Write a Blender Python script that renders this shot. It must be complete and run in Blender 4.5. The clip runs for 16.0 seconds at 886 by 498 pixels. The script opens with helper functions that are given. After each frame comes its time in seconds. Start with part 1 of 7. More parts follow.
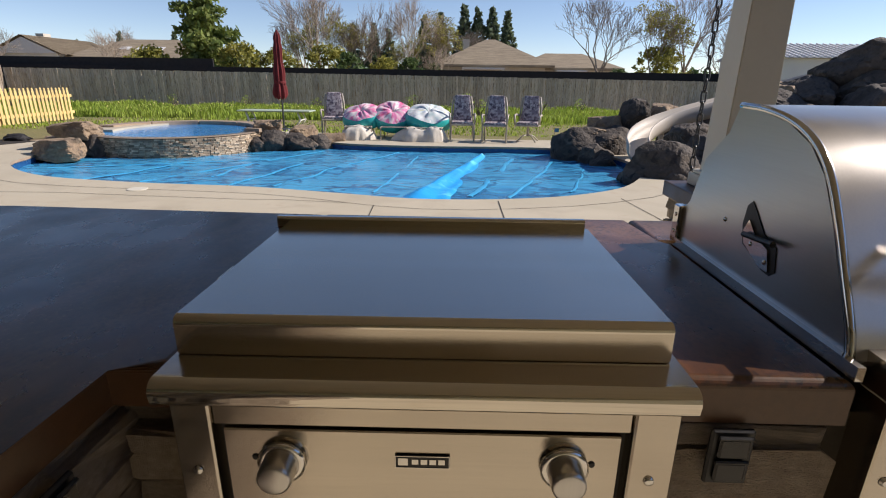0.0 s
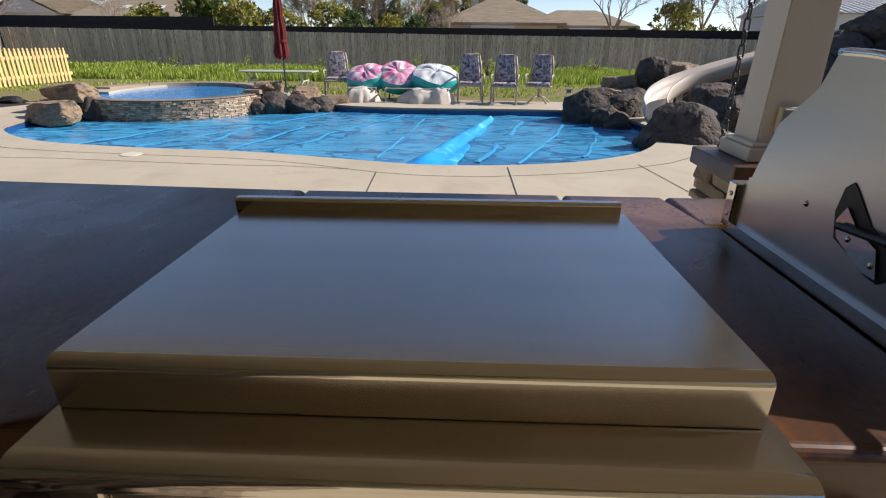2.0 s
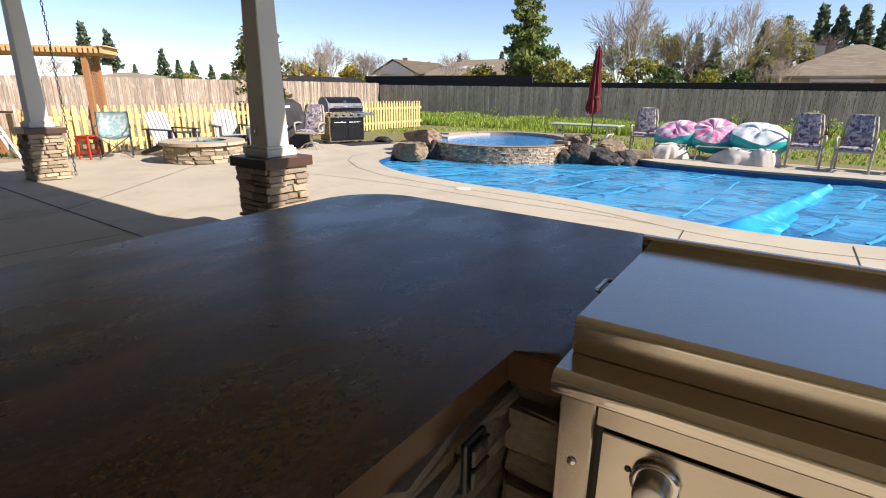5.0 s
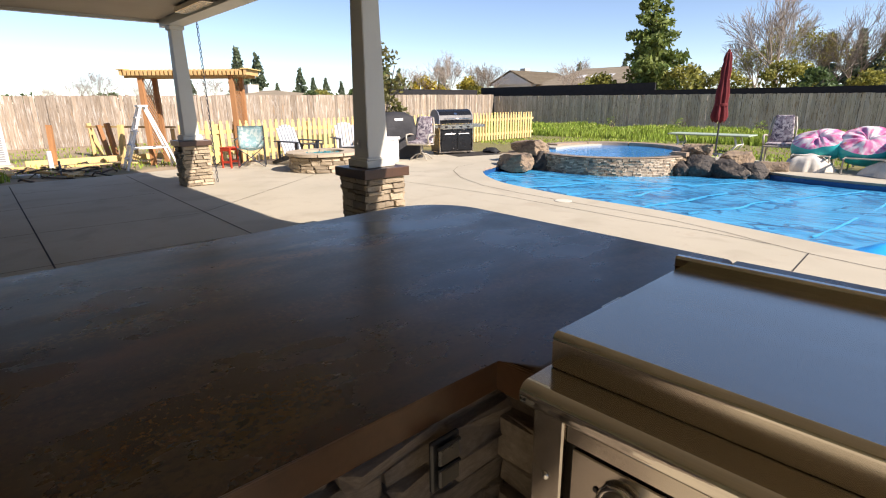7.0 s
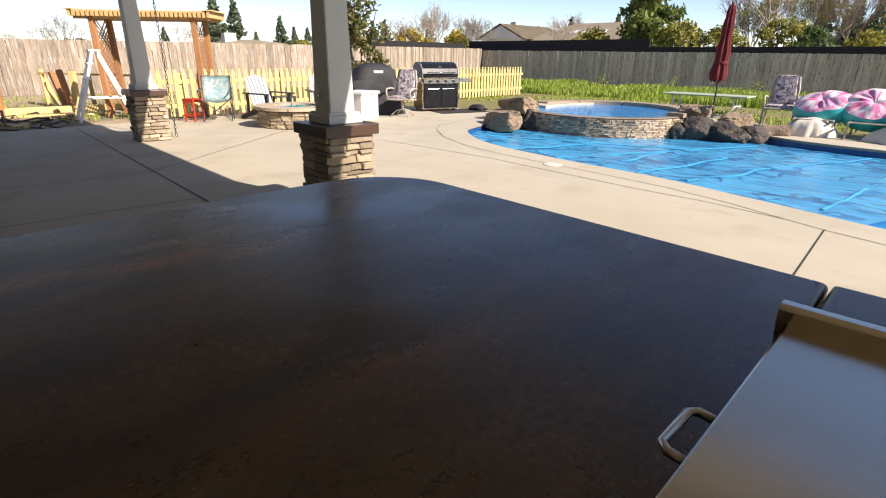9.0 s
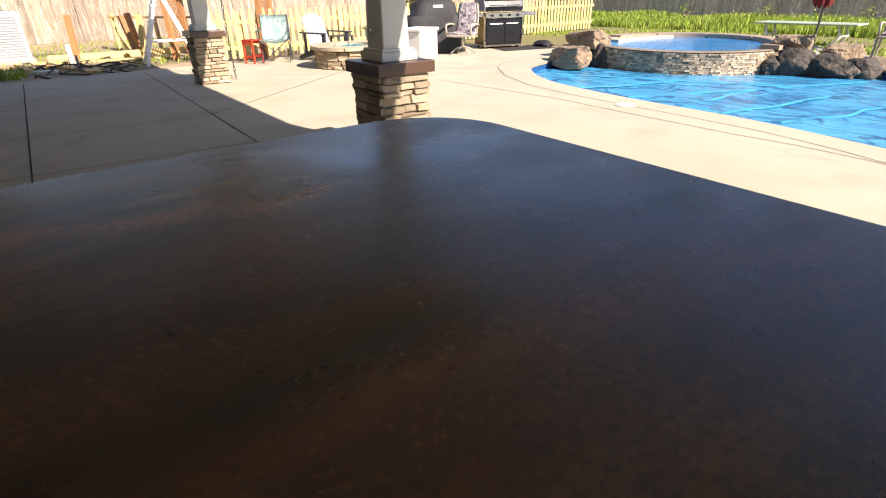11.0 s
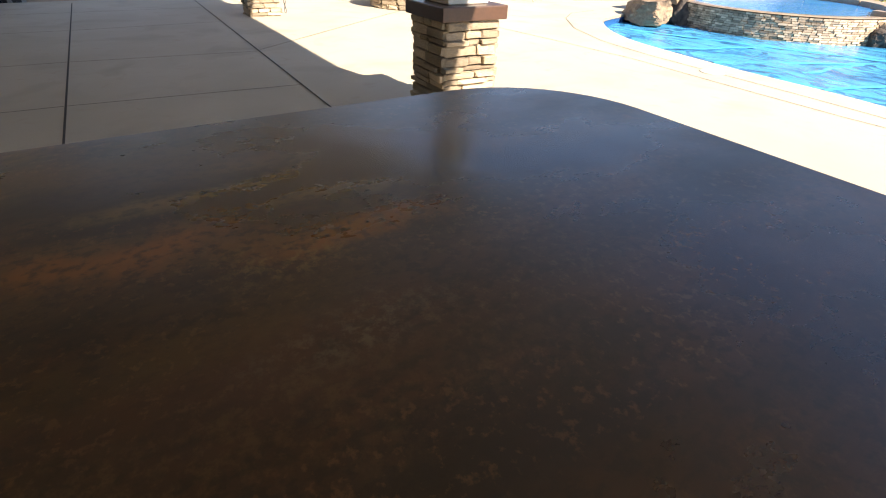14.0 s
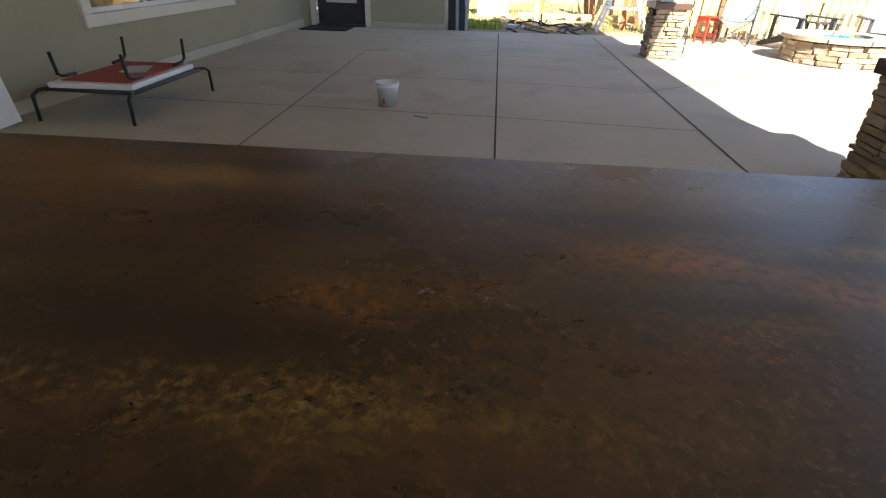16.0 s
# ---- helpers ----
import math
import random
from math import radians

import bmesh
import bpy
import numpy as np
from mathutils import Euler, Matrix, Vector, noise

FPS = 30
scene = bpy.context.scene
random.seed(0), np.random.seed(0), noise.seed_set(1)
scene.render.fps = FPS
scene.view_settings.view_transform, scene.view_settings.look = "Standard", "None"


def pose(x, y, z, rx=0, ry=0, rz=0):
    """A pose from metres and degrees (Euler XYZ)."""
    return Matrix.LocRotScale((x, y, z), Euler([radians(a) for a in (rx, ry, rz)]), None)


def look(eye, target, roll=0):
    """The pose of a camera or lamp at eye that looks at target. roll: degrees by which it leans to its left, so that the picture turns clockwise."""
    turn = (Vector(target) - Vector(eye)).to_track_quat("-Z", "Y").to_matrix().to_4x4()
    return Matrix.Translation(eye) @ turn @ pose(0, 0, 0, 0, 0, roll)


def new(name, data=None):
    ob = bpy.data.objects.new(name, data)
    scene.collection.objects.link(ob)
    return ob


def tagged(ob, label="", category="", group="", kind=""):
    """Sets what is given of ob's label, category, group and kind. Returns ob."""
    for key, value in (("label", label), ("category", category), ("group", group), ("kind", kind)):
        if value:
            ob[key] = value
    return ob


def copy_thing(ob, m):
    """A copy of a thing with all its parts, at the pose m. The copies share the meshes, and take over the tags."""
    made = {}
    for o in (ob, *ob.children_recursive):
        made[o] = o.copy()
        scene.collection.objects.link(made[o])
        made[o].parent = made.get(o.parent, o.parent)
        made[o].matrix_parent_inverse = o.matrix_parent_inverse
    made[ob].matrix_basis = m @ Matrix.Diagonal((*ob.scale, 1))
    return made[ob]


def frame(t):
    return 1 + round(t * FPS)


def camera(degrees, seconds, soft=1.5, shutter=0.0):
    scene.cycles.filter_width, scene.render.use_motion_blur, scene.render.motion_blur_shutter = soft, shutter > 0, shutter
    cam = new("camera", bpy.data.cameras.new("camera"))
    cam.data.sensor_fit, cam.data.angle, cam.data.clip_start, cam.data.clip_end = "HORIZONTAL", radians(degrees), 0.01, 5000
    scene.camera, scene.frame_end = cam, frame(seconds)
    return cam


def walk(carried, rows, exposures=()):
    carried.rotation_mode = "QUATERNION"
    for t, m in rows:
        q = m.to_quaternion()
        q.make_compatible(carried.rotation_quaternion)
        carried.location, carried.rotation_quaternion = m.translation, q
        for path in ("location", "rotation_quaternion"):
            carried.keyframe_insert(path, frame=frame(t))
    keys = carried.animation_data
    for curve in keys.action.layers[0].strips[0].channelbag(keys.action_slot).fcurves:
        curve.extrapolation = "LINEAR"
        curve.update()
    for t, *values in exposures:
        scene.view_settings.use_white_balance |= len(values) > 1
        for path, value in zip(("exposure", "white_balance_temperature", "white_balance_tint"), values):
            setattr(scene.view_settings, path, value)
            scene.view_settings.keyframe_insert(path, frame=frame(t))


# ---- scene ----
cam = camera(82.2, 16.0, soft=1.12)
PATH = [
    (0, (0.222, 0.145, 1.335), (0.143, 2.042, 0.706), 0.8),
    (0.5, (0.228, 0.274, 1.325), (0.145, 2.154, 0.65), -0.4),
    (1, (0.237, 0.353, 1.311), (0.141, 2.216, 0.59), -0.4),
    (1.5, (0.238, 0.383, 1.308), (0.136, 2.236, 0.562), -0.1),
    (2, (0.228, 0.394, 1.305), (0.123, 2.24, 0.544), 0.6),
    (2.5, (0.201, 0.387, 1.309), (0.037, 2.233, 0.558), 1.2),
    (3, (0.16, 0.37, 1.313), (-0.122, 2.212, 0.585), 2.2),
    (3.5, (0.119, 0.342, 1.316), (-0.315, 2.161, 0.608), 1.1),
    (4, (0.083, 0.259, 1.338), (-0.553, 2.033, 0.669), 0.3),
    (4.5, (0.067, 0.144, 1.346), (-0.785, 1.844, 0.727), 0.6),
    (5, (0.045, 0.058, 1.349), (-1.039, 1.631, 0.755), 0.7),
    (7.5, (0.261, 0.235, 1.368), (-1.163, 1.525, 0.812), -0.6),
    (8, (0.134, 0.335, 1.344), (-1.231, 1.681, 0.773), -1.3),
    (8.5, (0.013, 0.442, 1.321), (-1.309, 1.796, 0.675), 0.3),
    (9, (-0.114, 0.62, 1.301), (-1.458, 1.921, 0.592), 0.7),
    (9.5, (-0.195, 0.736, 1.266), (-1.604, 1.925, 0.49), 0.4),
    (9.7, (-0.216, 0.752, 1.26), (-1.647, 1.891, 0.452), -0.9),
    (11.8, (-0.304, 0.786, 1.233), (-1.702, 1.869, 0.297), -0.2),
    (12, (-0.354, 0.807, 1.227), (-1.715, 1.925, 0.281), -0.1),
    (12.5, (-0.454, 0.858, 1.222), (-1.724, 2.062, 0.255), 1.3),
    (13, (-0.535, 0.962, 1.206), (-1.761, 2.173, 0.19), 1.3),
    (13.5, (-0.597, 0.983, 1.197), (-1.867, 2.102, 0.132), 2.2),
    (14, (-0.647, 0.908, 1.2), (-2.074, 1.814, 0.131), 2.0),
    (14.5, (-0.69, 0.804, 1.209), (-2.258, 1.466, 0.159), 1.1),
    (15, (-0.699, 0.711, 1.22), (-2.365, 1.15, 0.204), 0.7),
    (15.5, (-0.707, 0.597, 1.216), (-2.436, 0.769, 0.225), 0.8),
    (16, (-0.694, 0.421, 1.21), (-2.428, 0.284, 0.223), 1.7),
]
walk(cam, [(t, look(eye, target, roll)) for t, eye, target, roll in PATH], exposures=[(0.0, 0.38, 6500, 17), (2.0, 0.48, 6500, 17), (3.5, 0.68, 6500, 17), (5.0, 0.83, 6500, 17), (7.5, 0.90, 6650, 17), (9.0, 0.90, 6800, 17), (9.5, 0.96, 6950, 17), (12.0, 1.48, 7050, 17), (12.5, 1.56, 7100, 17), (14.5, 1.84, 7250, 17), (16.0, 2.08, 7000, 17)])

# ---- world, sun ----
SUN = Vector((1.36, 0.31, 1.0)).normalized()
world = bpy.data.worlds.new("World")
scene.world = world
world.use_nodes = True
wn = world.node_tree.nodes
sky = wn.new("ShaderNodeTexSky")
sky.sky_type, sky.sun_disc = "NISHITA", False
sky.sun_elevation, sky.sun_rotation = math.asin(SUN.z), math.atan2(SUN.x, SUN.y)
sky.air_density, sky.dust_density, sky.ozone_density, sky.altitude = 0.86, 0.0, 1.2, 1700
wn["Background"].inputs["Strength"].default_value = 0.098
world.node_tree.links.new(sky.outputs["Color"], wn["Background"].inputs["Color"])
sun_data = bpy.data.lights.new("sun", "SUN")
sun_data.energy, sun_data.angle, sun_data.color = 4.8, radians(0.55), (1.0, 0.93, 0.83)
sun = new("sun", sun_data)
sun.matrix_world = look(SUN * 60, (0, 0, 0))


# ---- materials ----
def mat(name, a, b=None, rough=0.6, metal=0.0, scale=6.0, fine=60.0, bump=0.15, dist=0.01, vary=0.0,
        spots=None, spot_scale=2.0, spot_low=0.55, spot_high=0.7, stretch=(1, 1, 1), coat=0.0, rvar=0.1, grain=0.35, extra=None):
    """Two scales of noise between colours a and b, optional stains, relief, and a tone of its own for each object."""
    m = bpy.data.materials.new(name)
    m.use_nodes = True
    n, l = m.node_tree.nodes, m.node_tree.links
    bs = n["Principled BSDF"]
    b = b or tuple(c * 0.75 for c in a)
    co = n.new("ShaderNodeTexCoord")
    mp = n.new("ShaderNodeMapping")
    mp.inputs["Scale"].default_value = stretch
    l.new(co.outputs["Object"], mp.inputs["Vector"])
    if vary:
        own, far_off = n.new("ShaderNodeObjectInfo"), n.new("ShaderNodeVectorMath")
        far_off.operation = "SCALE"
        far_off.inputs[0].default_value = (47, 31, 83)
        l.new(own.outputs["Random"], far_off.inputs["Scale"])
        l.new(far_off.outputs[0], mp.inputs["Location"])

    def noise_node(sc, detail=5):
        q = n.new("ShaderNodeTexNoise")
        q.inputs["Scale"].default_value, q.inputs["Detail"].default_value = sc, detail
        l.new(mp.outputs["Vector"], q.inputs["Vector"])
        return q

    def mix(fac, c1, c2):
        q = n.new("ShaderNodeMix")
        q.data_type = "RGBA"
        for sock, v in ((0, fac), (6, c1), (7, c2)):
            if isinstance(v, (int, float)):
                q.inputs[sock].default_value = v
            elif isinstance(v, tuple):
                q.inputs[sock].default_value = (*v, 1)
            else:
                l.new(v, q.inputs[sock])
        return q.outputs[2]

    def ramp(sock, lo, hi):
        q = n.new("ShaderNodeMapRange")
        q.inputs["From Min"].default_value, q.inputs["From Max"].default_value = lo, hi
        l.new(sock, q.inputs["Value"])
        return q.outputs["Result"]

    big, small = noise_node(scale), noise_node(fine, 3)
    col = mix(ramp(big.outputs["Fac"], 0.3, 0.7), a, b)
    dark = tuple(c * 0.6 for c in b)
    f = n.new("ShaderNodeMath")
    f.operation = "MULTIPLY"
    f.inputs[1].default_value = grain
    l.new(ramp(small.outputs["Fac"], 0.4, 0.75), f.inputs[0])
    col = mix(f.outputs[0], col, dark)
    for k, (sc, lo, hi, c) in enumerate(extra or ([(spot_scale, spot_low, spot_high, spots)] if spots else [])):
        s = noise_node(sc, 6)
        s.inputs["Distortion"].default_value = 0.6
        if k:
            off = n.new("ShaderNodeVectorMath")
            off.inputs[1].default_value = (k * 7.3, k * 3.1, 0)
            l.new(mp.outputs["Vector"], off.inputs[0])
            l.new(off.outputs[0], s.inputs["Vector"])
        col = mix(ramp(s.outputs["Fac"], lo, hi), col, c)
    if vary:
        oi = n.new("ShaderNodeObjectInfo")
        hs = n.new("ShaderNodeHueSaturation")
        hs.inputs["Value"].default_value = 1
        q = n.new("ShaderNodeMapRange")
        q.inputs["To Min"].default_value, q.inputs["To Max"].default_value = 1 - vary, 1 + vary
        l.new(oi.outputs["Random"], q.inputs["Value"])
        l.new(q.outputs["Result"], hs.inputs["Value"])
        l.new(col, hs.inputs["Color"])
        col = hs.outputs["Color"]
    l.new(col, bs.inputs["Base Color"])
    r = n.new("ShaderNodeMapRange")
    r.inputs["To Min"].default_value, r.inputs["To Max"].default_value = max(0.02, rough - rvar), min(1, rough + rvar)
    l.new(big.outputs["Fac"], r.inputs["Value"])
    l.new(r.outputs["Result"], bs.inputs["Roughness"])
    bs.inputs["Metallic"].default_value = metal
    bs.inputs["Coat Weight"].default_value = coat
    bs.inputs["Coat Roughness"].default_value = 0.12
    if bump:
        bp = n.new("ShaderNodeBump")
        bp.inputs["Strength"].default_value, bp.inputs["Distance"].default_value = bump, dist
        l.new(small.outputs["Fac"], bp.inputs["Height"])
        l.new(bp.outputs["Normal"], bs.inputs["Normal"])
    return m


def islands(m, amount=0.35):
    """A tone of its own for every loose piece of a joined mesh."""
    n, l = m.node_tree.nodes, m.node_tree.links
    bs = n["Principled BSDF"]
    src = bs.inputs["Base Color"].links[0].from_socket
    g = n.new("ShaderNodeNewGeometry")
    q = n.new("ShaderNodeMapRange")
    q.inputs["To Min"].default_value, q.inputs["To Max"].default_value = 1 - amount, 1 + amount
    hs = n.new("ShaderNodeHueSaturation")
    l.new(g.outputs["Random Per Island"], q.inputs["Value"])
    l.new(q.outputs["Result"], hs.inputs["Value"])
    l.new(src, hs.inputs["Color"])
    l.new(hs.outputs["Color"], bs.inputs["Base Color"])
    return m


def leafy(m, amount=0.3):
    """Leaves let some light through."""
    islands(m, amount)
    n, l = m.node_tree.nodes, m.node_tree.links
    bs, out = n["Principled BSDF"], n["Material Output"]
    tr, mx = n.new("ShaderNodeBsdfTranslucent"), n.new("ShaderNodeMixShader")
    mx.inputs[0].default_value = 0.35
    l.new(bs.inputs["Base Color"].links[0].from_socket, tr.inputs["Color"])
    l.new(bs.outputs[0], mx.inputs[1])
    l.new(tr.outputs[0], mx.inputs[2])
    l.new(mx.outputs[0], out.inputs["Surface"])
    return m


M_CONC = mat("deck_concrete", (0.51, 0.456, 0.345), (0.45, 0.402, 0.302), 0.8, scale=0.9, fine=90, bump=0.12, dist=0.004,
             grain=0.2, extra=[(1.6, 0.52, 0.74, (0.385, 0.335, 0.25)), (0.6, 0.50, 0.68, (0.43, 0.385, 0.285)), (6, 0.60, 0.74, (0.43, 0.365, 0.27))])
M_JOINT = mat("joint_shadow", (0.05, 0.042, 0.035), rough=0.9)


def counter_material():
    """Acid-stained sealed concrete: dark ground, ochre and rust bands, fine speckle, uneven gloss."""
    m = bpy.data.materials.new("stained_concrete")
    m.use_nodes = True
    n, l = m.node_tree.nodes, m.node_tree.links
    bs = n["Principled BSDF"]
    co = n.new("ShaderNodeTexCoord")

    def tex(scale, detail, stretch, shift=0.0, rough=0.55):
        mp = n.new("ShaderNodeMapping")
        mp.inputs["Scale"].default_value = stretch
        mp.inputs["Location"].default_value = (shift, shift * 0.7, 0)
        q = n.new("ShaderNodeTexNoise")
        q.inputs["Scale"].default_value, q.inputs["Detail"].default_value, q.inputs["Roughness"].default_value = scale, detail, rough
        l.new(co.outputs["Object"], mp.inputs["Vector"])
        l.new(mp.outputs["Vector"], q.inputs["Vector"])
        return q.outputs["Fac"]

    def span(sock, lo, hi, to=1.0):
        q = n.new("ShaderNodeMapRange")
        q.interpolation_type = "SMOOTHSTEP"
        q.inputs["From Min"].default_value, q.inputs["From Max"].default_value, q.inputs["To Max"].default_value = lo, hi, to
        l.new(sock, q.inputs["Value"])
        return q.outputs["Result"]

    def times(a, b):
        q = n.new("ShaderNodeMath")
        q.operation = "MULTIPLY"
        l.new(a, q.inputs[0])
        l.new(b, q.inputs[1])
        return q.outputs[0]

    def mix(fac, c1, c2):
        q = n.new("ShaderNodeMix")
        q.data_type = "RGBA"
        l.new(fac, q.inputs[0])
        for sock, v in ((6, c1), (7, c2)):
            if isinstance(v, tuple):
                q.inputs[sock].default_value = (*v, 1)
            else:
                l.new(v, q.inputs[sock])
        return q.outputs[2]

    wide, flat = (2.3, 0.65, 1), (1, 1, 1)
    bands = tex(1.5, 7, wide, 3.0, 0.6)
    col = mix(span(bands, 0.40, 0.60), (0.013, 0.0055, 0.0048), (0.064, 0.026, 0.011))
    col = mix(span(tex(1.9, 5, wide, 11.0, 0.55), 0.48, 0.68, 0.85), col, (0.115, 0.042, 0.008))
    col = mix(span(tex(1.7, 5, wide, 23.0, 0.55), 0.52, 0.72, 0.8), col, (0.085, 0.050, 0.013))
    col = mix(span(tex(2.3, 5, wide, 37.0, 0.55), 0.52, 0.68, 0.9), col, (0.012, 0.008, 0.006))
    grit = tex(85, 5, flat, 5.0, 0.75)
    col = mix(times(span(grit, 0.48, 0.76, 0.5), span(tex(2.4, 5, wide, 51.0), 0.50, 0.68)), col, (0.19, 0.125, 0.048))
    col = mix(times(span(tex(60, 6, flat, 9.0, 0.75), 0.49, 0.74, 0.55), span(tex(2.8, 5, wide, 61.0), 0.50, 0.66)), col, (0.17, 0.050, 0.014))
    col = mix(span(tex(13, 6, flat, 15.0, 0.6), 0.46, 0.76, 0.4), col, (0.010, 0.006, 0.005))
    blur = n.new("ShaderNodeTexNoise")
    blur.inputs["Scale"].default_value, blur.inputs["Detail"].default_value, blur.inputs["Roughness"].default_value = 9, 7, 0.65
    l.new(co.outputs["Object"], blur.inputs["Vector"])
    speck = tex(85, 5, flat, 19.0, 0.72)

    def stain(col, x, y, rx, ry, c, full, grainy=False):
        """One ragged patch of stain, in long flecks or solid."""
        sub, mul, off, add, size = (n.new("ShaderNodeVectorMath") for _ in range(5))
        sub.operation, mul.operation, off.operation, size.operation = "SUBTRACT", "MULTIPLY", "MULTIPLY_ADD", "LENGTH"
        sub.inputs[1].default_value, mul.inputs[1].default_value = (x, y, 0.92), (1 / rx, 1 / ry, 0)
        off.inputs[1].default_value, off.inputs[2].default_value = (3.4, 2.6, 0), (-1.7, -1.3, 0)
        l.new(co.outputs["Object"], sub.inputs[0])
        l.new(sub.outputs[0], mul.inputs[0])
        l.new(blur.outputs["Color"], off.inputs[0])
        l.new(mul.outputs[0], add.inputs[0])
        l.new(off.outputs[0], add.inputs[1])
        l.new(add.outputs[0], size.inputs[0])
        fac = span(size.outputs["Value"], 1.4, 0.2, full)
        if grainy:
            fac = times(fac, span(speck, 0.44, 0.64))
        return mix(fac, col, c)

    dark, rust, gold, pale = (0.009, 0.006, 0.005), (0.20, 0.072, 0.009), (0.20, 0.125, 0.034), (0.16, 0.13, 0.075)
    for x, y, rx, ry, c, full, grainy in ((-1.215, 0.66, 0.035, 0.12, rust, 0.9, False), (-1.155, 0.88, 0.040, 0.15, rust, 1.0, False), (-1.10, 1.08, 0.035, 0.12, rust, 0.9, False), (-1.30, 0.62, 0.028, 0.15, dark, 0.9, False), (-1.235, 0.87, 0.026, 0.16, dark, 0.9, False),
                                          (-1.262, 0.95, 0.022, 0.12, gold, 0.6, False), (-1.205, 1.11, 0.022, 0.10, gold, 0.5, False), (-1.13, 0.66, 0.022, 0.16, dark, 0.8, False), (-1.08, 1.0, 0.045, 0.07, gold, 0.85, True),
                                          (-0.95, 1.03, 0.035, 0.09, pale, 0.5, True), (-0.955, 0.25, 0.035, 0.28, gold, 1.0, True), (-0.87, 0.2, 0.045, 0.30, dark, 0.8, False), (-1.09, 0.29, 0.04, 0.06, rust, 1.0, True),
                                          (-1.08, 0.68, 0.04, 0.07, rust, 1.0, True), (-1.25, 0.2, 0.04, 0.15, dark, 0.8, False), (-1.38, 0.0, 0.05, 0.16, (0.19, 0.12, 0.03), 0.7, False),
                                          (-0.88, 0.92, 0.06, 0.2, (0.14, 0.09, 0.03), 0.4, True), (-0.75, 0.6, 0.07, 0.3, rust, 0.35, True), (0.66, 1.60, 0.22, 0.12, (0.20, 0.105, 0.065), 0.85, False), (0.30, 1.62, 0.30, 0.09, (0.085, 0.042, 0.040), 0.7, False),
                                          (1.0, 1.62, 0.3, 0.1, (0.17, 0.10, 0.06), 0.8, False)):
        col = stain(col, x, y, rx, ry, c, full, grainy)
    # fine mottling over everything
    col = mix(times(span(tex(90, 4, (1, 0.7, 1), 33.0, 0.62), 0.46, 0.64, 0.7), span(tex(3.1, 4, wide, 81.0), 0.30, 0.56)), col, (0.010, 0.0055, 0.0045))
    col = mix(times(span(tex(105, 4, flat, 43.0, 0.62), 0.54, 0.68, 0.6), span(tex(3.6, 4, wide, 91.0), 0.38, 0.60)), col, (0.15, 0.078, 0.030))
    l.new(col, bs.inputs["Base Color"])
    bs.inputs["IOR"].default_value = 1.6
    r = n.new("ShaderNodeMapRange")
    r.inputs["From Min"].default_value, r.inputs["From Max"].default_value = 0.3, 0.7
    r.inputs["To Min"].default_value, r.inputs["To Max"].default_value = 0.20, 0.39
    l.new(tex(2.8, 7, (1.6, 0.9, 1), 71.0, 0.62), r.inputs["Value"])
    l.new(r.outputs["Result"], bs.inputs["Roughness"])
    bp = n.new("ShaderNodeBump")
    bp.inputs["Strength"].default_value, bp.inputs["Distance"].default_value = 0.5, 0.006
    l.new(tex(3.6, 3, flat, 2.0, 0.5), bp.inputs["Height"])
    l.new(bp.outputs["Normal"], bs.inputs["Normal"])
    return m


M_COUNTER = counter_material()
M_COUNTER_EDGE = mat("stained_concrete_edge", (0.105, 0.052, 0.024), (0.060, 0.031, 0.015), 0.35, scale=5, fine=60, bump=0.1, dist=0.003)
M_STEEL = mat("brushed_steel", (0.575, 0.525, 0.45), (0.535, 0.485, 0.415), 0.20, 1.0, scale=3, fine=70, bump=0.04, dist=0.0006,
              stretch=(0.12, 4, 4), grain=0.10, rvar=0.05)
M_STEEL_SIDE = mat("satin_steel", (0.56, 0.545, 0.525), (0.52, 0.505, 0.49), 0.3, 1.0, scale=3, fine=70, bump=0.04, dist=0.0006,
                   stretch=(4, 0.12, 4), grain=0.10, rvar=0.05)
M_EDGE = mat("polished_steel_edge", (0.68, 0.635, 0.56), (0.63, 0.59, 0.52), 0.07, 1.0, scale=3, fine=70, bump=0.03, dist=0.0005, stretch=(0.12, 4, 4), grain=0.10, rvar=0.04)
M_CHROME = mat("polished_steel", (0.75, 0.73, 0.70), rough=0.1, metal=1.0, bump=0.0, rvar=0.04, grain=0.05)
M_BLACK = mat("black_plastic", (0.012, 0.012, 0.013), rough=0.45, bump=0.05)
M_DARKSTEEL = mat("black_enamel", (0.010, 0.010, 0.011), rough=0.28, bump=0.03)
M_STONE = mat("ledge_stone", (0.50, 0.405, 0.275), (0.33, 0.255, 0.17), 0.85, scale=9, fine=55, bump=0.6, dist=0.012, vary=0.38,
              spots=(0.40, 0.33, 0.24), spot_scale=4)
M_STONE_DARK = mat("rough_ledge_stone", (0.37, 0.30, 0.225), (0.23, 0.185, 0.14), 0.8, scale=7, fine=50, bump=0.8, dist=0.02, vary=0.35, spots=(0.27, 0.22, 0.165), spot_scale=4)
M_MORTAR = mat("dark_mortar", (0.06, 0.05, 0.04), rough=0.95)
M_CAP = mat("pier_cap_concrete", (0.085, 0.042, 0.024), (0.055, 0.030, 0.020), 0.4, scale=6, fine=50, bump=0.1, dist=0.003)
M_POST = mat("post_paint", (0.62, 0.60, 0.52), (0.58, 0.56, 0.49), 0.55, scale=2, fine=40, bump=0.05, grain=0.06)
M_STUCCO = mat("stucco", (0.37, 0.335, 0.225), (0.34, 0.31, 0.205), 0.9, scale=1.2, fine=140, bump=0.5, dist=0.006, grain=0.2)
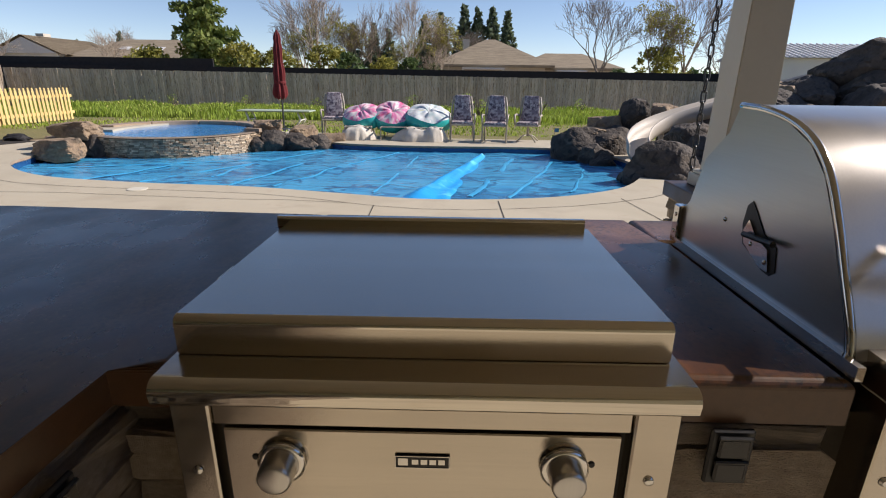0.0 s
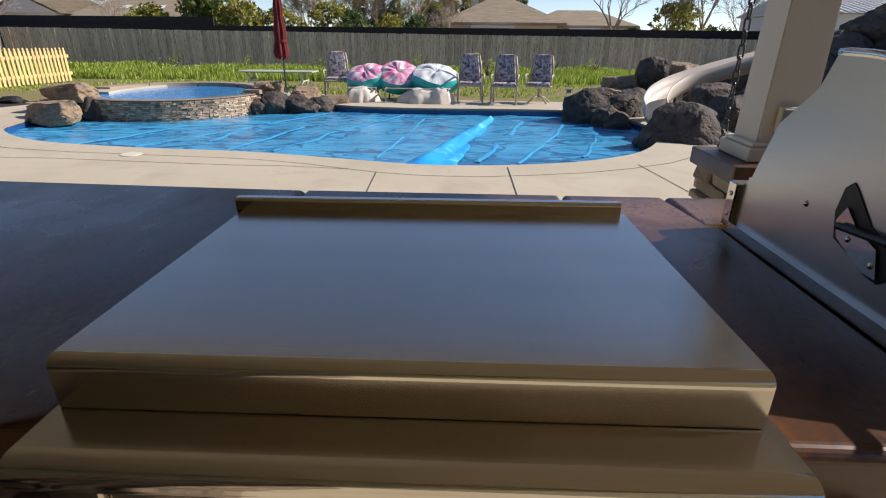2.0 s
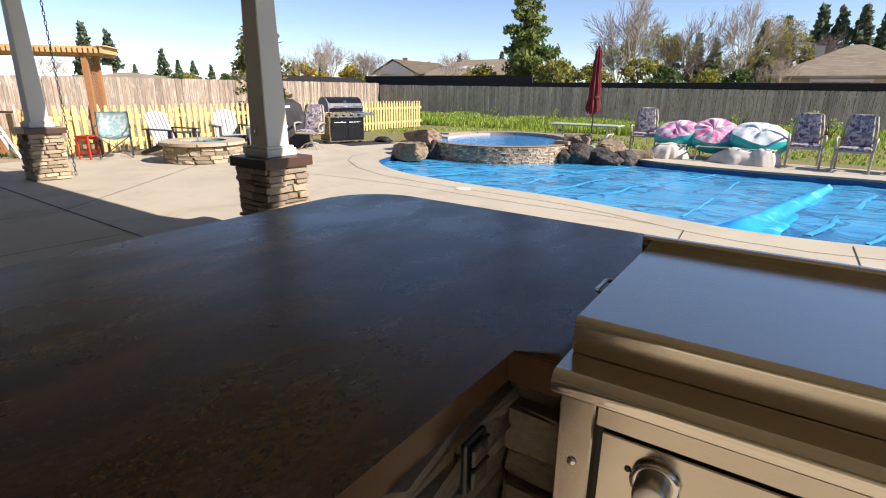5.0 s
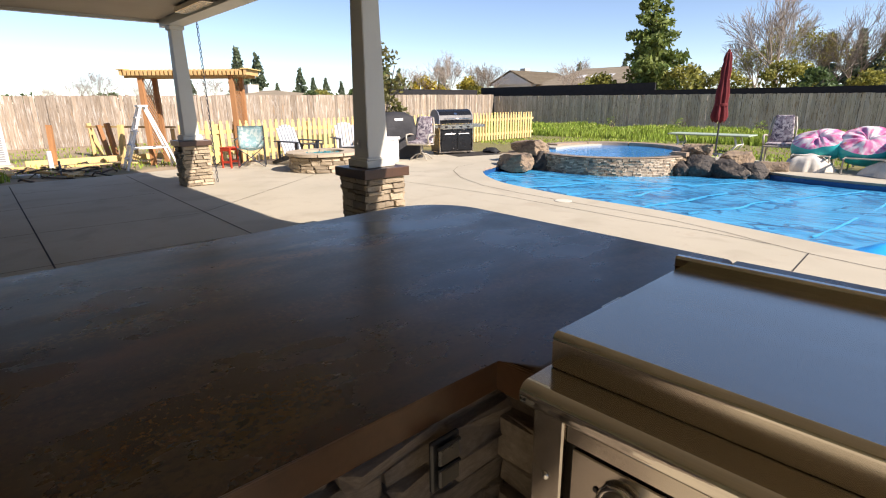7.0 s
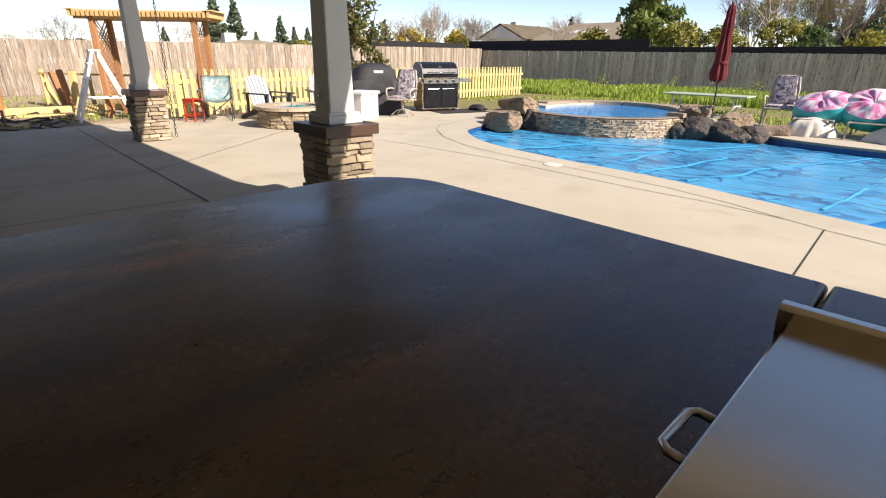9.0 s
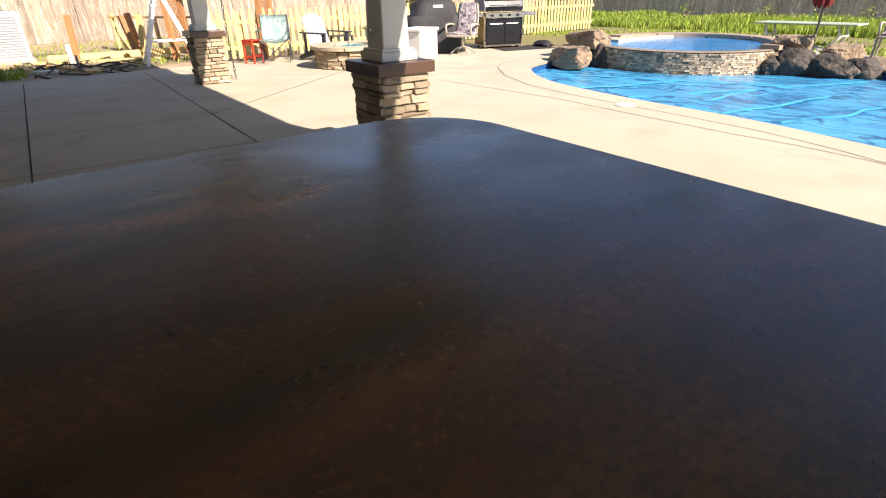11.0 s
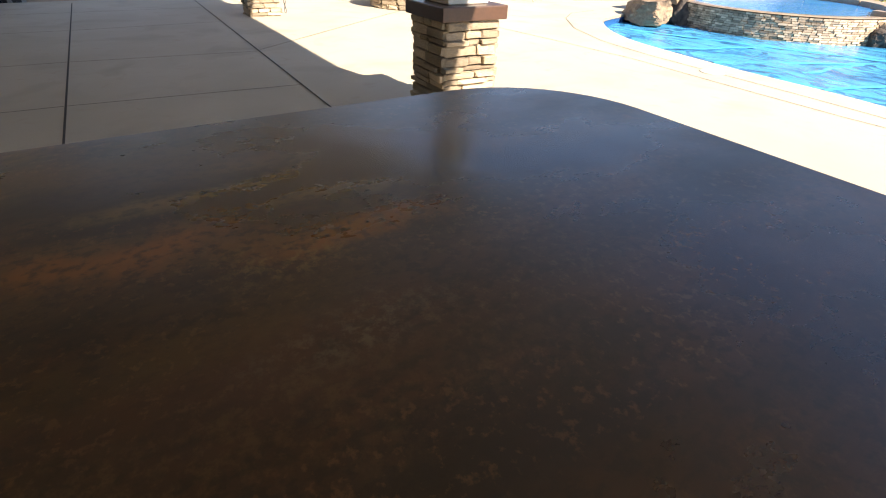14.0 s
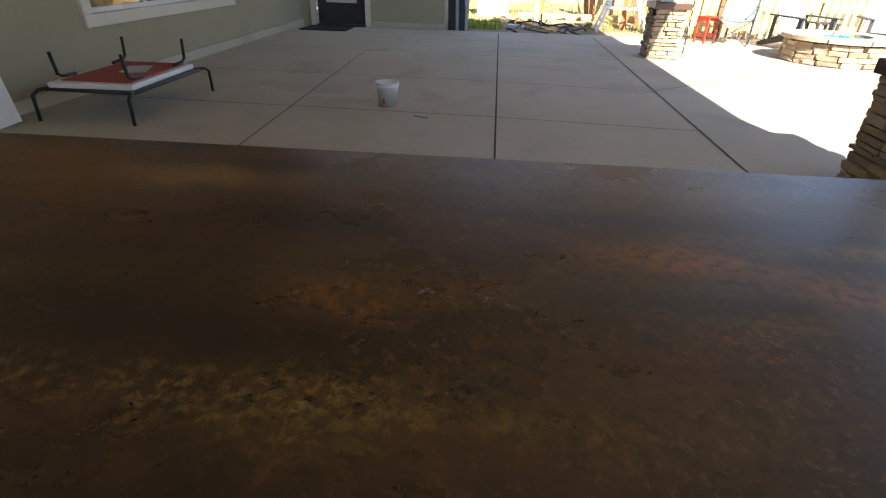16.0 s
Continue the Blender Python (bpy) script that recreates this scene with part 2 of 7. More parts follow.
M_TRIM = mat("cream_trim", (0.66, 0.62, 0.50), (0.62, 0.58, 0.47), 0.5, scale=3, bump=0.03, grain=0.08)
M_CEIL = mat("soffit_paint", (0.38, 0.325, 0.24), (0.35, 0.30, 0.225), 0.6, scale=1.5, bump=0.08, grain=0.06)
M_FENCE = mat("weathered_board", (0.62, 0.52, 0.40), (0.42, 0.345, 0.26), 0.9, scale=2.2, fine=30, bump=0.4, dist=0.01, vary=0.2,
              stretch=(1.3, 1, 1.6), grain=0.45, extra=[(2.4, 0.50, 0.66, (0.50, 0.455, 0.40)), (4.5, 0.57, 0.68, (0.13, 0.095, 0.065)), (2, 0.58, 0.70, (0.34, 0.23, 0.13))])
M_FENCE_L = mat("tan_board", (0.385, 0.315, 0.24), (0.25, 0.195, 0.14), 0.9, scale=2.2, fine=30, bump=0.4, dist=0.01, vary=0.3,
                stretch=(1.3, 1, 1.6), grain=0.45, extra=[(2.4, 0.52, 0.68, (0.46, 0.415, 0.36)), (4.5, 0.59, 0.70, (0.18, 0.125, 0.08)), (2, 0.60, 0.72, (0.36, 0.24, 0.14))])
M_BAND = mat("dark_slat_band", (0.012, 0.011, 0.012), rough=0.8)
M_PICKET = mat("yellow_pine", (0.72, 0.53, 0.22), (0.64, 0.46, 0.19), 0.75, scale=4, fine=30, bump=0.2, dist=0.004, vary=0.12, stretch=(5, 5, 0.5))
M_CEDAR = mat("cedar", (0.44, 0.215, 0.085), (0.36, 0.17, 0.07), 0.75, scale=4, fine=30, bump=0.25, dist=0.004, vary=0.15, stretch=(5, 5, 0.5))
M_PINE = mat("fresh_pine", (0.70, 0.47, 0.20), (0.60, 0.39, 0.16), 0.7, scale=4, fine=30, bump=0.2, dist=0.004, vary=0.1)
M_DIRT = mat("dry_soil", (0.42, 0.32, 0.205), (0.31, 0.235, 0.15), 0.95, scale=0.8, fine=14, bump=0.5, dist=0.03,
             spots=(0.12, 0.13, 0.045), spot_scale=0.35, spot_low=0.52, spot_high=0.7)
M_LAWN = mat("patchy_lawn", (0.17, 0.175, 0.05), (0.235, 0.19, 0.085), 0.95, scale=0.7, fine=40, bump=0.7, dist=0.03)
M_GRASS = leafy(mat("tall_weeds", (0.27, 0.38, 0.045), (0.35, 0.43, 0.075), 0.6, scale=0.6, fine=8, bump=0), 0.4)
M_FLOWER = mat("weed_blossom", (0.8, 0.72, 0.25), rough=0.6, bump=0)
M_POOLWALL = mat("pool_tile", (0.02, 0.10, 0.26), (0.015, 0.07, 0.2), 0.25, scale=8, fine=30, bump=0.1)
M_ROCK = mat("dark_boulder", (0.10, 0.082, 0.066), (0.042, 0.036, 0.031), 0.85, scale=2.2, fine=22, bump=0.9, dist=0.03, grain=0.5,
             extra=[(3.5, 0.55, 0.70, (0.17, 0.135, 0.10)), (7, 0.58, 0.68, (0.028, 0.025, 0.023))])
M_ROCK_TAN = mat("tan_boulder", (0.36, 0.265, 0.165), (0.21, 0.15, 0.10), 0.85, scale=2.5, fine=22, bump=0.9, dist=0.03, grain=0.5,
                 extra=[(3, 0.55, 0.70, (0.10, 0.075, 0.058)), (5, 0.58, 0.70, (0.42, 0.33, 0.22))])
M_SLIDE = mat("slide_gelcoat", (0.58, 0.53, 0.45), (0.53, 0.48, 0.41), 0.55, scale=2, bump=0.02, grain=0.06)
M_WET = islands(mat("wet_ledge_tile", (0.58, 0.46, 0.32), (0.33, 0.255, 0.18), 0.2, scale=8, fine=40, bump=0.4, dist=0.01), 0.5)
M_COPING = mat("coping_brown", (0.40, 0.305, 0.215), (0.32, 0.24, 0.17), 0.6, scale=4, fine=40, bump=0.2)
M_MAROON = mat("maroon_canvas", (0.17, 0.012, 0.014), (0.115, 0.009, 0.011), 0.85, scale=5, fine=90, bump=0.2)
M_FLORAL = mat("floral_cushion", (0.34, 0.29, 0.31), (0.22, 0.185, 0.215), 0.9, scale=9, fine=30, bump=0.2,
               extra=[(17, 0.52, 0.58, (0.075, 0.06, 0.085)), (15, 0.50, 0.57, (0.52, 0.47, 0.46)), (24, 0.62, 0.67, (0.26, 0.10, 0.12))])
M_CHAIRMETAL = mat("taupe_powdercoat", (0.46, 0.41, 0.33), rough=0.45, bump=0.03, grain=0.08)
M_CREAM = mat("cream_cushion", (0.72, 0.67, 0.58), (0.62, 0.57, 0.48), 0.9, scale=6, fine=60, bump=0.2)
M_TEAL = mat("teal_vinyl", (0.015, 0.42, 0.40), (0.012, 0.36, 0.36), 0.4, scale=4, fine=30, bump=0.1, grain=0.1)


def tie_dye(name, base, streaks):
    """Dye running in rays out of the middle of the cloth."""
    m = bpy.data.materials.new(name)
    m.use_nodes = True
    n, l = m.node_tree.nodes, m.node_tree.links
    bs = n["Principled BSDF"]
    bs.inputs["Roughness"].default_value = 0.6
    co = n.new("ShaderNodeTexCoord")
    flat, unit, ray, grow, at = (n.new("ShaderNodeVectorMath") for _ in range(5))
    flat.operation, unit.operation, ray.operation, grow.operation = "MULTIPLY", "NORMALIZE", "SCALE", "SCALE"
    flat.inputs[1].default_value = (1, 1, 0)
    ray.inputs["Scale"].default_value, grow.inputs["Scale"].default_value = 0.75, 2.6
    l.new(co.outputs["Object"], flat.inputs[0])
    l.new(flat.outputs[0], unit.inputs[0])
    l.new(unit.outputs[0], ray.inputs[0])
    l.new(co.outputs["Object"], grow.inputs[0])
    l.new(ray.outputs[0], at.inputs[0])
    l.new(grow.outputs[0], at.inputs[1])
    col = None
    for k, (sc, lo, hi, c) in enumerate(streaks):
        t, q, x = n.new("ShaderNodeTexNoise"), n.new("ShaderNodeMapRange"), n.new("ShaderNodeMix")
        t.noise_dimensions = "4D"
        t.inputs["Scale"].default_value, t.inputs["Detail"].default_value, t.inputs["W"].default_value = sc, 4, 3.7 * k
        q.inputs["From Min"].default_value, q.inputs["From Max"].default_value = lo, hi
        x.data_type = "RGBA"
        l.new(at.outputs[0], t.inputs["Vector"])
        l.new(t.outputs["Fac"], q.inputs["Value"])
        l.new(q.outputs["Result"], x.inputs[0])
        if col is None:
            x.inputs[6].default_value = (*base, 1)
        else:
            l.new(col, x.inputs[6])
        x.inputs[7].default_value = (*c, 1)
        col = x.outputs[2]
    l.new(col, bs.inputs["Base Color"])
    return m


M_TIEDYE = tie_dye("pink_tie_dye", (0.72, 0.60, 0.62), [(1.5, 0.40, 0.54, (0.68, 0.19, 0.38)), (2.2, 0.54, 0.66, (0.60, 0.08, 0.20)), (2.0, 0.50, 0.60, (0.76, 0.70, 0.69)), (3.0, 0.66, 0.74, (0.72, 0.30, 0.07))])
M_TIEDYE2 = tie_dye("mint_tie_dye", (0.62, 0.64, 0.64), [(1.5, 0.45, 0.65, (0.42, 0.56, 0.55)), (2.0, 0.54, 0.68, (0.34, 0.40, 0.50)), (2.6, 0.62, 0.70, (0.66, 0.60, 0.25)), (1.8, 0.56, 0.66, (0.72, 0.71, 0.70))])
M_TABLE = mat("pale_green_resin", (0.42, 0.50, 0.38), (0.38, 0.46, 0.35), 0.5, scale=4, bump=0.03)
M_WHITE = mat("white_plastic", (0.78, 0.77, 0.74), (0.72, 0.71, 0.68), 0.45, scale=5, bump=0.03, grain=0.06)
M_GREYWOOD = mat("pale_painted_slat", (0.47, 0.49, 0.52), (0.37, 0.39, 0.42), 0.7, scale=5, bump=0.1)
M_DARKGREY = mat("dark_frame", (0.045, 0.05, 0.058), rough=0.5, bump=0.03)
M_RED = mat("red_paint", (0.60, 0.065, 0.025), (0.52, 0.05, 0.02), 0.5, scale=5, bump=0.05, grain=0.1)
M_COVER = mat("grill_cover_fabric", (0.028, 0.028, 0.031), (0.02, 0.02, 0.022), 0.75, scale=4, fine=20, bump=0.3, dist=0.02)
M_AQUA = mat("aqua_print_canvas", (0.46, 0.68, 0.70), (0.40, 0.62, 0.66), 0.85, scale=5, fine=50, bump=0.1,
             extra=[(15, 0.50, 0.54, (0.72, 0.80, 0.78))])
M_GLASSBED = mat("teal_fire_glass", (0.05, 0.30, 0.33), (0.03, 0.2, 0.24), 0.25, scale=12, fine=40, bump=0.6)
M_FLAG = mat("pale_flagstone", (0.50, 0.41, 0.29), (0.42, 0.34, 0.24), 0.8, scale=5, fine=40, bump=0.3)
M_REDBED = mat("rust_red_mesh", (0.42, 0.085, 0.05), (0.37, 0.07, 0.045), 0.8, scale=8, fine=120, bump=0.1)
M_GREYBED = mat("grey_mesh", (0.28, 0.29, 0.31), rough=0.8, bump=0.1)
M_PAPER = mat("white_paper", (0.82, 0.81, 0.80), (0.80, 0.79, 0.78), 0.7, bump=0.02, grain=0.03)
M_BLUE = mat("blue_tape", (0.05, 0.24, 0.55), rough=0.6, bump=0.02)
M_DOOR = mat("charcoal_door", (0.045, 0.040, 0.042), rough=0.5, bump=0.03)
M_MAT = mat("door_mat", (0.03, 0.025, 0.02), rough=0.95, bump=0.3)
M_ROOF = mat("tan_tile_roof", (0.345, 0.285, 0.195), (0.235, 0.19, 0.13), 0.9, scale=1.4, fine=4, bump=0.6, dist=0.06, stretch=(0.5, 0.5, 7), grain=0.5)
M_FARWALL = mat("far_stucco", (0.60, 0.54, 0.45), (0.55, 0.50, 0.42), 0.9, scale=1, bump=0.05)
M_PALEWALL = mat("pale_stucco", (0.68, 0.68, 0.66), (0.62, 0.62, 0.61), 0.9, scale=1, bump=0.05)
M_METALROOF = mat("ribbed_metal_roof", (0.55, 0.57, 0.60), rough=0.35, metal=0.4, bump=0.03)
M_BARK = mat("bark", (0.125, 0.095, 0.075), (0.075, 0.06, 0.05), 0.95, scale=4, fine=30, bump=0.5, dist=0.02)
M_TWIG = mat("bare_twigs", (0.34, 0.285, 0.225), (0.26, 0.215, 0.17), 0.95, scale=4, bump=0)
M_CONIFER = leafy(mat("conifer_needles", (0.14, 0.205, 0.05), (0.25, 0.29, 0.07), 0.7, scale=0.8, fine=6, bump=0), 0.45)
M_CYPRESS = leafy(mat("dark_conifer_needles", (0.115, 0.155, 0.09), (0.16, 0.20, 0.11), 0.75, scale=0.8, fine=6, bump=0), 0.4)
M_OLIVE = leafy(mat("olive_leaves", (0.25, 0.26, 0.05), (0.36, 0.32, 0.07), 0.7, scale=0.6, fine=6, bump=0), 0.4)
M_GREENLEAF = leafy(mat("green_leaves", (0.075, 0.13, 0.04), (0.11, 0.16, 0.05), 0.6, scale=0.8, fine=6, bump=0), 0.4)
M_YELLOWLEAF = leafy(mat("yellow_blossom_leaves", (0.55, 0.40, 0.03), (0.30, 0.27, 0.04), 0.7, scale=0.8, fine=6, bump=0), 0.4)
M_MAGNOLIA = leafy(mat("magnolia_leaves", (0.11, 0.145, 0.042), (0.22, 0.17, 0.06), 0.35, scale=2, fine=6, bump=0), 0.4)


def cover_material():
    """Blue bubble cover, glossy, wrinkled and patchily wet."""
    # darker patches: wet spots, with some wrinkle shade put into the colour
    m = mat("solar_cover", (0.075, 0.405, 0.68), (0.048, 0.335, 0.61), 0.17, scale=0.7, fine=9, bump=0.0, rvar=0.08, grain=0.15,
            extra=[(0.75, 0.56, 0.68, (0.028, 0.20, 0.42)), (1.3, 0.58, 0.70, (0.030, 0.235, 0.49)), (2.6, 0.64, 0.78, (0.07, 0.44, 0.76))], stretch=(0.6, 1.6, 1))
    n, l = m.node_tree.nodes, m.node_tree.links
    co = n.new("ShaderNodeTexCoord")
    w = n.new("ShaderNodeTexNoise")
    w.inputs["Scale"].default_value, w.inputs["Detail"].default_value, w.inputs["Distortion"].default_value = 2.2, 7, 1.4
    v = n.new("ShaderNodeTexVoronoi")
    v.inputs["Scale"].default_value = 70
    ad = n.new("ShaderNodeMath")
    ad.operation = "MULTIPLY_ADD"
    ad.inputs[1].default_value = 0.05
    bp = n.new("ShaderNodeBump")
    bp.inputs["Strength"].default_value, bp.inputs["Distance"].default_value = 0.7, 0.06
    mp = n.new("ShaderNodeMapping")
    mp.inputs["Scale"].default_value, mp.inputs["Rotation"].default_value = (0.6, 1.6, 1), (0, 0, radians(-6))
    l.new(co.outputs["Object"], mp.inputs["Vector"])
    l.new(mp.outputs["Vector"], w.inputs["Vector"])
    l.new(co.outputs["Object"], v.inputs["Vector"])
    l.new(v.outputs["Distance"], ad.inputs[0])
    l.new(w.outputs["Fac"], ad.inputs[2])
    l.new(ad.outputs[0], bp.inputs["Height"])
    l.new(bp.outputs["Normal"], n["Principled BSDF"].inputs["Normal"])
    # dark navy lines between the welded panels: crease shade painted into the colour
    bs = n["Principled BSDF"]
    col = bs.inputs["Base Color"].links[0].from_socket
    for turn, sx, sy, scale, wide, shift in ((-8, 0.30, 1.3, 1.3, 0.011, 0), (72, 0.4, 1.2, 1.0, 0.010, 9), (-14, 0.8, 1.2, 0.8, 0.013, 21)):
        m2, t2, sub, rng, mx = n.new("ShaderNodeMapping"), n.new("ShaderNodeTexNoise"), n.new("ShaderNodeMath"), n.new("ShaderNodeMapRange"), n.new("ShaderNodeMix")
        m2.inputs["Scale"].default_value, m2.inputs["Rotation"].default_value, m2.inputs["Location"].default_value = (sx, sy, 1), (0, 0, radians(turn)), (shift, shift, 0)
        t2.inputs["Scale"].default_value, t2.inputs["Detail"].default_value = scale, 3
        sub.operation = "COMPARE"
        sub.inputs[1].default_value, sub.inputs[2].default_value = 0.5, wide
        mx.data_type = "RGBA"
        rng.inputs["To Max"].default_value = 0.6
        mx.inputs[7].default_value = (0.010, 0.085, 0.23, 1)
        l.new(co.outputs["Object"], m2.inputs["Vector"])
        l.new(m2.outputs["Vector"], t2.inputs["Vector"])
        l.new(t2.outputs["Fac"], sub.inputs[0])
        l.new(sub.outputs[0], rng.inputs["Value"])
        l.new(rng.outputs["Result"], mx.inputs[0])
        l.new(col, mx.inputs[6])
        col = mx.outputs[2]
    l.new(col, bs.inputs["Base Color"])
    return m


M_POOLCOVER = cover_material()
M_WEDGE = mat("cover_wedge", (0.010, 0.40, 0.86), (0.008, 0.30, 0.74), 0.5, scale=2.5, fine=9, bump=0.35, dist=0.03, grain=0.15, extra=[(3.0, 0.58, 0.68, (0.10, 0.55, 0.85))])
M_FOLD = mat("cover_fold", (0.055, 0.44, 0.74), (0.03, 0.34, 0.66), 0.3, scale=3, fine=12, bump=0.4, dist=0.03, grain=0.1)
M_WATER = mat("spa_water", (0.05, 0.32, 0.70), (0.035, 0.26, 0.62), 0.06, scale=2, fine=10, bump=0.25, dist=0.02, grain=0.0, rvar=0.03)


def glass_material():
    m = bpy.data.materials.new("window_glass")
    m.use_nodes = True
    b = m.node_tree.nodes["Principled BSDF"]
    b.inputs["Base Color"].default_value = (0.9, 0.95, 0.95, 1)
    b.inputs["Roughness"].default_value = 0.03
    b.inputs["Transmission Weight"].default_value = 1.0
    return m


M_GLASS = glass_material()
M_DARKROOM = mat("dim_interior", (0.10, 0.105, 0.11), (0.06, 0.065, 0.07), 0.8, scale=1.5, bump=0)


# ---- mesh helpers ----
def finish(name, bm, material, smooth=False):
    me = bpy.data.meshes.new(name)
    bm.normal_update()
    bm.to_mesh(me)
    bm.free()
    if smooth:
        for p in me.polygons:
            p.use_smooth = True
        if smooth is not True:
            me.set_sharp_from_angle(angle=radians(smooth))
    if material:
        me.materials.append(material)
    return me


def strips(ob):
    """Flat shading on the broad faces, smooth on the narrow bent ones."""
    me = ob.data
    for f in me.polygons:
        longest = max((me.vertices[i].co - me.vertices[j].co).length for i, j in f.edge_keys)
        f.use_smooth = f.area < 0.006 * longest
    return ob


def part(name, bm, material, parent, label="", smooth=False):
    ob = new(name, finish(name, bm, material, smooth))
    ob.parent = parent
    if label:
        tagged(ob, label)
    return ob


def piece(name, me, parent, m):
    ob = new(name, me)
    ob.parent = parent
    ob.matrix_basis = m
    return ob


def thing(name, m, label, category, group="", kind=""):
    ob = new(name)
    ob.empty_display_size = 0.1
    ob.matrix_basis = m
    return tagged(ob, label, category, group, kind)


def solid(name, bm, material, label, category, group="", kind="", m=None, smooth=False):
    ob = new(name, finish(name, bm, material, smooth))
    if m is not None:
        ob.matrix_basis = m
    return tagged(ob, label, category, group, kind)


def box(bm, x0, x1, y0, y1, z0, z1, bevel=0.0, seg=1, rot=None):
    m = Matrix.Translation(((x0 + x1) / 2, (y0 + y1) / 2, (z0 + z1) / 2))
    if rot is not None:
        m = m @ rot
    r = bmesh.ops.create_cube(bm, size=1, matrix=m @ Matrix.Diagonal((x1 - x0, y1 - y0, z1 - z0, 1)))
    if bevel:
        es = list({e for v in r["verts"] for e in v.link_edges})
        bmesh.ops.bevel(bm, geom=es, offset=bevel, segments=seg, affect="EDGES", profile=0.6)
    return bm


def boxed(*a, **k):
    return box(bmesh.new(), *a, **k)


def tube(bm, pts, r, seg=8, r1=None, closed=False, cap=True):
    """A round bar along pts."""
    pts = [Vector(p) for p in pts]
    rings = []
    n = len(pts)
    side = None
    for i, p in enumerate(pts):
        a = pts[(i - 1) % n] if (i or closed) else p
        b = pts[(i + 1) % n] if (i < n - 1 or closed) else p
        d = (b - a).normalized()
        if side is None:
            side = d.orthogonal().normalized()
        else:
            side = (side - d * side.dot(d)).normalized()
        up = d.cross(side)
        rr = r if r1 is None else r + (r1 - r) * i / max(1, n - 1)
        rings.append([bm.verts.new(p + rr * (math.cos(2 * math.pi * k / seg) * side + math.sin(2 * math.pi * k / seg) * up)) for k in range(seg)])
    for i in range(n if closed else n - 1):
        a, b = rings[i], rings[(i + 1) % n]
        for k in range(seg):
            bm.faces.new((a[k], a[(k + 1) % seg], b[(k + 1) % seg], b[k]))
    if cap and not closed:
        bm.faces.new(rings[0][::-1])
        bm.faces.new(rings[-1])
    return bm


def tubed(*a, **k):
    return tube(bmesh.new(), *a, **k)


def lathe(bm, profile, seg=32, centre=(0, 0)):
    """Turn (radius, z) pairs about the upright axis."""
    rings = []
    for r, z in profile:
        rings.append([bm.verts.new((centre[0] + r * math.cos(2 * math.pi * k / seg), centre[1] + r * math.sin(2 * math.pi * k / seg), z)) for k in range(seg)])
    for a, b in zip(rings, rings[1:]):
        for k in range(seg):
            bm.faces.new((a[k], a[(k + 1) % seg], b[(k + 1) % seg], b[k]))
    return bm


def prism(bm, outline, z0, z1):
    """An upright prism over a closed outline, counter-clockwise."""
    lo = [bm.verts.new((x, y, z0)) for x, y in outline]
    hi = [bm.verts.new((x, y, z1)) for x, y in outline]
    n = len(outline)
    for i in range(n):
        bm.faces.new((lo[i], lo[(i + 1) % n], hi[(i + 1) % n], hi[i]))
    bm.faces.new(hi)
    bm.faces.new(lo[::-1])
    return bm


def side_prism(bm, outline, x0, x1):
    """A prism along x over an outline of (y, z)."""
    a = [bm.verts.new((x0, y, z)) for y, z in outline]
    b = [bm.verts.new((x1, y, z)) for y, z in outline]
    n = len(outline)
    for i in range(n):
        bm.faces.new((a[i], a[(i + 1) % n], b[(i + 1) % n], b[i]))
    bm.faces.new(b)
    bm.faces.new(a[::-1])
    bmesh.ops.recalc_face_normals(bm, faces=bm.faces)
    return bm


def round_corner(cx, cy, r, a0, a1, n=8):
    return [(cx + r * math.cos(radians(a0 + (a1 - a0) * i / n)), cy + r * math.sin(radians(a0 + (a1 - a0) * i / n))) for i in range(n + 1)]


def spline(ctrl, n=8):
    """A closed smooth line through the points."""
    out, k = [], len(ctrl)
    for i in range(k):
        p0, p1, p2, p3 = (np.array(ctrl[(i + d) % k], float) for d in (-1, 0, 1, 2))
        for j in range(n):
            t = j / n
            out.append(tuple(0.5 * (2 * p1 + (p2 - p0) * t + (2 * p0 - 5 * p1 + 4 * p2 - p3) * t * t + (3 * p1 - p0 - 3 * p2 + p3) * t ** 3)))
    return out


def sheet(outer, hole, z, depth=0.0):
    """A flat sheet with a hole."""
    bm = bmesh.new()
    es = []
    for line in (outer, hole):
        if not line:
            continue
        vs = [bm.verts.new((x, y, z)) for x, y in line]
        es += [bm.edges.new((vs[i], vs[(i + 1) % len(vs)])) for i in range(len(vs))]
    bmesh.ops.triangle_fill(bm, use_beauty=True, use_dissolve=False, edges=es)
    for f in bm.faces:
        f.normal_update()
        if f.normal.z < 0:
            f.normal_flip()
    return bm


def ribbon(bm, pts, width, z, closed=False):
    """A thin flat strip along pts."""
    n = len(pts)
    rows = []
    for i in range(n):
        a = np.array(pts[(i - 1) % n] if (i or closed) else pts[i], float)
        b = np.array(pts[(i + 1) % n] if (i < n - 1 or closed) else pts[i], float)
        d = (b - a) / np.linalg.norm(b - a)
        q = np.array((-d[1], d[0])) * width / 2
        p = np.array(pts[i], float)
        rows.append([bm.verts.new((*(p + q), z)), bm.verts.new((*(p - q), z))])
    for i in range(n if closed else n - 1):
        a, b = rows[i], rows[(i + 1) % n]
        bm.faces.new((a[0], a[1], b[1], b[0]))
    return bm


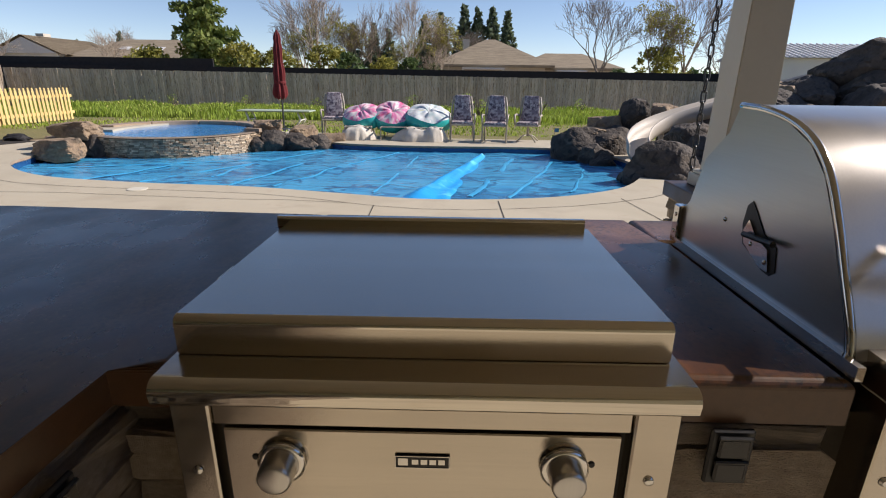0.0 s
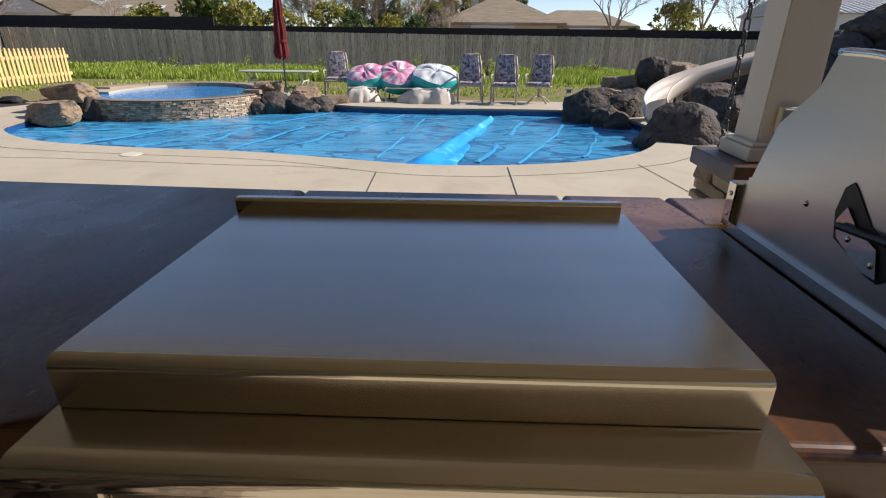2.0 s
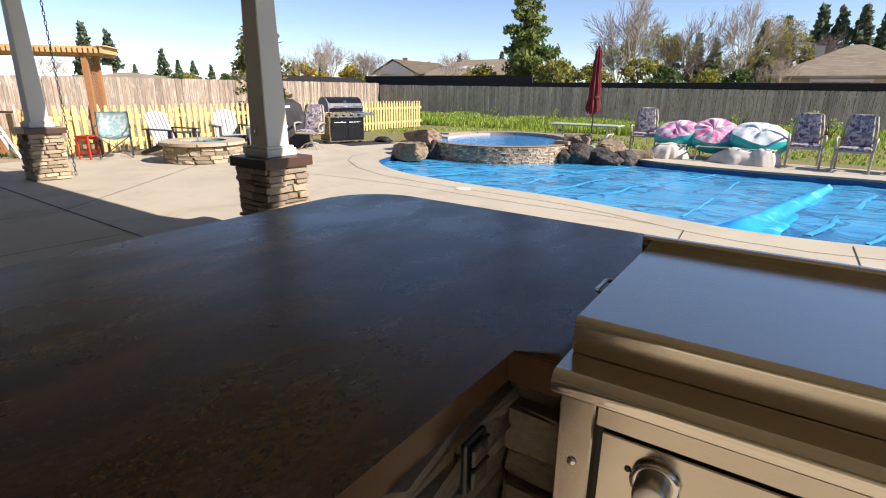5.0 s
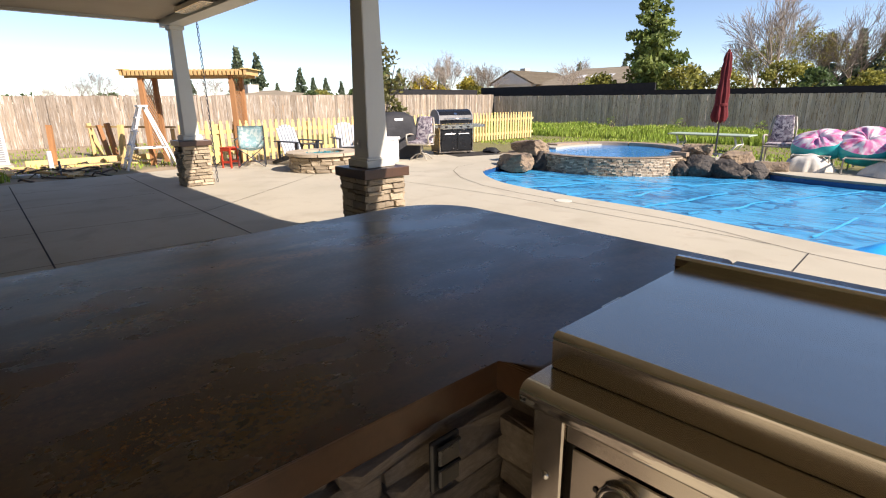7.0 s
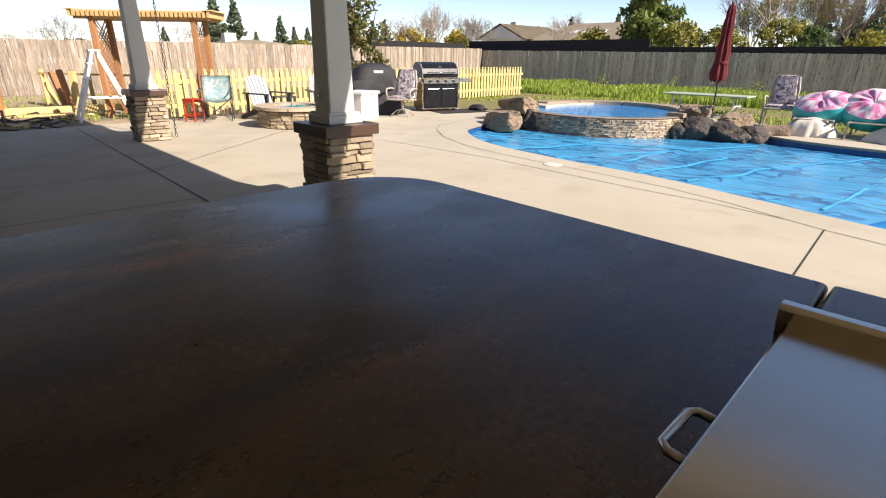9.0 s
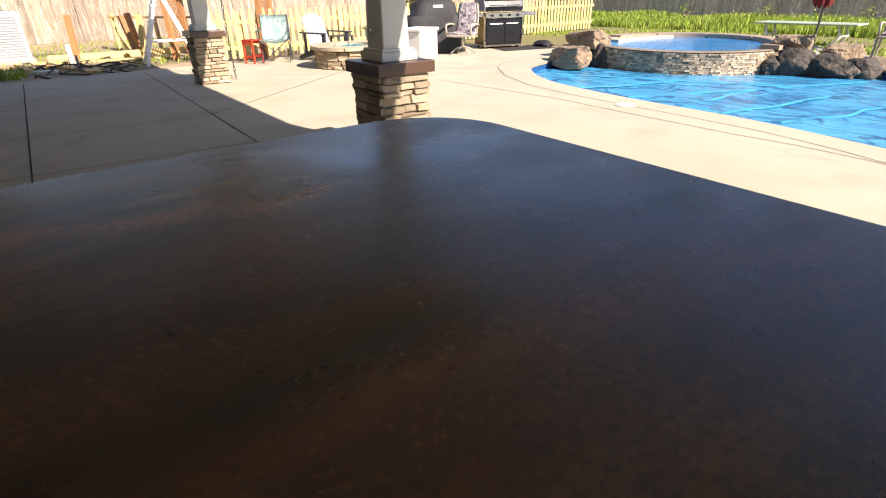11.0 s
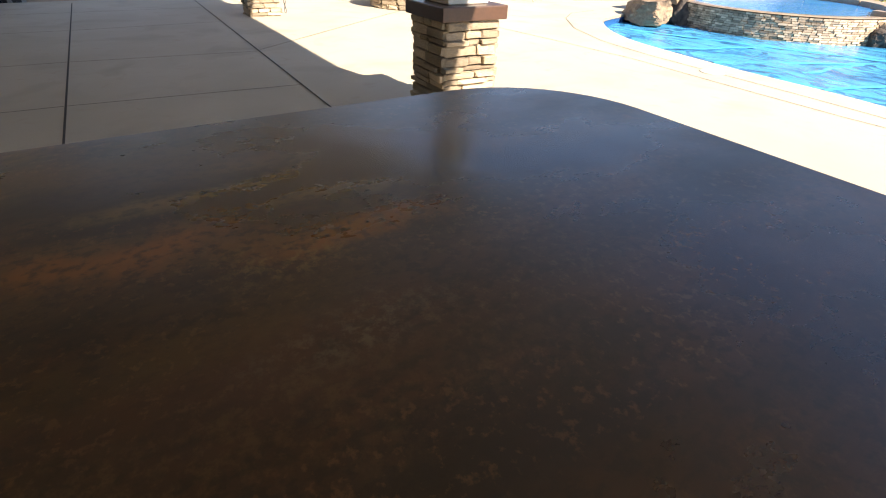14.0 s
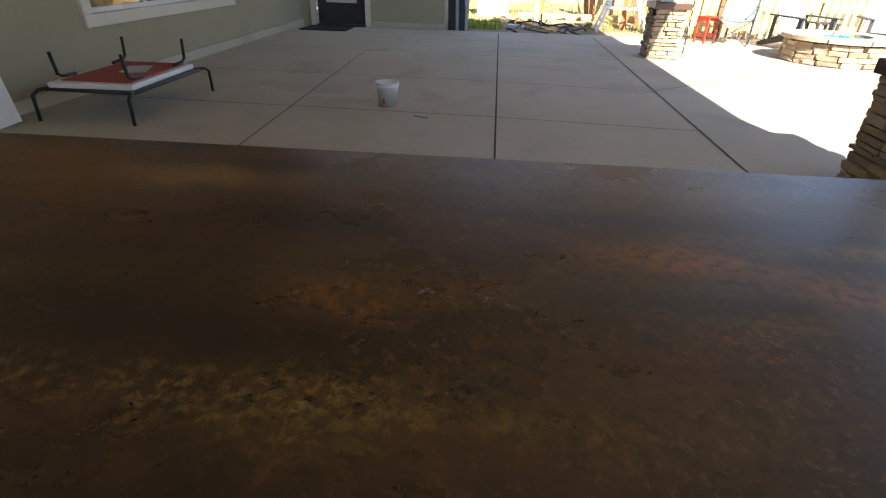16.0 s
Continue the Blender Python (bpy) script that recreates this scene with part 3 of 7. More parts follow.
def rock_mesh(seed, rx, ry, rz, detail=4, rough=0.32, block=0.3):
    """A boulder: broken planes cut into a block, then pitted and ridged."""
    rnd = random.Random(seed)
    bm = bmesh.new()
    bmesh.ops.create_icosphere(bm, subdivisions=detail + 1, radius=1)
    cuts = []
    for _ in range(6 if block > 0.5 else 12):
        d = Vector((rnd.uniform(-1, 1), rnd.uniform(-1, 1), rnd.uniform(-0.5, 1))).normalized()
        cuts.append((d, rnd.uniform(0.62, 0.88)))
    off = Vector((seed * 3.7, seed * 1.3, 0))
    for v in bm.verts:
        p = v.co.copy()
        p *= (0.8 / max(abs(p.x), abs(p.y), abs(p.z))) ** block
        p += 0.10 * noise.noise_vector(p * 1.6 + off)
        for d, h in cuts:
            s = p.dot(d)
            if s > h:
                p -= d * (s - h) * 0.93
        if block > 0.5:
            p.z = min(p.z, 0.62 + 0.12 * p.x)
        crack = abs(noise.noise(p * 2.3 + off))
        p *= 1 + rough * 0.45 * noise.noise(p * 1.7 + off) + rough * 0.16 * noise.noise(p * 4.5 + off) + rough * 0.05 * noise.noise(p * 11 + off) - 0.045 * math.exp(-(crack / 0.05) ** 2)
        v.co = Vector((p.x * rx, p.y * ry, p.z * rz))
    return bm


def leaf_cloud(seed, clumps, per, size, up=0.0):
    """Many small leaves scattered in clumps: (x, y, z, radius)."""
    rng = np.random.default_rng(seed)
    verts, faces = [], []
    for cx, cy, cz, cr in clumps:
        k = max(4, int(per * cr * cr))
        d = rng.normal(size=(k, 3))
        d /= np.linalg.norm(d, axis=1)[:, None]
        c = np.array((cx, cy, cz)) + d * cr * (rng.random((k, 1)) ** 0.45) * (1, 1, 0.8)
        a = rng.normal(size=(k, 3))
        a[:, 2] += up
        a /= np.linalg.norm(a, axis=1)[:, None]
        b = np.cross(a, rng.normal(size=(k, 3)))
        b /= np.linalg.norm(b, axis=1)[:, None]
        s = size * rng.uniform(0.6, 1.4, (k, 1))
        for p, q, r, t in zip(c, a * s, b * s * 0.55, s):
            i = len(verts)
            verts += [tuple(p - q), tuple(p + r), tuple(p + q), tuple(p - r)]
            faces.append((i, i + 1, i + 2, i + 3))
    me = bpy.data.meshes.new("leaves")
    me.from_pydata(verts, [], faces)
    return me


def mesh_part(name, me, material, parent, label=""):
    if not me.materials:
        me.materials.append(material)
    ob = new(name, me)
    ob.parent = parent
    if label:
        tagged(ob, label)
    return ob


# ---- ground, pool, deck ----
# the yard lies turned a little to the house
YARD = Matrix.Translation((0.2, 0.1, 0)) @ Matrix.Rotation(radians(1.4), 4, "Z") @ Matrix.Diagonal((1.012, 1.012, 1, 1)) @ Matrix.Translation((-0.2, -0.1, 0))
UNYARD = YARD.inverted()


def to_yard(before):
    """Turn all top-level things made since then into the yard's lie."""
    for ob in list(scene.objects):
        if ob.parent is None and ob not in before:
            ob.matrix_basis = YARD @ ob.matrix_basis


def porch(x, y):
    v = UNYARD @ Vector((x, y, 0))
    return (v.x, v.y)


made_before = set(scene.objects)

RIM = [(-7.25, 8.45), (-6.72, 7.62), (-5.62, 6.93), (-4.08, 6.64), (-2.62, 6.54), (-1.36, 6.27), (-0.32, 6.05), (0.76, 6.15), (1.72, 6.52), (2.52, 7.25)]
POOL = spline([porch(x, y) for x, y in RIM] +
              [(3.3, 8.5), (3.2, 9.9), (2.45, 10.95), (1.2, 11.1), (-0.5, 11.05), (-2.0, 11.25), (-3.2, 11.9), (-5.4, 12.4), (-7.2, 10.6)], 6)
COPING = [(-7.9, 8.6), (-7.75, 7.9), (-7.35, 7.4), (-6.55, 6.82), (-5.6, 6.42), (-4.69, 6.28), (-3.78, 6.22), (-2.99, 6.17), (-2.27, 6.10), (-1.6, 5.93), (-1.12, 5.75), (-0.77, 5.63), (-0.3, 5.54),
          (0.3, 5.54), (0.85, 5.66), (1.45, 5.83), (2.0, 6.08), (2.55, 6.42), (3.0, 6.85)]
POUR = [(-7.0, 5.75), (-5.71, 5.87), (-4.63, 5.93), (-3.6, 5.86), (-2.42, 5.80), (-1.83, 5.82), (-1.12, 5.74)]
OUT = 900.0
solid("ground", sheet([(-OUT, -OUT), (OUT, -OUT), (OUT, OUT), (-OUT, OUT)], [(x * 1.02 - 0.05, y * 1.02 - 0.2) for x, y in POOL], -0.035), M_DIRT,
      "dry earth with patches of weeds", "ground", kind="structure")
solid("lawn", sheet([(-11.6, 9.6), (-9.9, 10.9), (-8.6, 11.6), (-6.5, 13.9), (-3.0, 13.6), (-1.0, 12.75), (3.4, 12.6), (6.0, 11.0), (16, 11.0), (16, 18.0), (-20.5, 18.0), (-20.5, 9.6)], None, -0.02),
      M_LAWN, "patchy dry lawn behind the pool deck", "lawn", kind="structure")
DECK = [(-11.5, -4.2), (7.5, -4.2), (7.5, 7.6), (4.6, 8.0), (4.4, 10.2), (3.4, 12.5), (-1.0, 12.65), (-3.0, 13.5), (-5.6, 14.1), (-8.2, 12.0), (-8.6, 10.9), (-10.2, 10.8), (-11.7, 9.4), (-11.7, 4.4),
        (-11.6, 2.6)]
deck = solid("pavement", sheet(DECK, POOL, 0.0), M_CONC, "tan broom-finished concrete pool deck", "pavement", kind="structure")
bm = bmesh.new()
n_d = len(DECK)
for i in range(n_d):
    (ax, ay), (bx, by) = DECK[i], DECK[(i + 1) % n_d]
    bm.faces.new([bm.verts.new(p) for p in ((ax, ay, -0.12), (bx, by, -0.12), (bx, by, 0), (ax, ay, 0))])
part("slab_edge", bm, M_CONC, deck)
JOINTS = [[(-11.4, 0.53), (-1.4, 0.48)], [(-11.5, 2.34), (-1.4, 2.18)], [(-8.6, -1.47), (-1.4, -1.30)], [(-5.35, -3.4), (-5.27, 0.5), (-5.14, 2.25)],
          [(-6.9, -3.4), (-6.84, 0.5), (-6.66, 2.28)], [(-8.8, -3.4), (-8.7, 0.53), (-8.8, 2.3)], [(-10.3, -3.4), (-10.3, 2.3)],
          [(-0.79, 5.65), (-0.71, 4.4), (-0.57, 2.1)], [(0.62, 6.0), (0.70, 2.1)], [(2.13, 6.3), (2.28, 5.1), (2.6, 2.4)], [(-6.7, 2.25), (-10.0, 6.5)], [(-7.6, 6.9), (-11.0, 4.4)]]
for k, line in enumerate(JOINTS):
    wide = 0.015 if k < 2 else 0.010
    part("control_joint", ribbon(bmesh.new(), [porch(x, y) for x, y in line], wide, 0.004), M_JOINT, deck)
for line in (COPING, POUR):
    part("control_joint", ribbon(bmesh.new(), [porch(x, y) for x, y in line], 0.009, 0.004), M_JOINT, deck)
side = bmesh.new()
for i in range(len(POOL)):
    (ax, ay), (bx, by) = POOL[i], POOL[(i + 1) % len(POOL)]
    side.faces.new([side.verts.new(p) for p in ((ax, ay, -0.9), (bx, by, -0.9), (bx, by, -0.04), (ax, ay, -0.04))])
pool = solid("pool_wall", side, M_POOLWALL, "dark blue tiled pool wall below the coping", "pool", kind="structure")
rim = bmesh.new()
n_p = len(POOL)
for i in range(n_p):
    (ax, ay), (bx, by) = POOL[i], POOL[(i + 1) % n_p]
    rim.faces.new([rim.verts.new(p) for p in ((ax, ay, -0.05), (bx, by, -0.05), (bx, by, 0), (ax, ay, 0))])
part("coping_edge", rim, M_COPING, pool, "rounded tan coping edge")


def inside(x, y, line):
    hit = False
    for i in range(len(line)):
        (x0, y0), (x1, y1) = line[i], line[i - 1]
        if (y0 > y) != (y1 > y) and x < (x1 - x0) * (y - y0) / (y1 - y0) + x0:
            hit = not hit
    return hit


def cover():
    bm = bmesh.new()
    step = 0.14
    grid = {}
    for i in range(int(11.6 / step)):
        for j in range(int(7.4 / step)):
            x, y = -7.7 + i * step, 5.9 + j * step
            z = -0.13 + 0.022 * noise.noise((x * 0.9, y * 0.9, 0)) + 0.014 * noise.noise((x * 2.6, y * 1.3, 4)) + 0.010 * noise.noise((x * 5.5, y * 4, 9))
            s = (x - 0.15 * (y - 7)) % 1.42
            z += 0.02 * math.exp(-((s - 0.7) / 0.07) ** 2)
            grid[i, j] = bm.verts.new((x, y, z))
    nx, ny = int(11.6 / step), int(7.4 / step)
    for i in range(nx - 1):
        for j in range(ny - 1):
            x, y = -7.7 + (i + 0.5) * step, 5.9 + (j + 0.5) * step
            if inside(x, y, [(px * 1.035 - 0.0, (py - 9) * 1.05 + 9) for px, py in POOL]):
                bm.faces.new((grid[i, j], grid[i + 1, j], grid[i + 1, j + 1], grid[i, j + 1]))
    for v in [v for v in bm.verts if not v.link_faces]:
        bm.verts.remove(v)
    return bm


pool_cover = solid("pool_cover", cover(), M_POOLCOVER, "blue plastic bubble cover floating on the pool", "pool cover", smooth=True)


def ridge(pts, width, height, seed):
    """A crumpled welt of plastic along pts."""
    bm = bmesh.new()
    rnd = random.Random(seed)
    n = 40
    k = len(pts) - 1
    rows = []
    for i in range(n + 1):
        t = i / n * k
        a = min(int(t), k - 1)
        p = Vector((*pts[a], 0)).lerp(Vector((*pts[a + 1], 0)), t - a)
        d = (Vector((*pts[a + 1], 0)) - Vector((*pts[a], 0))).normalized()
        q = Vector((-d.y, d.x, 0))
        w = width * (0.8 + 0.5 * noise.noise((i * 0.35, seed, 0)))
        h = height * (0.75 + 0.6 * noise.noise((i * 0.5, seed, 3)))
        p += q * (0.015 * noise.noise((i * 0.6, seed, 7)) + 0.07 * noise.noise((i * 0.09, seed, 2)))
        rows.append([bm.verts.new(p + q * w * u + Vector((0, 0, -0.122 + h * v * (1 + 0.25 * rnd.uniform(-1, 1))))) for u, v in ((-1, 0), (-0.6, 0.55), (-0.2, 0.9), (0.1, 0.75), (0.45, 1.0), (0.8, 0.4), (1, 0))])
    for a, b in zip(rows, rows[1:]):
        for j in range(6):
            bm.faces.new((a[j], a[j + 1], b[j + 1], b[j]))
    return bm


def wedge(pts, w0, w1, h0, h1):
    """A broad slack pleat of plastic that narrows along pts."""
    bm = bmesh.new()
    n, c = 44, 16
    k = len(pts) - 1
    rows = []
    for i in range(n + 1):
        f = i / n
        a = min(int(f * k), k - 1)
        p = Vector((*pts[a], 0)).lerp(Vector((*pts[a + 1], 0)), f * k - a)
        d = (Vector((*pts[a + 1], 0)) - Vector((*pts[a], 0))).normalized()
        q = Vector((-d.y, d.x, 0))
        w = (w0 + (w1 - w0) * f ** 0.7) * (1 + 0.16 * noise.noise((i * 0.22, 3, 1)))
        h = (h0 + (h1 - h0) * f ** 0.6) * min(1, 0.5 + f * 6)
        row = []
        for j in range(c + 1):
            u = -1 + 2 * j / c
            z = h * (1 - u * u) * (1 + 0.35 * noise.noise((u * 2.4, f * 7, 5))) + 0.25 * h * math.sin(u * 5 + 2 * f)
            row.append(bm.verts.new(p + q * w * u + Vector((0, 0, -0.145 + max(0, z)))))
        rows.append(row)
    for a, b in zip(rows, rows[1:]):
        for j in range(c):
            bm.faces.new((a[j], a[j + 1], b[j + 1], b[j]))
    return bm


part("slack_pleat", wedge([(-0.22, 6.28), (0.03, 7.3), (0.45, 9.0), (0.8, 10.6)], 0.42, 0.10, 0.11, 0.06), M_WEDGE, pool_cover, "bright blue slack pleat", True)
for k, (a, b) in enumerate((((-0.85, 6.85), (-0.5, 10.3)), ((-2.3, 7.15), (-1.7, 9.2)), ((-3.6, 7.2), (-3.35, 9.0)), ((0.45, 6.7), (1.35, 10.2)), ((1.85, 7.1), (2.65, 9.6)),
                            ((0.95, 6.65), (2.1, 9.9)), ((-5.2, 7.4), (-4.6, 8.8)), ((-4.3, 7.3), (-2.5, 10.9)), ((-1.7, 9.1), (-0.9, 10.9)), ((-6.4, 8.3), (-3.2, 9.6)), ((-2.95, 7.15), (-2.5, 9.2)))):
    part("seam", ridge([a, ((a[0] + b[0]) / 2 + 0.06, (a[1] + b[1]) / 2), b], 0.026 + 0.009 * (k % 4), 0.011, 5 + k), M_FOLD, pool_cover, "", True)
skimmer = solid("skimmer_lid", lathe(bmesh.new(), [(0.0, 0.006), (0.11, 0.006), (0.118, 0.004), (0.12, 0.0)], 24), M_TRIM, "round white skimmer lid set in the deck", "skimmer lid", m=pose(-3.66, 6.24, 0.002))


# ---- spa ----
def spa():
    cx, cy, R, top = -5.62, 11.2, 1.72, 0.27
    e = thing("spa", pose(cx, cy, 0), "raised round spa faced with wet ledger tile, full of water", "spa")
    part("shell", lathe(bmesh.new(), [(R - 0.05, -0.6), (R - 0.05, top - 0.02), (R - 0.22, top - 0.02), (R - 0.24, 0.0)], 64), M_MORTAR, e)
    part("spill_rim", lathe(bmesh.new(), [(R - 0.24, top - 0.05), (R - 0.22, top - 0.02), (R - 0.03, top - 0.012), (R + 0.01, top - 0.03)], 64), M_WET, e, "thin wet spillway edge")
    for a0, a1 in ((-8, 22), (23, 62), (63, 102), (103, 142), (143, 182)):
        arc = [radians(a0 + (a1 - a0) * i / 8) for i in range(9)]
        out = [((R + 0.06) * math.cos(a), (R + 0.06) * math.sin(a)) for a in arc] + [((R - 0.27) * math.cos(a), (R - 0.27) * math.sin(a)) for a in arc[::-1]]
        part("coping_stone", prism(bmesh.new(), out, top - 0.03, top + 0.05), M_COPING, e, "tan coping stone")
    part("water", lathe(bmesh.new(), [(0.001, top - 0.03), (0.7, top - 0.03), (R - 0.21, top - 0.03)], 64), M_WATER, e, "clear blue spa water", True)
    rnd = random.Random(4)
    bm = bmesh.new()
    rows = 13
    for r in range(rows):
        z0 = -0.2 + r * (top + 0.16) / rows
        a = rnd.uniform(0, 0.1)
        while a < 2 * math.pi + 0.05:
            w = rnd.uniform(0.05, 0.14) / R
            d = rnd.uniform(0.0, 0.03)
            mid = a + w / 2
            box(bm, -w * R / 2 + 0.004, w * R / 2 - 0.004, -0.05, 0.02 + d, 0, (top + 0.16) / rows - 0.005)
            m = Matrix.Translation((0, 0, z0)) @ Matrix.Rotation(mid - math.pi / 2, 4, "Z") @ Matrix.Translation((0, R - 0.03, 0))
            bm.verts.ensure_lookup_table()
            for v in bm.verts[len(bm.verts) - 8:]:
                v.co = m @ v.co
            a += w
    ob = part("ledger_tile", bm, M_WET, e, "small wet brown ledger tiles")
    tagged(ob, kind="stuff")
    part("raised_deck", prism(bmesh.new(), [(1.75 * math.cos(radians(a)) * 1.12, 1.9 * math.sin(radians(a))) for a in range(35, 205, 10)] + [(1.2 * math.cos(radians(a)), 1.72 * math.sin(radians(a))) for a in range(200, 30, -10)], 0.0, top + 0.01), M_CONC, e)


spa()


# ---- boulders and slide ----
def rock(x, y, z, rx, ry, rz, seed, tan=False, turn=0, label=""):
    solid("boulder", rock_mesh(seed, rx, ry, rz, block=0.95 if tan else 0.35), M_ROCK_TAN if tan else M_ROCK, label or ("weathered tan boulder beside the pool" if tan else "rough dark brown boulder at the pool edge"),
          "boulder", "pool boulders", m=pose(x, y, z, 0, 0, turn), smooth=28)


for k, r in enumerate([(-6.80, 9.15, 0.10, 0.50, 0.40, 0.24, True), (-6.98, 9.9, 0.36, 0.46, 0.38, 0.22, True), (-7.45, 10.3, 0.05, 0.36, 0.45, 0.22, True), (-6.55, 9.75, 0.0, 0.42, 0.3, 0.30, False),
                       (-3.62, 11.0, 0.06, 0.34, 0.30, 0.27, False), (-3.85, 11.5, 0.26, 0.46, 0.36, 0.30, True), (-3.12, 11.2, 0.0, 0.50, 0.34, 0.24, False), (-2.55, 11.7, 0.03, 0.34, 0.28, 0.20, True),
                       (-3.2, 11.75, 0.13, 0.48, 0.34, 0.28, True), (-3.85, 10.8, -0.02, 0.2, 0.18, 0.2, False), (-2.72, 11.4, 0.0, 0.32, 0.26, 0.20, False),
                       (3.52, 7.95, 0.02, 0.80, 0.55, 0.56, False), (4.35, 8.15, 0.25, 0.55, 0.5, 0.42, False), (4.15, 8.85, 0.42, 0.5, 0.4, 0.36, False), (4.85, 8.5, 0.4, 0.6, 0.6, 0.55, False),
                       (2.75, 10.4, 0.08, 0.60, 0.5, 0.46, False), (3.3, 10.42, 0.14, 0.62, 0.42, 0.46, False), (2.95, 9.9, -0.1, 0.5, 0.38, 0.36, False),
                       (3.3, 10.85, 0.52, 0.36, 0.32, 0.26, True), (3.85, 10.8, 0.74, 0.32, 0.34, 0.34, False), (4.45, 10.8, 0.72, 0.34, 0.32, 0.32, True), (3.85, 10.85, 0.42, 0.5, 0.35, 0.30, False),
                       (5.0, 10.9, 0.35, 0.65, 0.45, 0.5, False), (2.95, 9.62, -0.12, 0.32, 0.30, 0.28, False), (3.0, 10.55, 0.42, 0.34, 0.28, 0.1, True),
                       (5.6, 9.0, 0.7, 0.75, 0.65, 0.7, False), (6.2, 9.25, 1.05, 0.75, 0.6, 0.52, False), (7.45, 9.3, 1.66, 1.15, 0.8, 0.50, False), (5.7, 8.3, 0.45, 0.6, 0.6, 0.6, False),
                       (6.8, 8.4, 0.75, 0.9, 0.7, 0.7, False), (8.0, 8.8, 0.9, 0.9, 0.9, 1.0, False), (6.3, 11.0, 0.6, 0.9, 0.6, 0.8, False), (7.5, 8.0, 0.4, 0.8, 0.6, 0.6, True), (5.85, 9.3, 1.15, 0.42, 0.38, 0.32, True), (6.95, 8.95, 1.15, 0.75, 0.6, 0.5, False), (7.9, 9.9, 1.3, 0.9, 0.6, 0.7, False)]):
    rock(*r[:6], 11 + k, r[6], turn=0 if k in (0, 1, 11, 27) else (k * 57) % 360)


def slide():
    e = thing("pool_slide", pose(0, 0, 0), "curved cream fibreglass slide running down between boulders", "slide")
    path = [Vector(p) for p in ((7.2, 10.2, 1.38), (6.2, 10.2, 1.10), (5.4, 10.15, 0.88), (4.7, 10.05, 0.70), (4.1, 9.9, 0.52), (3.68, 9.6, 0.36), (3.45, 9.25, 0.20), (3.38, 8.95, 0.10))]
    fine = []
    for i in range(len(path) - 1):
        p0, p1, p2, p3 = path[max(0, i - 1)], path[i], path[i + 1], path[min(len(path) - 1, i + 2)]
        for j in range(5):
            t = j / 5
            fine.append(0.5 * (2 * p1 + (p2 - p0) * t + (2 * p0 - 5 * p1 + 4 * p2 - p3) * t * t + (3 * p1 - p0 - 3 * p2 + p3) * t ** 3))
    fine.append(path[-1])
    prof = [(u * 0.52, w * 0.85) for u, w in ((-0.36, 0.30), (-0.33, 0.31), (-0.29, 0.12), (-0.2, 0.02), (0, -0.02), (0.2, 0.02), (0.29, 0.12), (0.33, 0.31), (0.36, 0.30), (0.33, 0.08), (0.22, -0.04), (0, -0.08), (-0.22, -0.04), (-0.33, 0.08))]
    bm = bmesh.new()
    rows = []
    for i, p in enumerate(fine):
        d = (fine[min(i + 1, len(fine) - 1)] - fine[max(i - 1, 0)]).normalized()
        s = d.cross(Vector((0, 0, 1))).normalized()
        u = s.cross(d)
        rows.append([bm.verts.new(p + s * a + u * b) for a, b in prof])
    k = len(prof)
    for a, b in zip(rows, rows[1:]):
        for j in range(k):
            bm.faces.new((a[j], a[(j + 1) % k], b[(j + 1) % k], b[j]))
    bm.faces.new(rows[0])
    bm.faces.new(rows[-1][::-1])
    bmesh.ops.recalc_face_normals(bm, faces=bm.faces)
    part("trough", bm, M_SLIDE, e, "", True)
    for q in (fine[8], fine[20]):
        part("support", tubed([(q.x, q.y, -0.03), (q.x, q.y, q.z - 0.04)], 0.05, 10), M_SLIDE, e)


slide()


to_yard(made_before)


# ---- kitchen counter ----
# the grills and the slabs round them stand a little askew to the bar
KITCHEN_LIE = Matrix.Translation((-0.2, 0.95, 0)) @ Matrix.Rotation(radians(1.2), 4, "Z") @ Matrix.Translation((0.2, -0.95, 0))


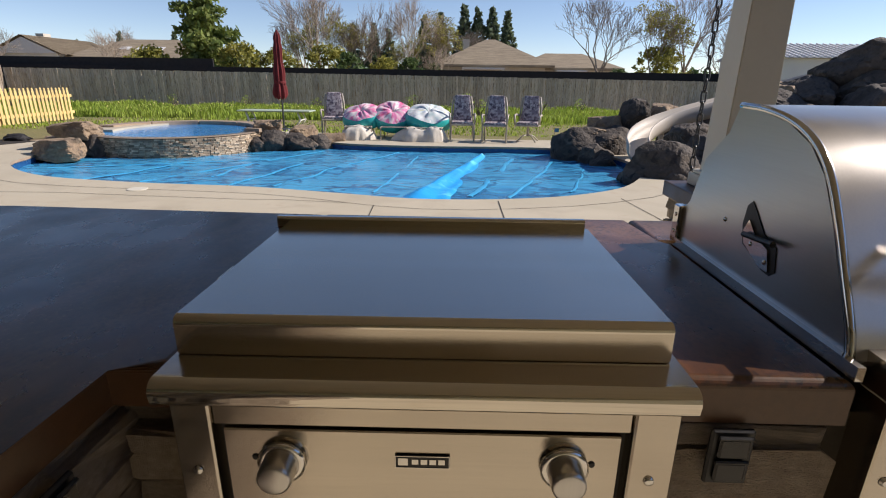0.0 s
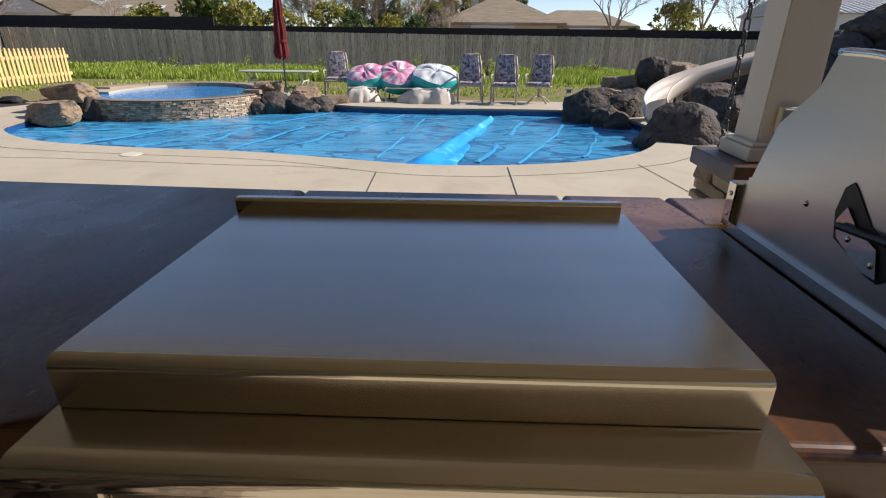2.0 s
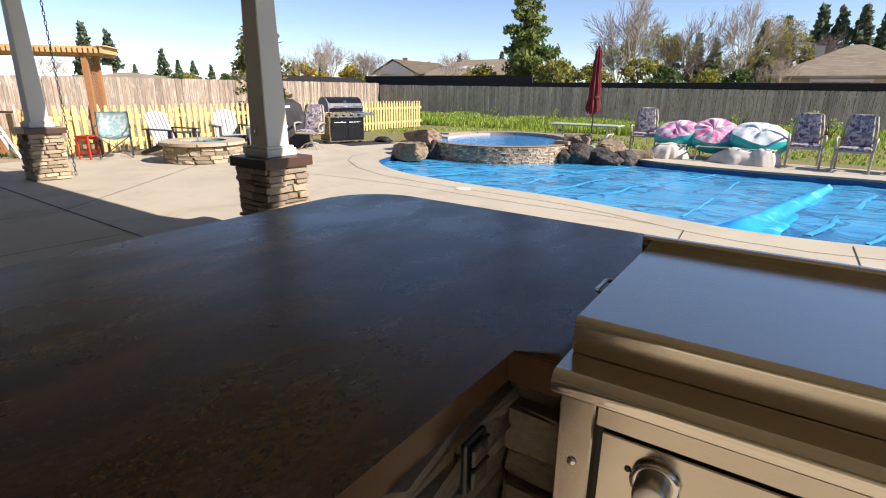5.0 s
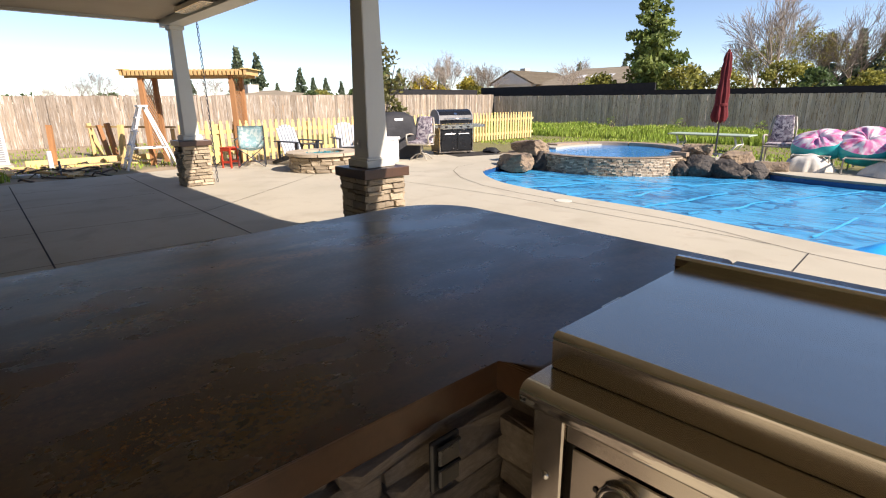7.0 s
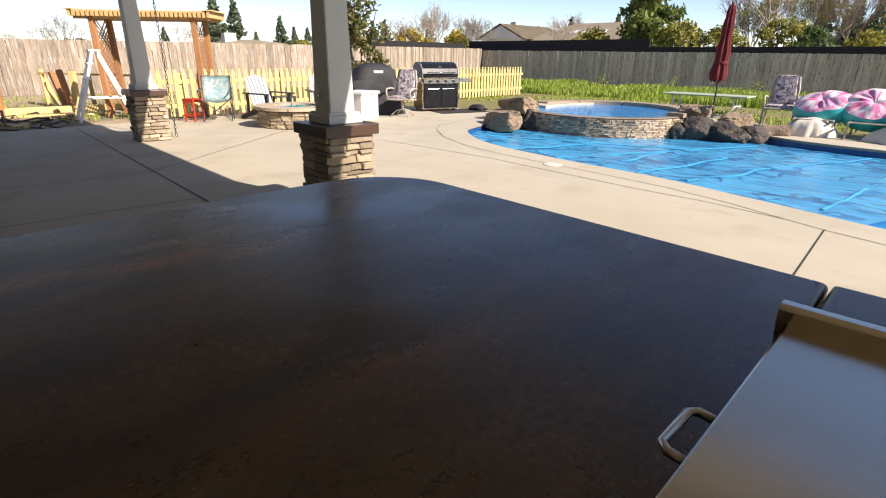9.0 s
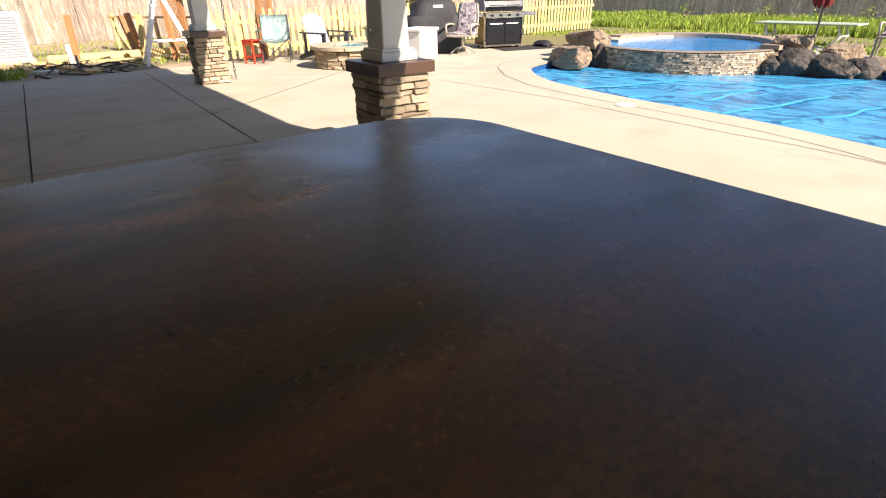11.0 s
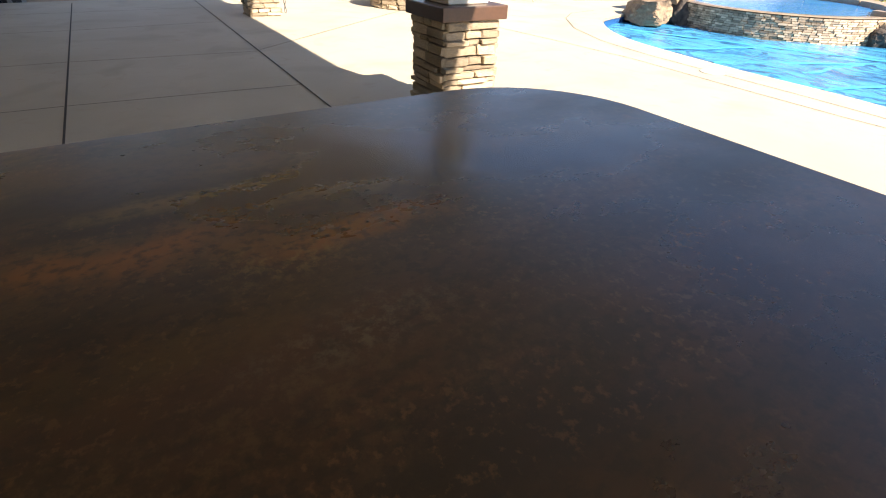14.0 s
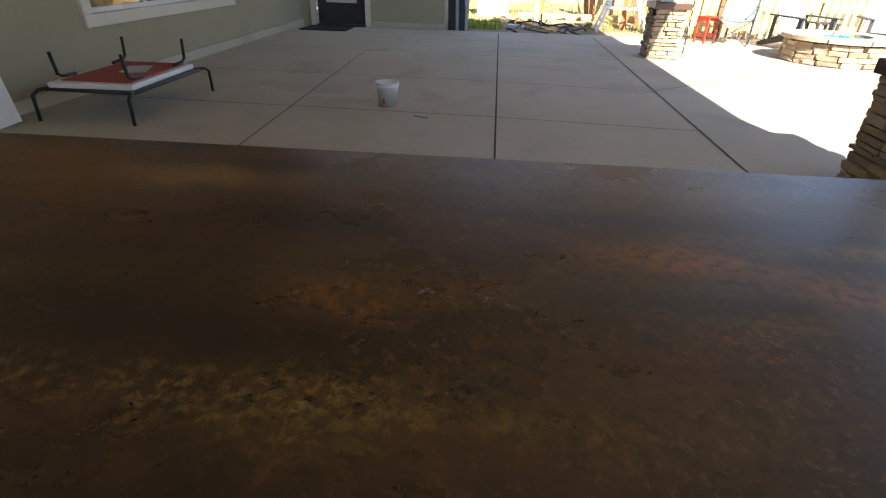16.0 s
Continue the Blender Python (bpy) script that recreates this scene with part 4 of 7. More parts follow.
def counter():
    top = 0.92
    e = thing("counter", pose(0, 0, 0), "L-shaped outdoor kitchen counter of dark stained glossy concrete", "counter")
    # the bar with its round far corner, the two back strips, and the piece between the grills
    pen = [(-0.32, -1.6), (-0.32, 0.80), (-0.215, 0.80), (-0.215, 1.36), (-0.232, 1.36), (-0.232, 1.733)] + round_corner(-1.27, 1.473, 0.26, 90, 180, 12) + [(-1.53, -1.6)]
    strip = [(-0.212, 1.375), (0.482, 1.375), (0.482, 1.732), (-0.212, 1.732)]
    mid = [(0.552, 0.80), (0.806, 0.80), (0.806, 1.488), (0.758, 1.488), (0.758, 1.732), (0.492, 1.732), (0.492, 1.375), (0.552, 1.375)]
    back = [(0.768, 1.495), (1.74, 1.495), (1.74, 1.732), (0.768, 1.732)]
    right = [(1.75, 0.80), (3.2, 0.80), (3.2, 1.732), (1.75, 1.732)]
    for line in (pen, strip, mid, back, right):
        bm = prism(bmesh.new(), line, top - 0.075, top)
        es = [d for d in bm.edges if abs(d.verts[0].co.z - top) < 1e-4 and abs(d.verts[1].co.z - top) < 1e-4]
        bmesh.ops.bevel(bm, geom=es, offset=0.020 if line is pen else 0.016, segments=6, affect="EDGES", profile=0.5)
        bm.normal_update()
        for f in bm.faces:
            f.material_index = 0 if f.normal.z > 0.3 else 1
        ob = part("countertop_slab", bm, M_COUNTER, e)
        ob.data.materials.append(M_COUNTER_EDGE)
        if line is not pen:
            ob.matrix_basis = KITCHEN_LIE
    # masonry body set back under the top
    body = [(-0.37, -1.55), (-0.37, 0.86), (0.55, 0.86), (0.55, 0.845), (0.795, 0.845), (0.795, 0.86), (1.75, 0.86), (3.1, 0.86), (3.1, 1.62), (-1.2, 1.62), (-1.24, 1.5), (-1.24, -1.55)]
    part("base", prism(bmesh.new(), body, -0.03, top - 0.076), M_MORTAR, e)
    return e


kitchen = counter()


def stone_meshes(n, seed, material, rugged=1.0):
    out = []
    for k in range(n):
        rnd = random.Random(seed + k)
        bm = bmesh.new()
        bmesh.ops.create_cube(bm, size=1)
        bmesh.ops.bevel(bm, geom=list(bm.edges), offset=0.09, segments=1, affect="EDGES")
        for v in bm.verts:
            if v.co.y < 0:
                v.co += Vector((rnd.uniform(-0.04, 0.04) * rugged, rnd.uniform(-0.22, 0.12) * rugged, rnd.uniform(-0.07, 0.07) * rugged))
        out.append(finish("stone", bm, material))
    return out


STONES = stone_meshes(6, 20, M_STONE)
DARK_STONES = stone_meshes(6, 40, M_STONE_DARK, 1.2)


def veneer(parent, origin, along, out, length, z0, z1, seed, row=(0.055, 0.1), wide=(0.1, 0.26), depth=0.05, stones=STONES):
    """Stacked ledge stones over a wall face, each a piece of its own."""
    rnd = random.Random(seed)
    a, o = Vector(along), Vector(out)
    z = z0
    turn = Matrix((a, -o, Vector((0, 0, 1)))).transposed().to_4x4()
    while z < z1 - 0.02:
        h = min(rnd.uniform(*row), z1 - z)
        if z1 - z - h < 0.03:
            h = z1 - z
        s = 0.0
        while s < length - 0.01:
            w = min(rnd.uniform(*wide), length - s)
            if length - s - w < 0.05:
                w = length - s
            d = depth + rnd.uniform(-0.014, 0.02)
            c = Vector(origin) + a * (s + w / 2) + o * (d / 2 - 0.012) + Vector((0, 0, z + h / 2))
            piece("stone", stones[rnd.randrange(6)], parent, Matrix.Translation(c) @ turn @ Matrix.Diagonal((w - 0.008, d, h - 0.008, 1)))
            s += w
        z += h


def arc(cy, cz, r, a0, a1, n=9):
    return [(cy + r * math.cos(radians(a0 + (a1 - a0) * i / n)), cz + r * math.sin(radians(a0 + (a1 - a0) * i / n))) for i in range(n + 1)]


# ---- grill with closed flat lid ----
def flat_grill():
    e = thing("built_in_grill", KITCHEN_LIE @ pose(-0.001, -0.008, 0.0, 0, -0.3, 0), "stainless steel built-in grill with a flat closed lid and two knobs", "grill")
    x0, x1 = -0.206, 0.542
    # hollow lid: flat top with a rolled front lip
    lid = [(0.817, 0.9374), (0.8155, 0.9382), (0.815, 0.941), (0.815, 0.9850)] + arc(0.829, 0.986, 0.014, 180, 91, 12) + [(0.8305, 1.0), (1.336, 0.996), (1.338, 0.995), (1.338, 0.9385)]
    bm = side_prism(bmesh.new(), lid, x0 + 0.002, x1 - 0.004)
    bmesh.ops.bevel(bm, geom=[d for d in bm.edges if abs(d.verts[0].co.x - d.verts[1].co.x) < 1e-5], offset=0.0025, segments=2, affect="EDGES")
    ob = part("lid", bm, M_STEEL, e, "brushed steel lid reflecting the sky", 32)
    strips(ob).data.materials.append(M_EDGE)
    for f in ob.data.polygons:
        if f.center.y < 0.832 and f.center.z > 0.976:
            f.material_index = 1
    rail = [(1.325, 0.996), (1.325, 1.012)] + arc(1.332, 1.012, 0.007, 175, 95, 6) + [(1.342, 1.019)] + arc(1.343, 1.012, 0.007, 85, 5, 6) + [(1.350, 0.94)]
    strips(part("back_rail", side_prism(bmesh.new(), rail, x0 - 0.010, x1 - 0.016), M_EDGE, e, "", 32))
    shelf = [(0.90, 0.937), (0.760, 0.937), (0.757, 0.937)] + arc(0.755, 0.918, 0.019, 90, 190, 14) + [(0.7375, 0.908)] + arc(0.746, 0.9065, 0.0085, 190, 262, 6) + [(0.749, 0.898), (0.90, 0.898)]
    bm = side_prism(bmesh.new(), shelf, x0 - 0.002, x1 + 0.010)
    ob = strips(part("front_shelf", bm, M_EDGE, e, "bullnosed front ledge", 32))
    ob.data.materials.append(M_STEEL)
    for f in ob.data.polygons:
        if f.normal.z > 0.98 and f.area > 0.02:
            f.material_index = 1
    part("riser", boxed(x0 + 0.012, x1 - 0.012, 0.901, 1.33, 0.90, 0.937), M_STEEL, e)
    for a, b in ((x0 + 0.004, x0 + 0.062), (x1 - 0.062, x1 + 0.004)):
        part("side_panel", boxed(a, b, 0.768, 1.33, 0.36, 0.899, bevel=0.003), M_STEEL, e)
    part("trim_strip", boxed(x0 + 0.063, x1 - 0.063, 0.776, 0.80, 0.842, 0.899, bevel=0.002), M_STEEL, e)
    # added black filler behind the panels; the shade in the gaps is its colour
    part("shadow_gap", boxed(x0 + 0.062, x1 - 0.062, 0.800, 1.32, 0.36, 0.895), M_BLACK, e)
    panel = part("control_panel", boxed(x0 + 0.073, x1 - 0.073, 0.780, 0.799, 0.60, 0.832, bevel=0.002), M_STEEL, e)
    part("drip_tray", boxed(x0 + 0.066, x1 - 0.066, 0.776, 0.799, 0.37, 0.592, bevel=0.003), M_STEEL, e)

    def knob(x, z):
        k = part("bezel", lathe(bmesh.new(), [(0.024, 0.0), (0.036, 0.002), (0.037, 0.009), (0.031, 0.013), (0.026, 0.012)], 40), M_CHROME, panel, "polished bezel ring", True)
        k.matrix_basis = pose(x, 0.780, z, 90)
        part("knob", lathe(bmesh.new(), [(0.027, 0.004), (0.026, 0.040), (0.0245, 0.046), (0.021, 0.048), (0.0, 0.048)], 40), M_STEEL_SIDE, panel, "turned steel knob", True).matrix_basis = pose(x, 0.780, z, 90)
        part("indicator", lathe(bmesh.new(), [(0.0, 0.002), (0.004, 0.002), (0.0055, 0.0)], 12), M_BLACK, panel).matrix_basis = pose(x + (-0.042 if x < 0.15 else 0.042), 0.779, z + 0.004, 90)

    knob(-0.045, 0.778)
    knob(0.385, 0.778)
    plate = part("badge", boxed(0.128, 0.212, 0.7765, 0.7795, 0.770, 0.793, bevel=0.001), M_BLACK, panel, "small dark badge with a pale border")
    for a, b, c, d in ((0.1285, 0.2115, 0.7915, 0.7925), (0.1285, 0.2115, 0.7705, 0.7715), (0.1285, 0.1295, 0.7715, 0.7915), (0.2105, 0.2115, 0.7715, 0.7915)):
        part("border", boxed(a, b, 0.7755, 0.7770, c, d), M_CHROME, plate)
    for i in range(4):
        part("bar", boxed(0.154 + i * 0.0135, 0.164 + i * 0.0135, 0.7755, 0.7770, 0.7775, 0.7865), M_CHROME, plate)
    part("bar", boxed(0.133, 0.148, 0.7755, 0.7770, 0.7755, 0.7885), M_CHROME, plate)
    for x in (x0 + 0.033, x1 - 0.031):
        part("screw", lathe(bmesh.new(), [(0.0, 0.004), (0.005, 0.004), (0.0075, 0.002), (0.008, 0.0)], 16), M_CHROME, e, "round head screw", True).matrix_basis = pose(x, 0.767, 0.765, 90)
    for x, s in ((x0, -1), (x1, 1)):
        drop = 0.0 if s < 0 else 0.014
        pts = [(x, 1.035, 0.965), (x + s * 0.022, 1.035, 0.967), (x + s * 0.03, 1.043, 0.967), (x + s * 0.03, 1.105, 0.967), (x + s * 0.022, 1.113, 0.967), (x, 1.113, 0.965)]
        part("lift_handle", tubed([(a, b, c - drop) for a, b, c in pts], 0.005, 8), M_STEEL_SIDE, e, "bent steel lift handle", True)


flat_grill()


# ---- hooded grill ----
def hood_grill():
    e = thing("hooded_grill", KITCHEN_LIE @ pose(0.012, 0, 0), "large stainless steel grill with a curved hood", "grill")
    x0, x1 = 0.80, 1.745
    prof = [(1.475, 0.93), (1.475, 1.01), (1.43, 1.05), (1.415, 1.09), (1.385, 1.165), (1.30, 1.235), (1.275, 1.29), (1.19, 1.286), (1.10, 1.270), (1.03, 1.24), (0.98, 1.195), (0.938, 1.13),
            (0.895, 1.05), (0.856, 0.975), (0.842, 0.93)]
    part("side_panel", side_prism(bmesh.new(), prof, x0, x0 + 0.022), M_STEEL_SIDE, e, "dull steel side panel")
    part("side_panel", side_prism(bmesh.new(), prof, x1 - 0.022, x1), M_STEEL_SIDE, e, "dull steel side panel")
    bends = [Vector((*p, 0)) for p in prof[6:]]
    outer = []
    for i in range(len(bends) - 1):
        p0, p1, p2, p3 = bends[max(0, i - 1)], bends[i], bends[i + 1], bends[min(len(bends) - 1, i + 2)]
        for t in (0, 0.25, 0.5, 0.75):
            q = 0.5 * (2 * p1 + (p2 - p0) * t + (2 * p0 - 5 * p1 + 4 * p2 - p3) * t * t + (3 * p1 - p0 - 3 * p2 + p3) * t ** 3)
            outer.append((q.x, q.y))
    outer.append(prof[-1])
    inner = [(y + (0.012 if y < 1.2 else -0.006), z - 0.012) for y, z in outer]
    bm = side_prism(bmesh.new(), [(y - (0.006 if y < 1.22 else 0), z + 0.006) for y, z in outer] + inner[::-1], x0 + 0.006, x1 - 0.006)
    hood = part("hood", bm, M_STEEL_SIDE, e, "polished curved hood", 30)
    edge = bmesh.new()
    tube(edge, [(x0 + 0.004, y - (0.006 if y < 1.22 else 0), z + 0.004) for y, z in outer], 0.007, 8)
    part("hood_rim", edge, M_CHROME, hood, "", True)
    part("back_panel", boxed(x0 + 0.02, x1 - 0.02, 1.45, 1.474, 0.93, 1.04), M_STEEL, e)
    part("base_rail", side_prism(bmesh.new(), [(0.80, 0.922), (0.80, 0.945), (1.485, 0.945), (1.485, 0.922)], x0 - 0.012, x0 + 0.0), M_CHROME, e, "bright steel foot rail")
    bm = boxed(x0 - 0.012, x0 + 0.03, 1.455, 1.49, 0.93, 1.03, bevel=0.003)
    br = part("bracket", bm, M_CHROME, e, "bent steel corner bracket")
    for z in (0.96, 1.005):
        part("rivet", lathe(bmesh.new(), [(0.0, 0.003), (0.005, 0.002), (0.006, 0)], 12), M_CHROME, br).matrix_basis = pose(x0 - 0.012, 1.472, z, 0, -90)
    # rotisserie slot in the side with its hanger
    slot = [(1.178, 1.06), (1.172, 1.10), (1.157, 1.112), (1.142, 1.10), (1.10, 1.06), (1.055, 1.045), (1.045, 1.0), (1.06, 0.988), (1.085, 0.99), (1.12, 1.005), (1.165, 1.02)]
    sl = part("spit_slot", side_prism(bmesh.new(), slot, x0 - 0.002, x0 - 0.0005), M_BLACK, e, "black opening for a spit")
    part("hanger_plate", side_prism(bmesh.new(), [(1.165, 1.05), (1.15, 1.075), (1.12, 1.05), (1.075, 1.035), (1.06, 0.995), (1.09, 0.995), (1.155, 1.025)], x0 - 0.006, x0 - 0.003), M_CHROME, sl, "steel hanger plate")
    part("hanger_arm", tubed([(x0 - 0.012, 1.15, 1.045), (x0 - 0.016, 1.045, 1.055)], 0.006, 8), M_BLACK, sl)
    for y, z in ((1.25, 1.05), (1.075, 1.01), (1.13, 1.03)):
        part("screw", lathe(bmesh.new(), [(0.0, 0.004), (0.004, 0.003), (0.006, 0)], 12), M_CHROME, e, "", True).matrix_basis = pose(x0 - 0.005 if y < 1.2 else x0, y, z, 0, -90)
    # front: handle, ledge, control face
    part("handle", tubed([(x0 + 0.06, 0.80, 1.10), (x1 - 0.06, 0.80, 1.10)], 0.016, 12), M_CHROME, hood, "bar handle", True)
    for x in (x0 + 0.08, x1 - 0.08):
        part("handle_post", tubed([(x, 0.80, 1.10), (x, 0.90, 1.10)], 0.009, 8), M_CHROME, hood)
    shelf = [(0.85, 0.955), (0.752, 0.950), (0.738, 0.938), (0.736, 0.922), (0.742, 0.905), (0.752, 0.90), (0.85, 0.90)]
    part("front_shelf", side_prism(bmesh.new(), shelf, x0 + 0.03, x1), M_STEEL, e)
    part("control_panel", boxed(x0 + 0.03, x1, 0.775, 0.84, 0.55, 0.899, bevel=0.003), M_STEEL, e)
    for x in (0.96, 1.27, 1.58):
        part("knob", lathe(bmesh.new(), [(0.036, 0.0), (0.036, 0.01), (0.027, 0.012), (0.026, 0.045), (0.022, 0.048), (0.0, 0.048)], 32), M_CHROME, e, "steel knob", True).matrix_basis = pose(x, 0.775, 0.80, 90)
    part("screw", lathe(bmesh.new(), [(0.0, 0.004), (0.005, 0.004), (0.008, 0.0)], 16), M_CHROME, e).matrix_basis = pose(x0 + 0.055, 0.774, 0.765, 90)
    part("firebox", boxed(x0 + 0.024, x1 - 0.024, 0.86, 1.42, 0.80, 1.0), M_BLACK, e)
    part("lower_body", boxed(x0 + 0.03, x1, 0.79, 0.86, 0.36, 0.545), M_STEEL, e)


hood_grill()


def outlet(m, two=True):
    e = thing("outlet_cover", m, "weatherproof black outlet cover on the stone counter base", "outlet", "counter outlets")
    p = part("plate", boxed(-0.04, 0.04, -0.012, 0.0, -0.06, 0.06, bevel=0.004), M_BLACK, e)
    for z in (-0.026, 0.026):
        part("flap", boxed(-0.028, 0.028, -0.022, -0.012, z - 0.022, z + 0.022, bevel=0.004), M_DARKSTEEL, p)
        part("hinge", tubed([(-0.03, -0.02, z + 0.023), (0.03, -0.02, z + 0.023)], 0.004, 6), M_BLACK, p)


outlet(KITCHEN_LIE @ pose(0.632, 0.79, 0.796) @ Matrix.Diagonal((0.82, 0.82, 0.82, 1)))
outlet(pose(-0.298, 0.640, 0.79, 0, 0, 90) @ Matrix.Diagonal((0.8, 0.9, 0.8, 1)))


# ---- piers, posts, roof ----
PIERS = [(-3.92, 3.02), (1.715, 3.07), (-9.30, 2.99)]


def pier(x, y, seed):
    e = thing("porch_pier", pose(x, y, 0), "ledge stone pier with a dark cap and a tapered painted post", "pier", "porch piers")
    part("core", boxed(-0.19, 0.19, -0.19, 0.19, -0.03, 0.68), M_MORTAR, e)
    part("cap", boxed(-0.26, 0.26, -0.26, 0.26, 0.68, 0.77, bevel=0.008, seg=2), M_CAP, e, "dark stained concrete cap")
    bm = bmesh.new()
    lo, hi, z0, z1 = 0.120, 0.088, 0.77, 2.58
    vs = [[bm.verts.new((sx * r, sy * r, z)) for sx, sy in ((-1, -1), (1, -1), (1, 1), (-1, 1))] for r, z in ((lo, z0), (hi, z1))]
    for k in range(4):
        bm.faces.new((vs[0][k], vs[0][(k + 1) % 4], vs[1][(k + 1) % 4], vs[1][k]))
    bm.faces.new(vs[1])
    bmesh.ops.bevel(bm, geom=[d for d in bm.edges if abs(d.verts[0].co.z - d.verts[1].co.z) > 1], offset=0.006, segments=2, affect="EDGES")
    part("post", bm, M_POST, e, "tapered square post painted pale grey")
    part("post_foot", boxed(-0.163, 0.163, -0.163, 0.163, 0.771, 0.84, bevel=0.006), M_POST, e)
    part("post_foot_moulding", boxed(-0.148, 0.148, -0.148, 0.148, 0.84, 0.862, bevel=0.01, seg=2), M_POST, e)
    part("post_head", boxed(-0.115, 0.115, -0.115, 0.115, 2.52, 2.585, bevel=0.008), M_POST, e)
    for k, (o, a, n) in enumerate((((-0.22, -0.19, -0.03), (1, 0, 0), (0, -1, 0)), ((0.19, -0.22, -0.03), (0, 1, 0), (1, 0, 0)), ((0.22, 0.19, -0.03), (-1, 0, 0), (0, 1, 0)), ((-0.19, 0.22, -0.03), (0, -1, 0), (-1, 0, 0)))):
        veneer(e, o, a, n, 0.44, 0.0, 0.708, seed + k, row=(0.034, 0.078), wide=(0.09, 0.27), depth=0.045)
    return e


def post_hook():
    e = thing("post_hook", pose(-3.93, 2.902, 0.99), "small steel tie-off plate screwed to the porch post", "hook")
    part("plate", boxed(-0.012, 0.012, -0.006, 0.0, -0.045, 0.045, bevel=0.002), M_STEEL_SIDE, e)
    part("loop", tubed([(0, -0.006, 0.02), (0, -0.026, 0.012), (0, -0.026, -0.012), (0, -0.006, -0.02)], 0.004, 6), M_CHROME, e)


post_hook()


def post_outlet():
    e = thing("outlet_box", pose(1.715, 2.954, 0.97), "cream weatherproof outlet box on the porch post", "outlet")
    part("box", boxed(-0.055, 0.055, -0.028, 0.0, -0.06, 0.06, bevel=0.005, seg=2), M_TRIM, e)
    part("cover", boxed(-0.042, 0.042, -0.033, -0.0285, -0.047, 0.047, bevel=0.002), M_GREYBED, e, "grey hinged cover")
    part("hinge", tubed([(-0.04, -0.031, 0.05), (0.04, -0.031, 0.05)], 0.004, 6), M_STEEL_SIDE, e)


post_outlet()


def chain(x, y, z0, z1, seed):
    e = thing("hanging_chain", pose(x, y, 0), "dark iron chain hanging from the porch beam", "chain", "porch chains")
    bm = bmesh.new()
    pts = [(0.0145 * math.cos(a), 0, 0.022 * math.sin(a) + (0.016 if math.sin(a) > 0 else -0.016)) for a in [2 * math.pi * k / 10 for k in range(10)]]
    tube(bm, pts, 0.0052, 6, closed=True)
    me = finish("link", bm, M_DARKGREY)
    z, k = z1, 0
    while z > z0:
        piece("link", me, e, pose(0, 0, z, 0, 0, 90 * (k % 2)))
        z -= 0.064
        k += 1


chain(1.615, 3.34, 0.05, 2.80, 1)
chain(-9.27, 3.34, 0.03, 2.80, 2)


def porch_roof():
    x0, x1, y0, y1 = -9.62, 2.42, -3.7, 2.85
    solid("ceiling", boxed(x0, x1, y0, y1, 2.70, 2.78), M_CEIL, "smooth beige porch ceiling", "ceiling", kind="structure")
    b = solid("beam", boxed(x0, x1, 2.852, 3.12, 2.585, 2.80), M_POST, "pale grey porch beam over the posts", "beam", kind="structure")
    part("soffit", boxed(x0 - 0.05, x1 + 0.05, 3.122, 3.60, 2.802, 2.83), M_CEIL, b)
    part("fascia", boxed(x0 - 0.05, x1 + 0.05, 3.602, 3.64, 2.80, 2.95), M_POST, b)
    solid("beam_west", boxed(x0 - 0.1, x0 - 0.002, y0, 3.12, 2.66, 2.85), M_POST, "pale grey end beam of the porch", "beam", kind="structure")
    solid("beam_east", boxed(x1 + 0.002, x1 + 0.1, y0, 3.12, 2.585, 2.85), M_POST, "pale grey end beam of the porch", "beam", kind="structure")
    bm = side_prism(bmesh.new(), [(3.66, 2.86), (3.66, 2.97), (-3.7, 3.9), (-3.7, 2.86)], x0 - 0.15, x1 + 0.15)
    solid("roof", bm, M_ROOF, "tan shingle porch roof", "roof", kind="structure")
    # radiant heater under the beam
    e = thing("patio_heater", pose(-7.55, 2.75, 2.645), "slim steel radiant heater mounted under the porch ceiling", "heater")
    part("housing", boxed(-0.55, 0.55, -0.09, 0.07, -0.035, 0.04, bevel=0.008), M_STEEL, e)
    for k in range(5):
        part("grille_bar", tubed([(-0.52, -0.07 + k * 0.032, -0.042), (0.52, -0.07 + k * 0.032, -0.042)], 0.004, 6), M_CHROME, e)


porch_roof()


